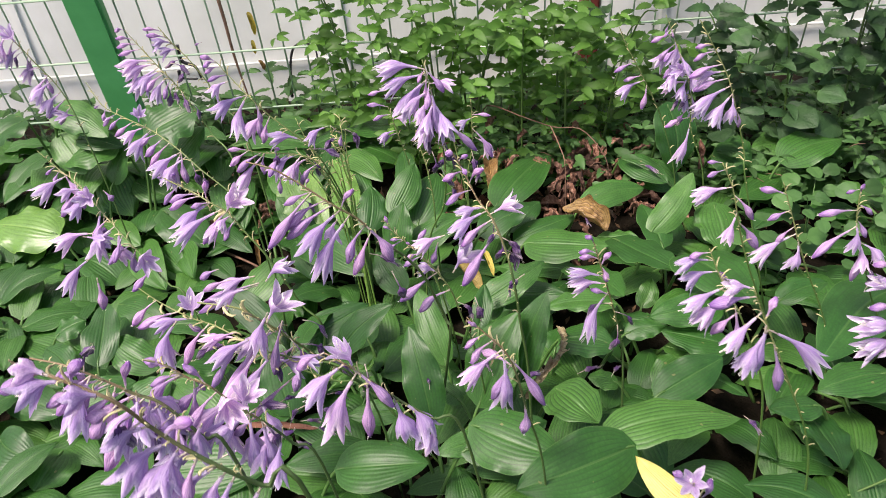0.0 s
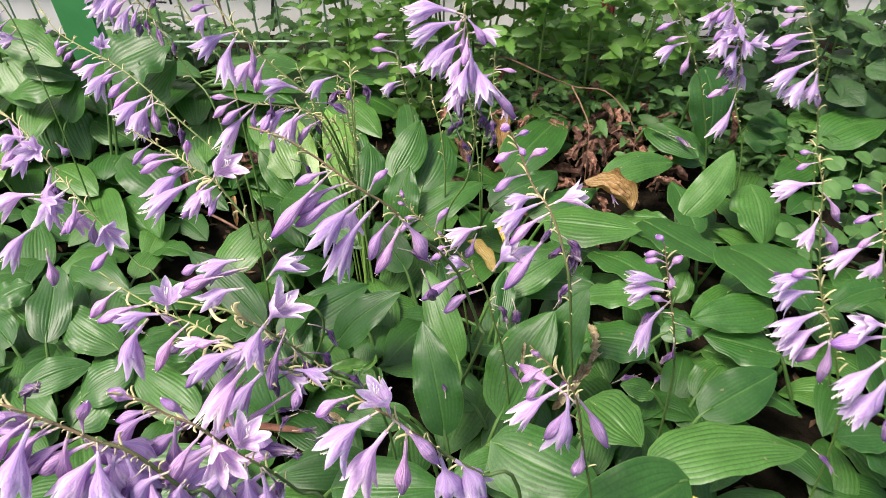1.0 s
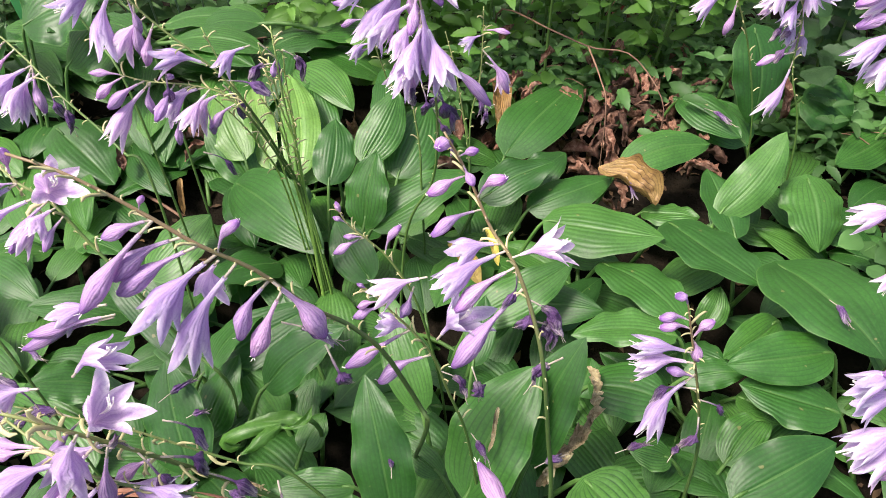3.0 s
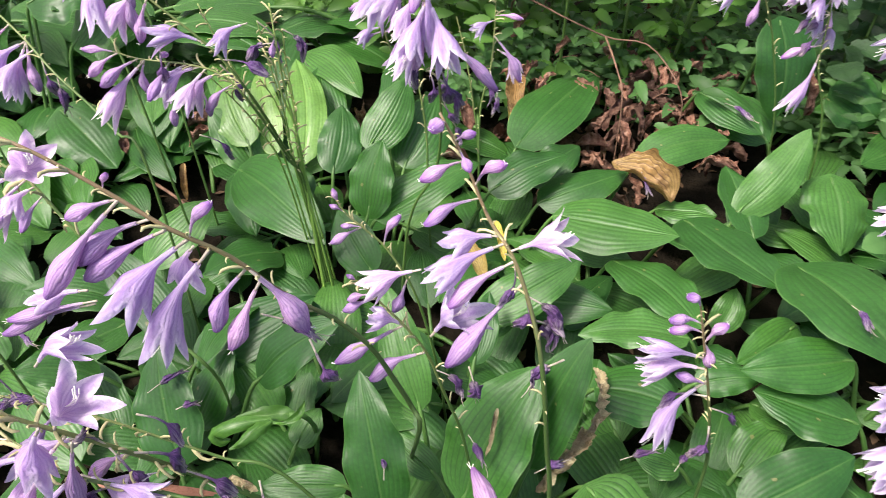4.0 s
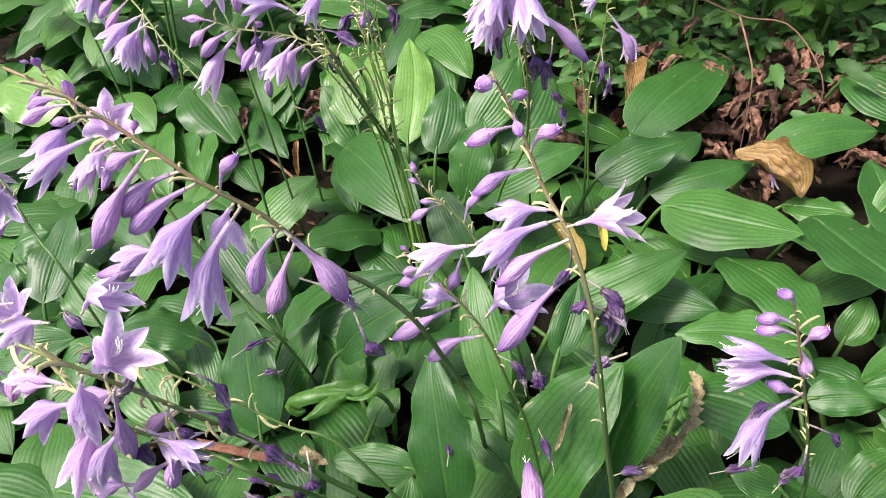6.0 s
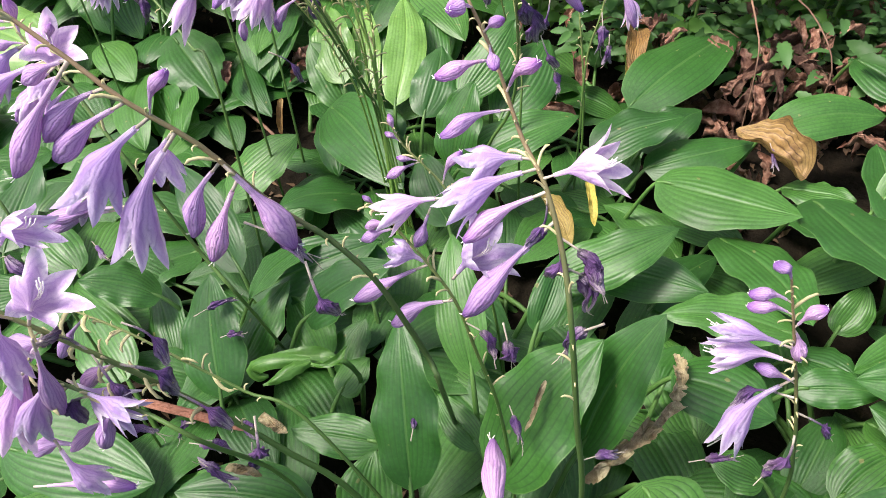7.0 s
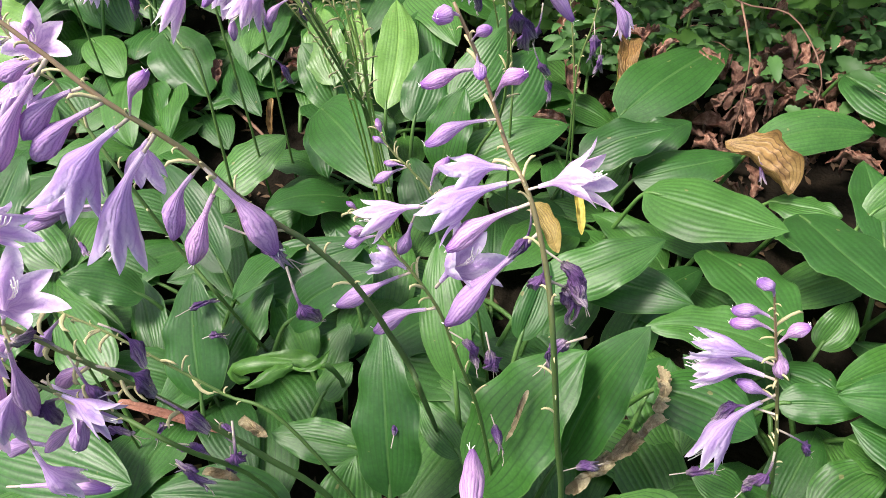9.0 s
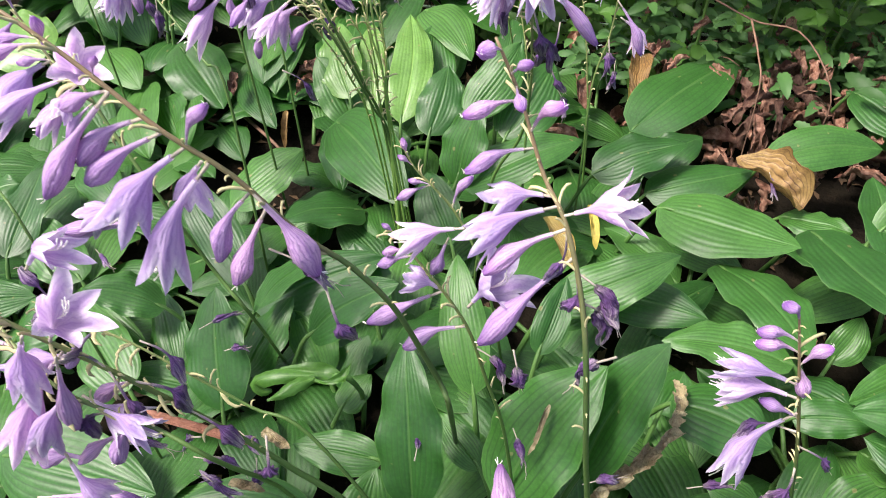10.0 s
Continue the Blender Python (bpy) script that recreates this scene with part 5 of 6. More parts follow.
bloom(s, (-0.179, 1.000, 0.431), (-0.211, 1.000, 0.406), "open")
bloom(s, (-0.206, 1.000, 0.394), (-0.184, 1.000, 0.390), "wilt")
bloom(s, (-0.293, 1.000, 0.485), (-0.334, 1.000, 0.457), "open")
bloom(s, (-0.288, 1.000, 0.489), (-0.305, 1.000, 0.421), "open")
bloom(s, (-0.275, 1.000, 0.461), (-0.278, 1.000, 0.419), "bud")
bloom(s, (-0.279, 1.000, 0.472), (-0.270, 1.000, 0.442), "bud")
bloom(s, (-0.335, 1.030, 0.552), (-0.344, 1.025, 0.550), "tiny")
bloom(s, (-0.332, 1.030, 0.538), (-0.341, 1.025, 0.534), "bud")
bloom(s, (-0.326, 1.020, 0.526), (-0.337, 1.015, 0.523), "bud")
bloom(s, (-0.322, 1.020, 0.516), (-0.337, 1.015, 0.514), "bud")
bloom(s, (-0.313, 1.010, 0.511), (-0.332, 1.005, 0.507), "bud")
bloom(s, (-0.302, 1.000, 0.506), (-0.329, 0.995, 0.487), "open")
s = flower_stalk(p, [(-0.169, 1.050, 0.216), (-0.175, 1.030, 0.271), (-0.191, 1.000, 0.354), (-0.211, 1.000, 0.382), (-0.239, 1.000, 0.392), (-0.278, 1.000, 0.396), (-0.301, 1.000, 0.403)], foot=(-0.164, 1.070))  # upperm
bloom(s, (-0.299, 1.000, 0.398), (-0.328, 1.000, 0.380), "bud")
bloom(s, (-0.284, 1.000, 0.390), (-0.320, 1.000, 0.371), "bud")
bloom(s, (-0.275, 1.000, 0.385), (-0.330, 1.000, 0.332), "open")
bloom(s, (-0.230, 1.000, 0.386), (-0.269, 1.000, 0.363), "open")
bloom(s, (-0.211, 1.000, 0.393), (-0.247, 1.000, 0.347), "open")
bloom(s, (-0.258, 1.000, 0.359), (-0.266, 1.000, 0.329), "bud")
bloom(s, (-0.231, 1.000, 0.365), (-0.230, 1.000, 0.340), "bud")
bloom(s, (-0.240, 1.000, 0.386), (-0.274, 1.000, 0.357), "open")
bloom(s, (-0.262, 1.000, 0.380), (-0.254, 1.000, 0.402), "bud")
bloom(s, (-0.246, 1.000, 0.319), (-0.229, 1.000, 0.299), "wilt")
bloom(s, (-0.296, 1.000, 0.401), (-0.327, 1.000, 0.405), "bud")
bloom_run(s, 0.45, 0.95, 4)
s = flower_stalk(p, [(-0.169, 1.050, 0.216), (-0.166, 1.040, 0.292), (-0.167, 1.030, 0.360), (-0.164, 1.020, 0.409), (-0.164, 1.020, 0.439)], foot=(-0.172, 1.058), pale=True)  # tuft
bloom(s, (-0.159, 1.020, 0.409), (-0.169, 1.020, 0.390), "bud")
bloom(s, (-0.178, 1.020, 0.404), (-0.186, 1.020, 0.385), "wilt")
s = flower_stalk(p, [(-0.175, 1.060, 0.212), (-0.194, 1.050, 0.290), (-0.212, 1.040, 0.358), (-0.221, 1.030, 0.403), (-0.229, 1.030, 0.433)], foot=(-0.161, 1.067), pale=True)  # tuftb
s = flower_stalk(p, [(-0.358, 1.200, 0.315), (-0.389, 1.220, 0.375), (-0.415, 1.240, 0.414), (-0.439, 1.250, 0.452), (-0.466, 1.260, 0.484), (-0.485, 1.270, 0.508)], foot=(-0.330, 1.160))  # uplean2
bloom(s, (-0.462, 1.250, 0.487), (-0.495, 1.245, 0.485), "open")
bloom(s, (-0.469, 1.250, 0.498), (-0.498, 1.245, 0.503), "bud")
bloom(s, (-0.456, 1.250, 0.479), (-0.487, 1.245, 0.470), "open")
bloom(s, (-0.442, 1.240, 0.464), (-0.467, 1.235, 0.453), "wilt")
bloom(s, (-0.437, 1.240, 0.451), (-0.450, 1.235, 0.431), "wilt")
bloom(s, (-0.478, 1.260, 0.506), (-0.505, 1.255, 0.511), "bud")
s = flower_stalk(p, [(-0.168, 1.050, 0.214), (-0.166, 1.040, 0.298), (-0.172, 1.035, 0.342), (-0.173, 1.030, 0.380), (-0.174, 1.030, 0.404)], foot=(-0.170, 1.057), pale=True)  # tuftc
s = flower_stalk(p, [(-0.183, 1.070, 0.222), (-0.180, 1.058, 0.298), (-0.182, 1.046, 0.366), (-0.182, 1.034, 0.416)], foot=(-0.173, 1.100), pale=True, radius=0.0012)  # tufte
bloom(s, (-0.182, 1.034, 0.416), (-0.170, 1.034, 0.386), "wilt")
s = flower_stalk(p, [(-0.190, 1.070, 0.217), (-0.197, 1.058, 0.290), (-0.210, 1.046, 0.342), (-0.224, 1.034, 0.373)], foot=(-0.180, 1.100), pale=True, radius=0.0012)  # tuftf
bloom(s, (-0.224, 1.034, 0.373), (-0.212, 1.034, 0.343), "wilt")
s = flower_stalk(p, [(-0.177, 1.070, 0.226), (-0.169, 1.058, 0.305), (-0.166, 1.046, 0.367), (-0.161, 1.034, 0.409)], foot=(-0.167, 1.100), pale=True, radius=0.0012)  # tuftg
bloom(s, (-0.161, 1.034, 0.409), (-0.149, 1.034, 0.379), "wilt")
s = flower_stalk(p, [(-0.195, 1.070, 0.217), (-0.208, 1.058, 0.283), (-0.220, 1.046, 0.323), (-0.241, 1.034, 0.366)], foot=(-0.185, 1.100), pale=True, radius=0.0012)  # tufth
s = flower_stalk(p, [(-0.174, 1.070, 0.230), (-0.170, 1.058, 0.324), (-0.175, 1.046, 0.389)], foot=(-0.164, 1.100), pale=True, radius=0.0012)  # tufti
s = flower_stalk(p, [(-0.181, 1.070, 0.222), (-0.185, 1.058, 0.310), (-0.195, 1.046, 0.354)], foot=(-0.171, 1.100), pale=True, radius=0.0012)  # tuftj
p = hosta_plant(0.043, 1.203)
hosta_leaf(p, (0.111, 1.119, 0.130), (0.242, 1.064, 0.152), 0.082, lean_to=(0.20, -0.35))
hosta_leaf(p, (0.033, 1.203, 0.100), (0.133, 1.244, 0.130), 0.068)
hosta_leaf(p, (0.098, 1.204, 0.080), (0.216, 1.250, 0.100), 0.063, lean_to=(0.32, -0.05))
hosta_leaf(p, (0.070, 1.321, 0.090), (0.195, 1.492, 0.107), 0.096)
hosta_leaf(p, (0.091, 1.255, 0.070), (0.156, 1.307, 0.100), 0.061)
s = flower_stalk(p, [(-0.086, 1.330, 0.104), (-0.098, 1.320, 0.200), (-0.112, 1.310, 0.270), (-0.123, 1.310, 0.321)], foot=(-0.080, 1.335))  # topleft
bloom(s, (-0.122, 1.310, 0.353), (-0.156, 1.310, 0.348), "bud")
bloom(s, (-0.116, 1.310, 0.339), (-0.161, 1.310, 0.328), "bud")
bloom(s, (-0.113, 1.310, 0.308), (-0.153, 1.310, 0.297), "bud")
bloom(s, (-0.110, 1.310, 0.299), (-0.090, 1.310, 0.291), "open")
bloom(s, (-0.110, 1.310, 0.271), (-0.146, 1.310, 0.249), "bud")
bloom(s, (-0.111, 1.310, 0.277), (-0.146, 1.310, 0.252), "open")
s = flower_stalk(p, [(0.015, 1.200, 0.110), (0.014, 1.220, 0.208), (0.025, 1.230, 0.264), (0.028, 1.240, 0.315), (0.028, 1.240, 0.355)], foot=(0.015, 1.189))  # topright
bloom(s, (0.026, 1.230, 0.303), (0.061, 1.230, 0.248), "bud")
bloom(s, (0.028, 1.230, 0.320), (0.003, 1.230, 0.309), "open")
bloom(s, (0.031, 1.230, 0.323), (0.059, 1.230, 0.327), "bud")
bloom(s, (0.028, 1.220, 0.262), (0.027, 1.220, 0.216), "wilt")
s = flower_stalk(p, [(-0.047, 1.150, 0.157), (-0.048, 1.160, 0.212), (-0.055, 1.170, 0.266), (-0.063, 1.180, 0.297), (-0.069, 1.180, 0.332)], foot=(-0.045, 1.139))  # pods
bloom(s, (-0.043, 1.160, 0.300), (-0.039, 1.160, 0.268), "wilt")
bloom(s, (-0.030, 1.160, 0.267), (-0.019, 1.160, 0.235), "wilt")
bloom(s, (-0.019, 1.160, 0.236), (-0.009, 1.160, 0.201), "wilt")
bloom(s, (-0.022, 1.160, 0.310), (-0.028, 1.160, 0.280), "wilt")
s = flower_stalk(p, [(0.013, 1.250, 0.132), (0.005, 1.260, 0.194), (-0.006, 1.270, 0.258), (-0.018, 1.280, 0.304)], foot=(0.020, 1.241))  # podsb
bloom(s, (0.034, 1.260, 0.219), (0.033, 1.260, 0.179), "wilt")
bloom(s, (0.033, 1.260, 0.272), (0.060, 1.260, 0.231), "open")
p = hosta_plant(0.098, 0.942)
hosta_leaf(p, (0.050, 1.010, 0.100), (0.163, 0.978, 0.120), 0.055)
hosta_leaf(p, (0.138, 0.876, 0.120), (0.215, 0.852, 0.120), 0.068, lean_to=(0.32, -0.05))
hosta_leaf(p, (0.026, 0.956, 0.100), (0.059, 1.001, 0.150), 0.048)
hosta_leaf(p, (0.119, 1.005, 0.060), (0.178, 1.069, 0.080), 0.046, lean_to=(0.32, -0.05))
hosta_leaf(p, (0.131, 0.894, 0.080), (0.148, 0.935, 0.090), 0.046)
hosta_leaf(p, (0.243, 0.935, 0.100), (0.291, 0.916, 0.100), 0.048, lean_to=(0.40, -0.10))
p = hosta_plant(-0.615, 1.373)
hosta_leaf(p, (-0.525, 1.380, 0.060), (-0.424, 1.261, 0.050), 0.050)
hosta_leaf(p, (-0.614, 1.280, 0.060), (-0.551, 1.210, 0.050), 0.063, lean_to=(-0.25, -0.45))
hosta_leaf(p, (-0.585, 1.405, 0.192), (-0.517, 1.435, 0.253), 0.093)
hosta_leaf(p, (-0.577, 1.291, 0.060), (-0.516, 1.173, 0.060), 0.053, lean_to=(-0.25, -0.45))
hosta_leaf(p, (-0.621, 1.400, 0.258), (-0.515, 1.440, 0.293), 0.123)
hosta_leaf(p, (-0.615, 1.406, 0.260), (-0.580, 1.434, 0.282), 0.102)
s = flower_stalk(p, [(-0.657, 1.250, 0.228), (-0.687, 1.280, 0.386), (-0.731, 1.300, 0.455), (-0.760, 1.300, 0.507), (-0.786, 1.300, 0.538)], foot=(-0.646, 1.239))  # farleft
bloom_run(s, 0.35, 0.97, 20)
p = hosta_plant(0.196, 0.722)
hosta_leaf(p, (0.252, 0.760, 0.110), (0.353, 0.806, 0.130), 0.061, lean_to=(0.40, -0.10))
hosta_leaf(p, (0.161, 0.668, 0.140), (0.330, 0.677, 0.150), 0.074, lean_to=(0.32, -0.05))
hosta_leaf(p, (0.189, 0.643, 0.150), (0.044, 0.581, 0.160), 0.083)
hosta_leaf(p, (0.244, 0.542, 0.150), (0.186, 0.616, 0.165), 0.034, YELLOW, "yellow ageing leaf, coloured brighter to look sunlit", lean_to=(0.1, -0.5))
hosta_leaf(p, (0.211, 0.818, 0.080), (0.169, 0.823, 0.090), 0.037, lean_to=(0.32, -0.05))
s = flower_stalk(p, [(0.076, 0.585, 0.191), (0.058, 0.585, 0.283), (0.046, 0.585, 0.343), (0.035, 0.585, 0.371), (0.015, 0.585, 0.397), (0.002, 0.585, 0.414)], foot=(0.088, 0.585), red=True)  # small
bloom(s, (0.034, 0.583, 0.368), (-0.008, 0.583, 0.329), "open")
bloom(s, (0.032, 0.580, 0.370), (0.033, 0.580, 0.292), "open")
bloom(s, (0.042, 0.583, 0.359), (0.075, 0.583, 0.295), "bud")
bloom(s, (0.019, 0.585, 0.389), (-0.002, 0.585, 0.377), "bud")
bloom(s, (0.014, 0.585, 0.395), (0.003, 0.585, 0.409), "tiny")
bloom(s, (0.031, 0.585, 0.349), (0.022, 0.585, 0.309), "bud")
bloom(s, (0.050, 0.585, 0.293), (0.055, 0.585, 0.249), "bud")
bloom(s, (0.025, 0.585, 0.384), (0.003, 0.585, 0.358), "bud")
bloom(s, (0.046, 0.585, 0.349), (0.016, 0.700, 0.263), "bud")
s = flower_stalk(p, [(0.200, 0.754, 0.172), (0.191, 0.754, 0.233), (0.180, 0.754, 0.279), (0.169, 0.754, 0.318), (0.159, 0.754, 0.352), (0.152, 0.754, 0.376)], foot=(0.208, 0.754), red=True)  # pair
bloom(s, (0.152, 0.754, 0.371), (0.143, 0.754, 0.384), "bud")
bloom(s, (0.156, 0.754, 0.358), (0.136, 0.754, 0.362), "bud")
bloom(s, (0.159, 0.750, 0.347), (0.136, 0.750, 0.358), "bud")
bloom(s, (0.163, 0.754, 0.339), (0.173, 0.754, 0.359), "bud")
bloom(s, (0.164, 0.754, 0.338), (0.171, 0.754, 0.317), "bud")
bloom(s, (0.163, 0.754, 0.323), (0.122, 0.754, 0.328), "open")
bloom(s, (0.165, 0.754, 0.311), (0.126, 0.754, 0.305), "open")
bloom(s, (0.175, 0.754, 0.297), (0.152, 0.754, 0.305), "bud")
bloom(s, (0.175, 0.750, 0.298), (0.151, 0.750, 0.223), "open")
bloom(s, (0.184, 0.754, 0.269), (0.198, 0.754, 0.252), "wilt")
bloom(s, (0.178, 0.754, 0.249), (0.185, 0.754, 0.223), "wilt")
bloom(s, (0.167, 0.754, 0.279), (0.162, 0.754, 0.267), "wilt")
s = flower_stalk(p, [(0.370, 0.590, 0.180), (0.324, 0.590, 0.302), (0.291, 0.590, 0.374), (0.269, 0.590, 0.424)], foot=(0.391, 0.590))  # rightedge
bloom(s, (0.271, 0.590, 0.415), (0.231, 0.590, 0.406), "bud")
bloom(s, (0.275, 0.585, 0.392), (0.250, 0.585, 0.352), "open")
bloom(s, (0.284, 0.585, 0.371), (0.271, 0.585, 0.321), "open")
bloom(s, (0.295, 0.590, 0.353), (0.314, 0.590, 0.293), "bud")
bloom(s, (0.266, 0.590, 0.427), (0.243, 0.590, 0.424), "open")
bloom(s, (0.301, 0.600, 0.380), (0.357, 0.600, 0.311), "open")
bloom(s, (0.298, 0.600, 0.380), (0.277, 0.600, 0.318), "open")
bloom(s, (0.298, 0.600, 0.387), (0.299, 0.600, 0.403), "bud")
p = hosta_plant(-0.093, 0.933)
hosta_leaf(p, (0.019, 0.954, 0.130), (0.127, 1.006, 0.170), 0.053)
hosta_leaf(p, (-0.109, 1.054, 0.090), (-0.155, 1.120, 0.130), 0.055, lean_to=(-0.25, -0.45))
hosta_leaf(p, (-0.160, 0.938, 0.080), (-0.201, 0.998, 0.120), 0.066, lean_to=(-0.25, -0.45))
s = flower_stalk(p, [(-0.020, 0.900, 0.105), (-0.038, 0.900, 0.213), (-0.061, 0.905, 0.266), (-0.080, 0.907, 0.290), (-0.095, 0.907, 0.307), (-0.106, 0.907, 0.331)], foot=(-0.011, 0.900))  # thinback
bloom(s, (-0.097, 0.907, 0.316), (-0.104, 0.907, 0.333), "tiny")
bloom(s, (-0.092, 0.907, 0.309), (-0.108, 0.907, 0.318), "tiny")
bloom(s, (-0.082, 0.907, 0.294), (-0.113, 0.907, 0.270), "bud")
bloom(s, (-0.080, 0.907, 0.294), (-0.101, 0.907, 0.296), "tiny")
bloom(s, (-0.067, 0.907, 0.272), (-0.050, 0.907, 0.307), "bud")
s = flower_stalk(p, [(-0.021, 0.730, 0.263), (-0.024, 0.725, 0.295), (-0.034, 0.720, 0.334), (-0.046, 0.715, 0.373), (-0.063, 0.710, 0.402), (-0.075, 0.705, 0.417), (-0.088, 0.700, 0.436), (-0.104, 0.695, 0.462), (-0.127, 0.690, 0.484), (-0.145, 0.690, 0.501), (-0.162, 0.690, 0.516), (-0.181, 0.690, 0.530), (-0.205, 0.695, 0.536)], foot=(-0.052, 0.858), red=True, radius=0.0017)  # arching
bloom(s, (-0.149, 0.690, 0.506), (-0.146, 0.690, 0.516), "tiny")
bloom(s, (-0.149, 0.690, 0.499), (-0.176, 0.690, 0.486), "bud")
bloom(s, (-0.135, 0.690, 0.493), (-0.179, 0.690, 0.457), "bud")
bloom(s, (-0.130, 0.690, 0.482), (-0.181, 0.690, 0.445), "bud")
bloom(s, (-0.158, 0.690, 0.487), (-0.200, 0.690, 0.439), "bud")
bloom(s, (-0.118, 0.688, 0.477), (-0.165, 0.688, 0.427), "open")
bloom(s, (-0.129, 0.710, 0.454), (-0.137, 0.710, 0.429), "open")
bloom(s, (-0.112, 0.688, 0.464), (-0.156, 0.688, 0.389), "open")
bloom(s, (-0.118, 0.690, 0.481), (-0.104, 0.690, 0.500), "bud")
bloom(s, (-0.100, 0.695, 0.452), (-0.123, 0.695, 0.410), "bud")
bloom(s, (-0.096, 0.695, 0.442), (-0.117, 0.695, 0.394), "bud")
bloom(s, (-0.098, 0.698, 0.458), (-0.074, 0.698, 0.406), "bud")
bloom(s, (-0.099, 0.700, 0.415), (-0.081, 0.700, 0.404), "wilt")
bloom(s, (-0.079, 0.710, 0.383), (-0.072, 0.710, 0.354), "wilt")
s = flower_stalk(p, [(-0.054, 0.980, 0.224), (-0.025, 0.970, 0.304), (-0.018, 0.960, 0.359), (-0.018, 0.950, 0.407), (-0.021, 0.950, 0.449), (-0.029, 0.950, 0.498), (-0.036, 0.950, 0.535)], foot=(-0.074, 0.987))  # top
bloom(s, (-0.037, 0.945, 0.492), (-0.022, 0.945, 0.438), "open")
bloom(s, (-0.035, 0.945, 0.504), (0.004, 0.945, 0.496), "open")
bloom(s, (-0.007, 0.950, 0.454), (0.027, 0.950, 0.403), "bud")
bloom(s, (-0.046, 0.945, 0.504), (-0.073, 0.945, 0.456), "open")
bloom(s, (-0.049, 0.945, 0.522), (-0.098, 0.945, 0.519), "open")
bloom(s, (-0.046, 0.945, 0.510), (-0.091, 0.945, 0.495), "open")
bloom(s, (-0.043, 0.945, 0.485), (-0.040, 0.945, 0.415), "bud")
bloom(s, (-0.014, 0.950, 0.430), (-0.012, 0.950, 0.391), "wilt")
bloom(s, (-0.008, 0.950, 0.416), (-0.005, 0.950, 0.376), "wilt")
bloom(s, (-0.039, 0.950, 0.444), (-0.038, 0.950, 0.409), "wilt")
bloom(s, (-0.013, 0.960, 0.411), (-0.011, 0.960, 0.388), "wilt")
bloom_run(s, 0.74, 0.98, 11)
s = flower_stalk(p, [(-0.170, 1.050, 0.216), (-0.192, 1.040, 0.300), (-0.211, 1.030, 0.351), (-0.230, 1.030, 0.374)], foot=(-0.155, 1.057), pale=True)  # tuftd
p = hosta_plant(-0.830, 1.465)
hosta_leaf(p, (-0.791, 1.445, 0.142), (-0.764, 1.395, 0.078), 0.082)
hosta_leaf(p, (-0.815, 1.443, 0.306), (-0.698, 1.397, 0.278), 0.074)
hosta_leaf(p, (-0.828, 1.453, 0.247), (-0.768, 1.387, 0.187), 0.082)
hosta_leaf(p, (-0.780, 1.431, 0.246), (-0.683, 1.409, 0.232), 0.054)
hosta_leaf(p, (-0.745, 1.444, 0.153), (-0.708, 1.396, 0.074), 0.085)
hosta_leaf(p, (-0.817, 1.462, 0.309), (-0.690, 1.378, 0.270), 0.069)
hosta_leaf(p, (-0.891, 1.448, 0.286), (-0.945, 1.392, 0.258), 0.106)


# ---- low growth under and between the clumps ----
fill_rng = random.Random(23)
spots = [(x * 0.13 + fill_rng.uniform(-0.05, 0.05), 0.28 + y * 0.13 + fill_rng.uniform(-0.05, 0.05)) for x in range(-10, 11) for y in range(0, 10)]
FILL = []
for i in range(10):
    r = random.Random(100 + i)
    v, f, u = blade(1.0, r.uniform(0.50, 0.62), r.uniform(0.06, 0.16), r.uniform(0.05, 0.3), r.uniform(0.02, 0.06), r, twist=r.uniform(-0.4, 0.4), relief=0.009, dents=0.03, ribs=6, rows=11, per_rib=4)
    n = len(f)
    tv, tf = tube(glide([(0.0, -0.75, -0.45), (0, -0.35, -0.12), (0, 0, 0), (0, 0.12, 0.01)], 7), [0.028, 0.027, 0.026, 0.024, 0.022, 0.02, 0.016], 6)
    off = len(v)
    v += tv
    u += [(0.25, 0.0)] * len(tv)
    f += [tuple(off + k for k in q) for q in tf]
    FILL.append(mesh_from("leaf", v, f, [HOSTA, PETIOLE], [0] * n + [1] * len(tf), u))


def under_leaf(plant, x, y, z, turn, size, dip):
    m = Matrix.Translation((x, y, z)) @ Matrix.Rotation(turn, 4, "Z") @ Matrix.Rotation(dip, 4, "X") @ Matrix.Diagonal((size, size, size, 1))
    child("leaf", fill_rng.choice(FILL), plant, plant.matrix_basis.inverted() @ m)


# bare soil shows here between the clumps
BARE = [(-0.20, 0.80), (-0.19, 0.83), (-0.32, 0.77), (-0.45, 1.28), (-0.39, 1.23), (0.14, 1.21), (0.31, 1.12), (0.27, 1.15), (0.23, 1.09), (0.32, 1.06), (0.25, 1.05), (0.36, 1.06), (0.35, 0.98), (0.43, 1.08)]
for x, y in spots:
    if min(math.hypot(x - a, y - b) for a, b in BARE) < 0.06:
        continue
    if y > 1.62 or (0.10 < x < 0.52 and y > 1.22):
        continue
    wide = abs(x) > 0.34 + 0.42 * y or y < 0.5
    plant = hosta_plant(x, y)
    for k in range(6 if wide else 4):
        a = k * 1.3 + fill_rng.uniform(-0.5, 0.5)
        size = fill_rng.uniform(0.085, 0.13)
        reach = fill_rng.uniform(0.01, 0.05)
        under_leaf(plant, x - math.sin(a) * reach, y + math.cos(a) * reach, fill_rng.uniform(0.03, 0.075 if wide else 0.04), a, size, fill_rng.uniform(-0.15, 0.25))


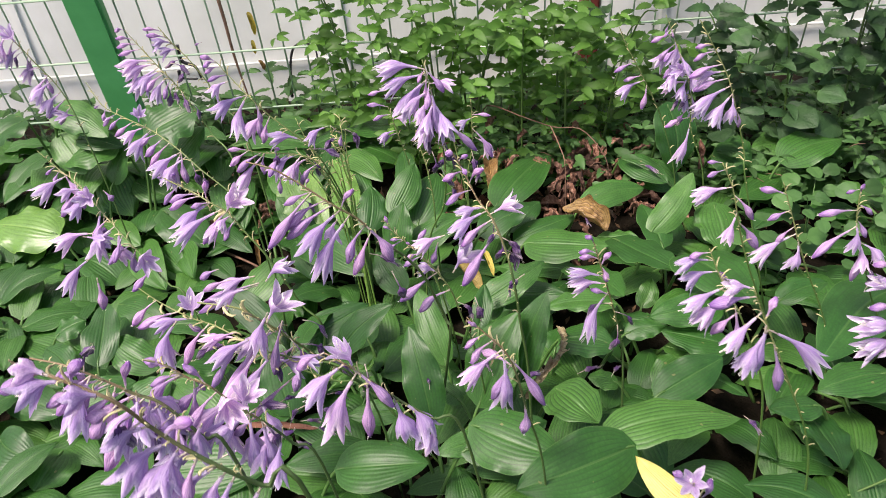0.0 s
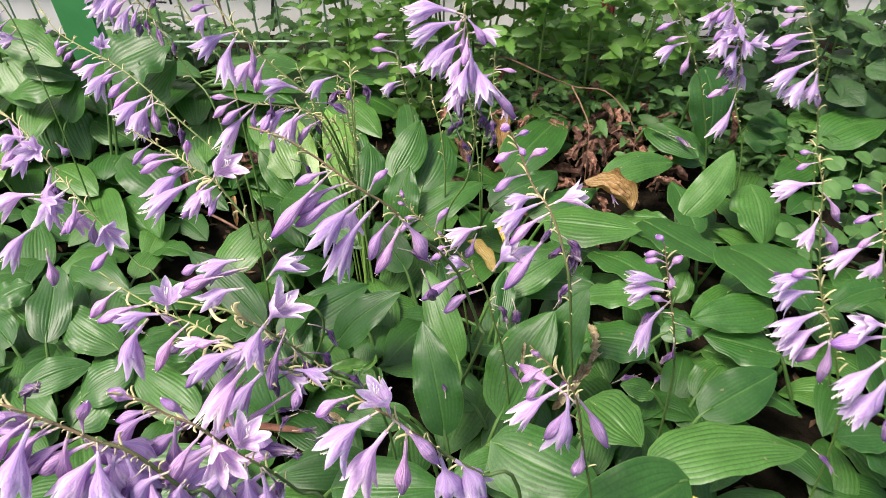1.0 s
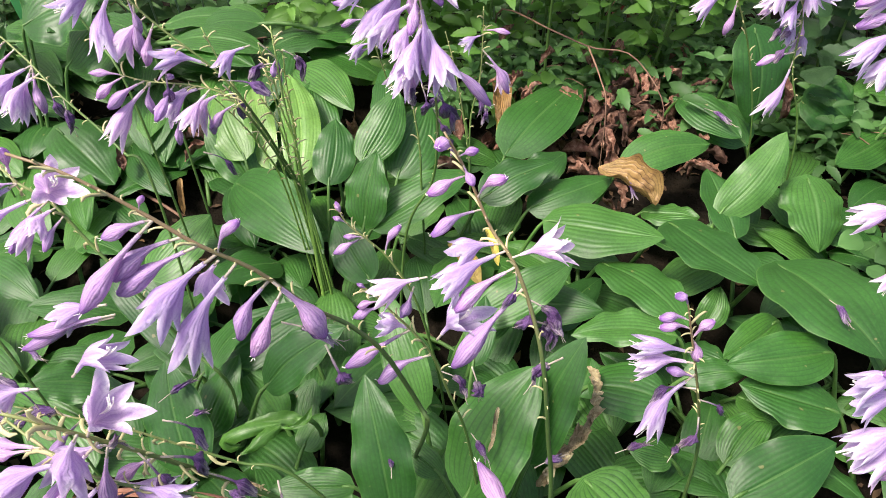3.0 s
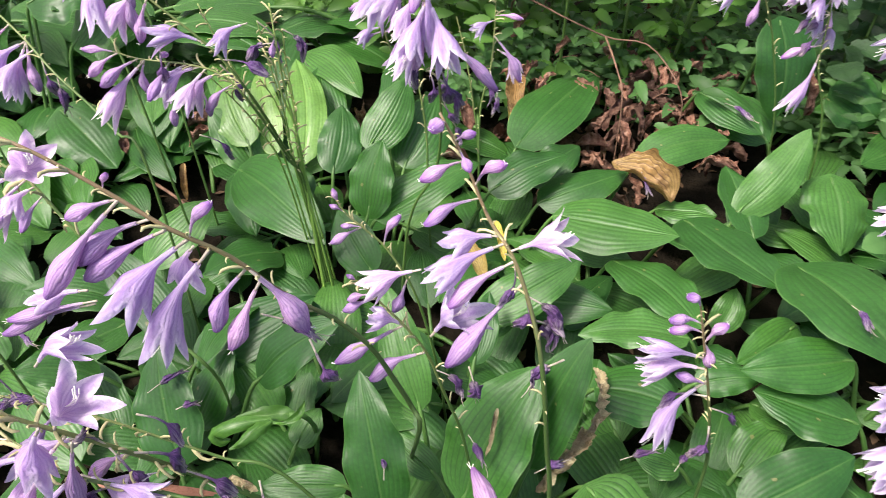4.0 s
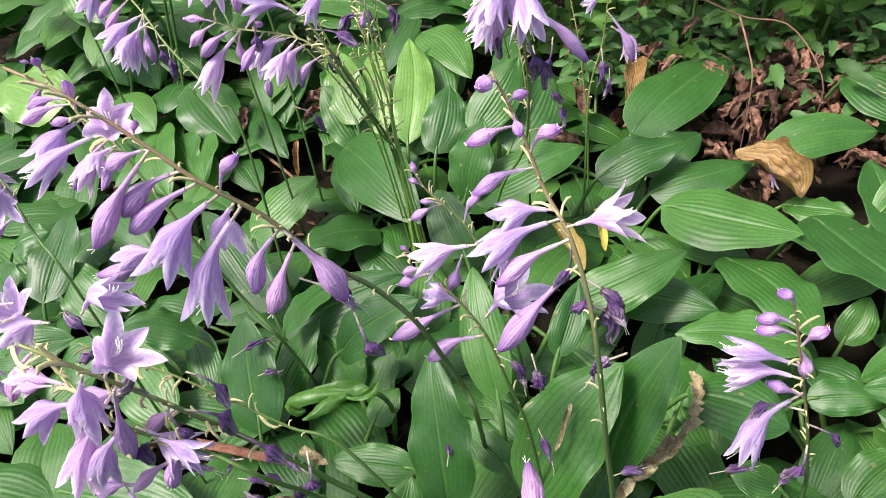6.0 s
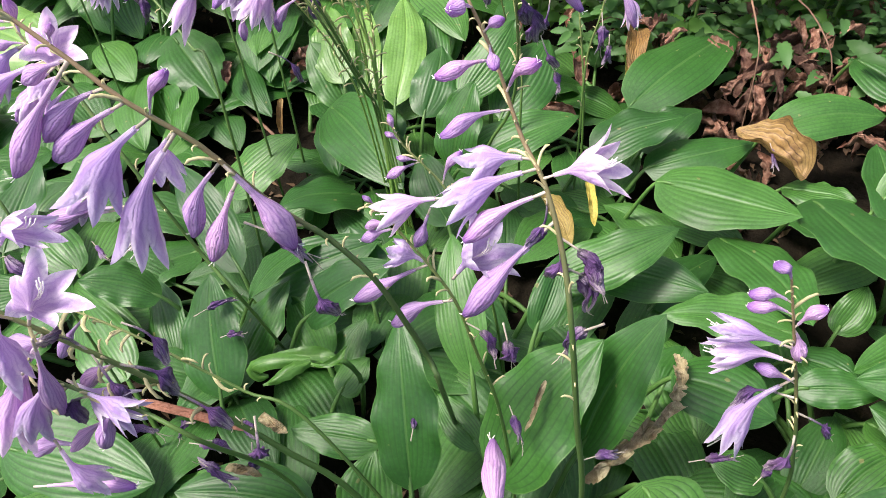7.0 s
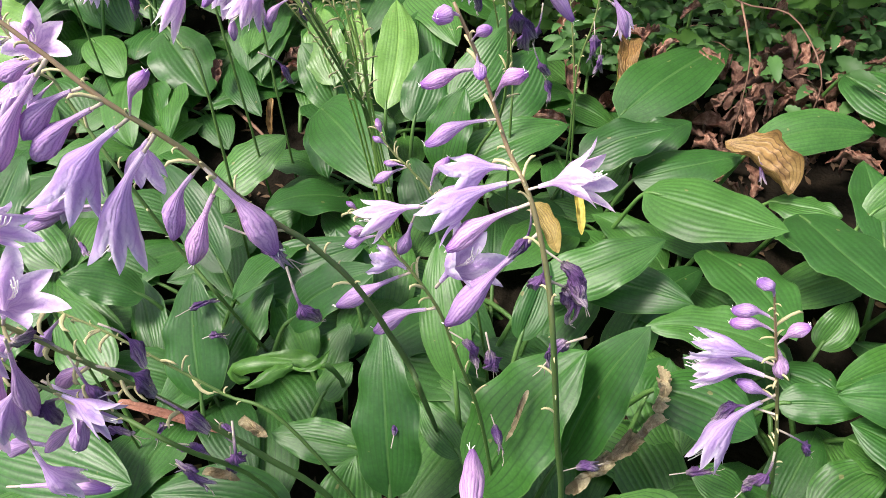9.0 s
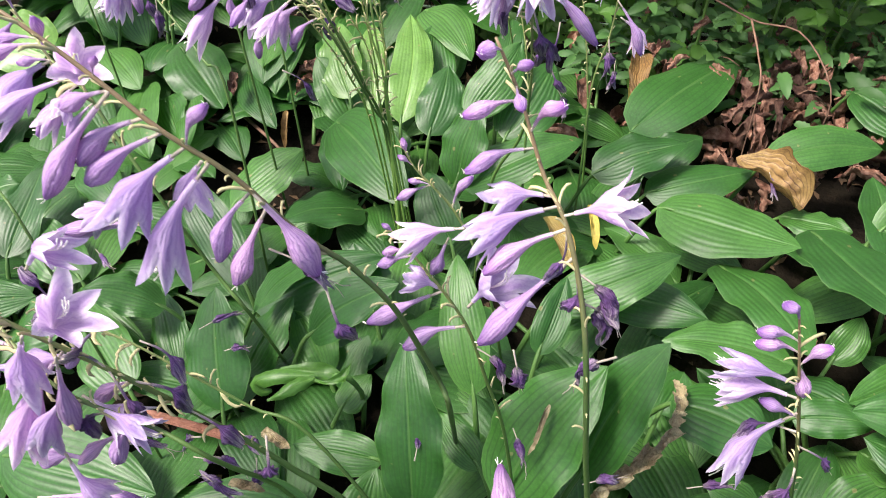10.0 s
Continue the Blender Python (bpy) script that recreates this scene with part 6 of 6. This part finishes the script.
# a taller row at the back, below the fence
for k in range(9):
    x, y = -1.08 + 0.10 * k + fill_rng.uniform(-0.03, 0.03), 1.56 + fill_rng.uniform(-0.05, 0.05)
    plant = hosta_plant(x, y)
    for j in range(8):
        a = 3.14 + fill_rng.uniform(-1.9, 1.9)
        size = fill_rng.uniform(0.12, 0.17)
        under_leaf(plant, x - math.sin(a) * 0.04, y + math.cos(a) * 0.04, fill_rng.uniform(0.08, 0.17), a, size, fill_rng.uniform(-0.35, 0.2))


# ---- shrubs and creepers ----
def toothed(rng, teeth=6):
    """Outline of a small toothed leaf, one unit long, as a fan of quads about its midrib."""
    left, mid, right = [], [], []
    n = 2 * teeth + 1
    for k in range(n + 1):
        v = k / n
        w = 0.30 * (v + 0.02) ** 0.5 * (1 - v) ** 0.75 * 1.6 * (1.0 if k % 2 else 0.80)
        mid.append(Vector((0, v, 0.10 * math.sin(math.pi * v))))
        left.append(Vector((-w, v - 0.03, 0.10 * math.sin(math.pi * v) + 0.42 * w)))
        right.append(Vector((w, v - 0.03, 0.10 * math.sin(math.pi * v) + 0.42 * w)))
    verts = left + mid + right
    m = n + 1
    faces = []
    for k in range(n):
        faces.append((k, m + k, m + k + 1, k + 1))
        faces.append((m + k, 2 * m + k, 2 * m + k + 1, m + k + 1))
    return verts, faces


def smooth_leaf(rng):
    verts, faces, _ = blade(1.0, 0.85, 0.08, 0.25, 0.04, rng, ribs=3, rows=8, per_rib=2, relief=0.012)
    return verts, faces


def foliage(name, thing, places, template, mat, label=""):
    verts, faces = [], []
    tv, tf = template
    for m in places:
        off = len(verts)
        verts.extend(m @ q for q in tv)
        faces.extend(tuple(off + k for k in q) for q in tf)
    return child(name, mesh_from(name, verts, faces, [mat]), thing, None, label)


def shrub(label, category, stems, leaves_per, size, template, mat, stem_mat, seed, radius=0.0025, face=(0, -0.5, 1), spread=0.05, trefoil=True, name="shrub"):
    """Stems through the air with leaves, in threes or singly, along them."""
    rng = random.Random(seed)
    ob = new(name)
    ob.location = (stems[0][0][0], stems[0][0][1], 0)
    ox = Vector(ob.location)
    tagged(ob, label, category)
    places = []
    for line in stems:
        pts = [q - ox for q in glide(line, 16)]
        v, f = tube(pts, [radius * (1.1 - 0.6 * k / 15) for k in range(16)], 6)
        child("stem", mesh_from("stem", v, f, [stem_mat]), ob)
        for k in range(leaves_per):
            p = pts[min(15, int(rng.uniform(0.1, 1.0) * 15))] + Vector((rng.gauss(0, spread), rng.gauss(0, spread * 0.7), rng.gauss(0, spread * 0.8)))
            if p.z < 0.02:
                p.z = 0.02 + rng.uniform(0, 0.03)
            n = Vector((face[0] + rng.uniform(-0.5, 0.5), face[1] + rng.uniform(-0.5, 0.5), face[2]))
            turn = rng.uniform(0, 6.28)
            s = size * rng.uniform(0.65, 1.2)
            for t in ((-1.2, 0, 1.2) if trefoil else (0,)):
                d = Vector((math.cos(turn + t), math.sin(turn + t), rng.uniform(-0.35, 0.15)))
                if d.cross(n).length < 0.1:
                    continue
                places.append(frame_of(p + d.normalized() * 0.1 * s, p + d, n) @ Matrix.Diagonal((s, s, s, 1)))
    foliage("foliage", ob, places, template, mat)
    return ob


srng = random.Random(77)


def arc(x, y, dx, dy, h):
    return [(x, y, 0.0), (x + dx * 0.3, y + dy * 0.3, h * 0.6), (x + dx * 0.7, y + dy * 0.7, h * 0.95), (x + dx, y + dy, h)]


T1, T2 = toothed(srng), smooth_leaf(srng)
for k in range(7):
    x = -0.20 + 0.086 * k + srng.uniform(-0.03, 0.03)
    shrub("bramble-like shrub with toothed bright green leaves by the fence", "shrub",
          [arc(x, 1.60 + srng.uniform(-0.06, 0.08), srng.uniform(-0.1, 0.1), srng.uniform(-0.1, 0.05), srng.uniform(0.28, 0.62)) for _ in range(3)],
          26, 0.043, T1, BRAMBLE, STEM, 200 + k, spread=0.055, face=(0, -0.8, 0.7), name="bramble_shrub")
for k in range(13):
    x = 0.06 + 0.075 * k + srng.uniform(-0.03, 0.03)
    y = (1.60 if x < 0.48 else 1.48) + srng.uniform(-0.06, 0.12)
    shrub("low creeping plant with dark toothed leaves", "ground cover",
          [arc(x, y, srng.uniform(-0.1, 0.1), srng.uniform(-0.12, 0.05), srng.uniform(0.05, 0.14)) for _ in range(3)],
          24, 0.031, T1, COVER, TWIG, 300 + k, spread=0.042, radius=0.0014, name="creeping_plant")
for k in range(8):
    x = 0.62 + 0.10 * k
    y = 1.47 + srng.uniform(-0.10, 0.12)
    shrub("climbing vine with broad dark green leaves on the fence", "vine",
          [arc(x, y, srng.uniform(-0.15, 0.15), srng.uniform(-0.1, 0.12), srng.uniform(0.16, 0.56)) for _ in range(2)],
          22, 0.066, T2 if k % 2 else T1, VINE, STEM, 400 + k, spread=0.075, trefoil=k % 2 == 0, face=(0, -0.9, 0.8), name="climbing_vine")
for k in range(16):
    x = -1.1 + 0.15 * k + srng.uniform(-0.04, 0.04)
    shrub("low weeds with small green leaves along the foot of the wall", "weed",
          [arc(x, 1.86 + srng.uniform(-0.08, 0.14), srng.uniform(-0.12, 0.12), srng.uniform(-0.14, 0.06), srng.uniform(0.05, 0.16)) for _ in range(3)],
          14, 0.05, T1, COVER, TWIG, 600 + k, spread=0.05, radius=0.0014, name="weed")
for k in range(5):
    x = 0.54 + 0.10 * k
    y = 1.12 + 0.05 * k + srng.uniform(-0.06, 0.06)
    shrub("low plant with small rounded green leaves", "ground cover",
          [arc(x, y, srng.uniform(-0.1, 0.1), srng.uniform(-0.1, 0.1), srng.uniform(0.10, 0.17)) for _ in range(2)],
          13, 0.033, T2, COVER, PETIOLE, 500 + k, spread=0.03, trefoil=False, radius=0.0012, name="round_leaved_plant")


for k in range(2):
    x, y = 0.26 + 0.07 * k + srng.uniform(-0.02, 0.02), 1.42 + srng.uniform(-0.03, 0.08)
    shrub("low creeping plant with dark toothed leaves", "ground cover",
          [arc(x, y, srng.uniform(-0.06, 0.06), srng.uniform(-0.06, 0.05), srng.uniform(0.06, 0.13)) for _ in range(2)],
          5, 0.045, T1, COVER, TWIG, 700 + k, spread=0.03, radius=0.0014, trefoil=False, name="creeping_plant")


# ---- fallen leaves, dry leaves and twigs ----
def curled_leaf(name, x, y, z, turn, dip, size, mat, seed, label, width=0.55, curl=1.6, group="fallen leaves"):
    rng = random.Random(seed)
    v, f, u = blade(1.0, width, 0.14, 0.7, 0.16, rng, ribs=5, rows=16, per_rib=3, relief=0.035, twist=rng.uniform(-1.2, 1.2) * curl, curl=rng.uniform(-0.4, 0.6) * curl)
    q = []
    tight = rng.uniform(0.05, 0.15) if mat is DEAD else rng.uniform(0.10, 0.24)
    for p in v:
        if mat is DEAD:
            fray = 1 + 0.55 * noise.noise(Vector((p.y * 6 + seed, 2.0 if p.x > 0 else -2.0, 0))) + 0.3 * noise.noise(Vector((p.y * 17, seed, 2.0 if p.x > 0 else -2.0)))
            p = Vector((p.x * fray, p.y + 0.1 * noise.noise(p * 5 + Vector((0, 0, seed))), p.z + 0.30 * abs(noise.noise(p * 2.7 + Vector((seed, 0, 4)))) + 0.12 * abs(noise.noise(p * 7 + Vector((seed, 4, 0))))))
        p = p + Vector((0.05 * noise.noise(p * 4 + Vector((0, seed, 0))), 0, 0.13 * noise.noise(p * 3.1 + Vector((seed, 0, 0))) + 0.06 * noise.noise(p * 9 + Vector((seed, 0, 0))))) * curl
        r = tight * (1 + 0.5 * noise.noise(Vector((seed, p.y * 3, 0))))
        q.append(Vector((r * math.sin(p.x / r), p.y, p.z * 0.6 + r * (1 - math.cos(p.x / r)))))
    ob = new(name, mesh_from(name, q, f, [mat], None, u))
    ob.matrix_world = Matrix.Translation((x, y, z)) @ Matrix.Rotation(turn, 4, "Z") @ Matrix.Rotation(dip, 4, "X") @ Matrix.Diagonal((size, size, size, 1))
    return tagged(ob, label, "leaf", group)


drng = random.Random(9)
for k in range(100):
    x, y = drng.gauss(0.27, 0.095), drng.gauss(1.41, 0.085)
    curled_leaf("dead_leaf", x, y, drng.uniform(0.02, 0.045) if x < 0.21 or y < 1.33 else drng.uniform(0.04, 0.12), drng.uniform(0, 6.28), drng.uniform(-1.3, 1.3), drng.uniform(0.034, 0.066), DEAD, 900 + k, "curled dead brown leaf on the soil")
for k in range(26):
    x, y = drng.uniform(-0.5, 0.1), drng.gauss(1.42, 0.07)
    curled_leaf("dead_leaf", x, y, drng.uniform(0.03, 0.10), drng.uniform(0, 6.28), drng.uniform(-0.5, 0.5), drng.uniform(0.035, 0.07), DEAD, 1000 + k, "curled dead brown leaf on the soil")
for k in range(18):
    x, y = drng.uniform(0.07, 0.33), drng.uniform(1.42, 1.60)
    curled_leaf("dead_leaf", x, y, drng.uniform(0.10, 0.16), drng.uniform(0, 6.28), drng.uniform(-1.2, 0.6), drng.uniform(0.03, 0.055), DEAD, 1100 + k, "dry brown leaf caught among creeping plants")


def twig(points, radius, label="thin reddish-brown dry twig", mat=None, name="twig", category="twig"):
    v, f = tube(glide(points, 24), [radius * (1.1 - 0.6 * k / 23) * (1 + 0.15 * noise.noise(Vector((k * 0.7, radius * 900, 0)))) for k in range(24)], 6)
    return tagged(new(name, mesh_from(name, v, f, [mat or TWIG])), label, category)


def dry_leaf(base, tip, width, mat, seed):
    """A withered blade: edges frayed, folded over itself and crumpled."""
    rng = random.Random(seed)
    length = (Vector(tip) - Vector(base)).length
    v, f, u = blade(length, width * 1.25, 0.08, 0.45, 0.10, rng, ribs=6, rows=48, per_rib=4, relief=0.0028, twist=rng.uniform(-0.8, 0.8))
    r = width * rng.uniform(0.30, 0.45)
    q = []
    for p in v:
        side = 3.0 if p.x > 0 else -3.0
        fray = 1 + (0.7 if mat.name == "papery_leaf" else 0.22) * noise.noise(Vector((p.y * 90 + seed, side, 0)))
        if mat.name == "papery_leaf":
            fray += 0.6 * noise.noise(Vector((p.y * 320, seed, side))) + 0.35 * noise.noise(Vector((p.y * 900, side, seed)))
        soft = 0.25 if mat.name != "papery_leaf" else 1.6
        crumple = 0.34 * noise.noise(p * 45 + Vector((seed, 0, 0))) + 0.22 * noise.noise(p * 120 + Vector((0, seed, 0))) + 0.10 * noise.noise(p * 300)
        p = Vector((p.x * fray + 0.25 * soft * width * noise.noise(Vector((p.y * 60, seed, 1))), p.y, p.z + soft * crumple * width))
        q.append(Vector((r * math.sin(p.x / r), p.y, p.z + r * (1 - math.cos(p.x / r)))))
    v = q
    ob = new("dry_leaf", mesh_from("dry_leaf", v, f, [mat], None, u))
    ob.matrix_world = frame_of(base, tip, (0.1, -0.4, 1))
    words = {"dry_tan_leaf": "withered tan hosta leaf, crisp and curled", "ochre_leaf": "ochre withered hosta leaf among green ones", "yellowed_leaf": "yellowing hosta leaf lying among green ones", "dead_brown_leaf": "dark brown withered leaf strip lying on the soil", "papery_leaf": "papery bleached scrap of withered hosta leaf"}[mat.name]
    return tagged(ob, words, "leaf", "withered leaves")


def fallen_flower(base, tip):
    ob = new("fallen_flower", bloom_rng.choice(FLOWERS["rag"]))
    w = 0.026
    ob.matrix_world = Matrix.Translation((0, -0.003, 0.009)) @ frame_of(base, tip, (0, -0.3, 1)) @ Matrix.Diagonal((w, 1.25 * (Vector(tip) - Vector(base)).length, w, 1))
    return tagged(ob, "withered dark violet flower lying on a hosta leaf", "flower", "fallen flowers")


# flakes of bark and leaf on the soil
fv, ff = [], []
for k in range(2600):
    c = Vector((drng.uniform(-1.3, 1.3), drng.uniform(0.3, 1.7), 0))
    c.z = ground_height(c.x, c.y) + 0.003
    m = Matrix.Translation(c) @ Euler((drng.uniform(-0.5, 0.5), drng.uniform(-0.5, 0.5), drng.uniform(0, 6.28))).to_matrix().to_4x4()
    a, b = drng.uniform(0.003, 0.012), drng.uniform(0.002, 0.005)
    off = len(fv)
    fv += [m @ Vector(q) for q in ((-a, -b * 0.4, 0), (0, -b, 0.002), (a, 0, 0), (0, b, 0.002))]
    ff.append((off, off + 1, off + 2, off + 3))
tagged(new("leaf_litter", mesh_from("leaf_litter", fv, ff, [LITTER])), "brown flakes of dry leaf and bark on soil", "litter", kind="stuff")


dry_leaf((0.265, 1.198, 0.100), (0.190, 1.238, 0.125), 0.058, TAN, 40)
dry_leaf((0.063, 1.471, 0.115), (0.064, 1.375, 0.100), 0.034, TAN, 41)
dry_leaf((0.063, 1.413, 0.102), (0.064, 1.354, 0.085), 0.024, YELLOW, 60)
dry_leaf((-0.009, 1.107, 0.100), (0.028, 1.057, 0.080), 0.026, OCHRE, 43)
dry_leaf((0.035, 1.116, 0.120), (0.049, 1.069, 0.100), 0.014, YELLOW, 44)
dry_leaf((-0.421, 1.293, 0.060), (-0.415, 1.258, 0.020), 0.013, TAN, 48)
dry_leaf((0.461, 1.507, 0.100), (0.483, 1.483, 0.050), 0.030, TAN, 49)
dry_leaf((0.036, 0.793, 0.200), (0.028, 0.760, 0.180), 0.005, PAPER, 51)
dry_leaf((0.127, 1.132, 0.100), (0.146, 1.125, 0.080), 0.017, YELLOW, 52)
dry_leaf((-0.456, 1.720, 0.397), (-0.450, 1.720, 0.345), 0.015, YELLOW, 53)
dry_leaf((-0.460, 1.720, 0.333), (-0.459, 1.720, 0.301), 0.012, YELLOW, 54)
dry_leaf((-0.455, 1.720, 0.284), (-0.446, 1.720, 0.261), 0.012, TAN, 55)
dry_leaf((-0.335, 0.776, 0.075), (-0.221, 0.778, 0.060), 0.012, DEAD, 61)
dry_leaf((-0.203, 0.773, 0.100), (-0.175, 0.765, 0.095), 0.014, PAPER, 62)
dry_leaf((-0.193, 0.706, 0.135), (-0.166, 0.711, 0.130), 0.010, PAPER, 63)
# frayed papery scraps along the edge of a browned leaf
scrap_rng = random.Random(31)
scrap_line = glide([(0.139, 0.895, 0.130), (0.134, 0.841, 0.126), (0.099, 0.790, 0.130), (0.082, 0.777, 0.112)], 12)
for k in range(11):
    a, b = scrap_line[k], scrap_line[k + 1]
    shift = Vector((scrap_rng.uniform(-0.004, 0.004), scrap_rng.uniform(-0.004, 0.004), scrap_rng.uniform(-0.003, 0.003)))
    dry_leaf(a + shift, b + (b - a) * scrap_rng.uniform(0.2, 0.9) - shift, scrap_rng.uniform(0.009, 0.018), PAPER, 80 + k)
fallen_flower((-0.224, 0.716, 0.140), (-0.202, 0.719, 0.135))
fallen_flower((-0.207, 0.702, 0.145), (-0.179, 0.694, 0.140))
fallen_flower((-0.210, 0.756, 0.120), (-0.183, 0.743, 0.120))
fallen_flower((-0.290, 0.839, 0.130), (-0.264, 0.864, 0.130))
fallen_flower((-0.266, 0.834, 0.112), (-0.248, 0.841, 0.112))
fallen_flower((-0.055, 0.750, 0.150), (-0.057, 0.776, 0.150))
fallen_flower((0.013, 0.780, 0.175), (0.027, 0.753, 0.175))
fallen_flower((0.069, 0.768, 0.140), (0.093, 0.779, 0.140))
fallen_flower((0.148, 0.799, 0.115), (0.178, 0.809, 0.115))
fallen_flower((0.194, 0.790, 0.115), (0.207, 0.808, 0.115))
fallen_flower((0.375, 0.940, 0.175), (0.381, 0.909, 0.175))
fallen_flower((0.364, 1.376, 0.125), (0.391, 1.335, 0.125))
fallen_flower((0.226, 1.222, 0.115), (0.228, 1.180, 0.115))
fallen_flower((-0.500, 0.954, 0.075), (-0.469, 0.935, 0.075))
fallen_flower((0.331, 0.676, 0.150), (0.339, 0.649, 0.150))
twig([(0.060, 1.620, 0.100), (0.068, 1.598, 0.185), (0.147, 1.498, 0.195), (0.203, 1.464, 0.185), (0.255, 1.421, 0.195), (0.291, 1.344, 0.165), (0.296, 1.338, 0.100)], 0.0017)
twig([(0.196, 1.458, 0.190), (0.202, 1.370, 0.188), (0.206, 1.318, 0.170), (0.208, 1.305, 0.060)], 0.0014)
twig([(-0.388, 1.588, 0.100), (-0.256, 1.630, 0.100), (-0.151, 1.662, 0.100)], 0.0022)
twig([(-0.391, 1.676, 0.090), (-0.315, 1.713, 0.090), (-0.222, 1.801, 0.090)], 0.0018)
twig([(-0.527, 1.324, 0.030), (-0.428, 1.253, 0.030), (-0.384, 1.213, 0.030)], 0.003)
twig([(-0.480, 2.080, 0.045), (-0.466, 2.080, 0.147), (-0.444, 2.080, 0.195), (-0.406, 2.080, 0.199), (-0.387, 2.080, 0.174), (-0.394, 2.080, 0.103)], 0.004, "black rubber hose hanging on the white wall", BLACK, "hose", "hose")
twig([(-0.776, 2.080, 0.222), (-0.773, 2.080, 0.176), (-0.740, 2.080, 0.157), (-0.730, 2.080, 0.116)], 0.006, "black rubber hose hanging on the white wall", BLACK, "hose", "hose")
twig([(-0.790, 2.080, 0.149), (-0.787, 2.080, 0.127), (-0.742, 2.080, 0.120)], 0.005, "black rubber hose hanging on the white wall", BLACK, "hose", "hose")
twig([(-0.521, 1.735, 0.438), (-0.517, 1.735, 0.374), (-0.515, 1.735, 0.307), (-0.510, 1.735, 0.252), (-0.503, 1.735, 0.191)], 0.0042, "dry brown vine stem twined in the wire fence", TWIG, "vine_stem", "vine")
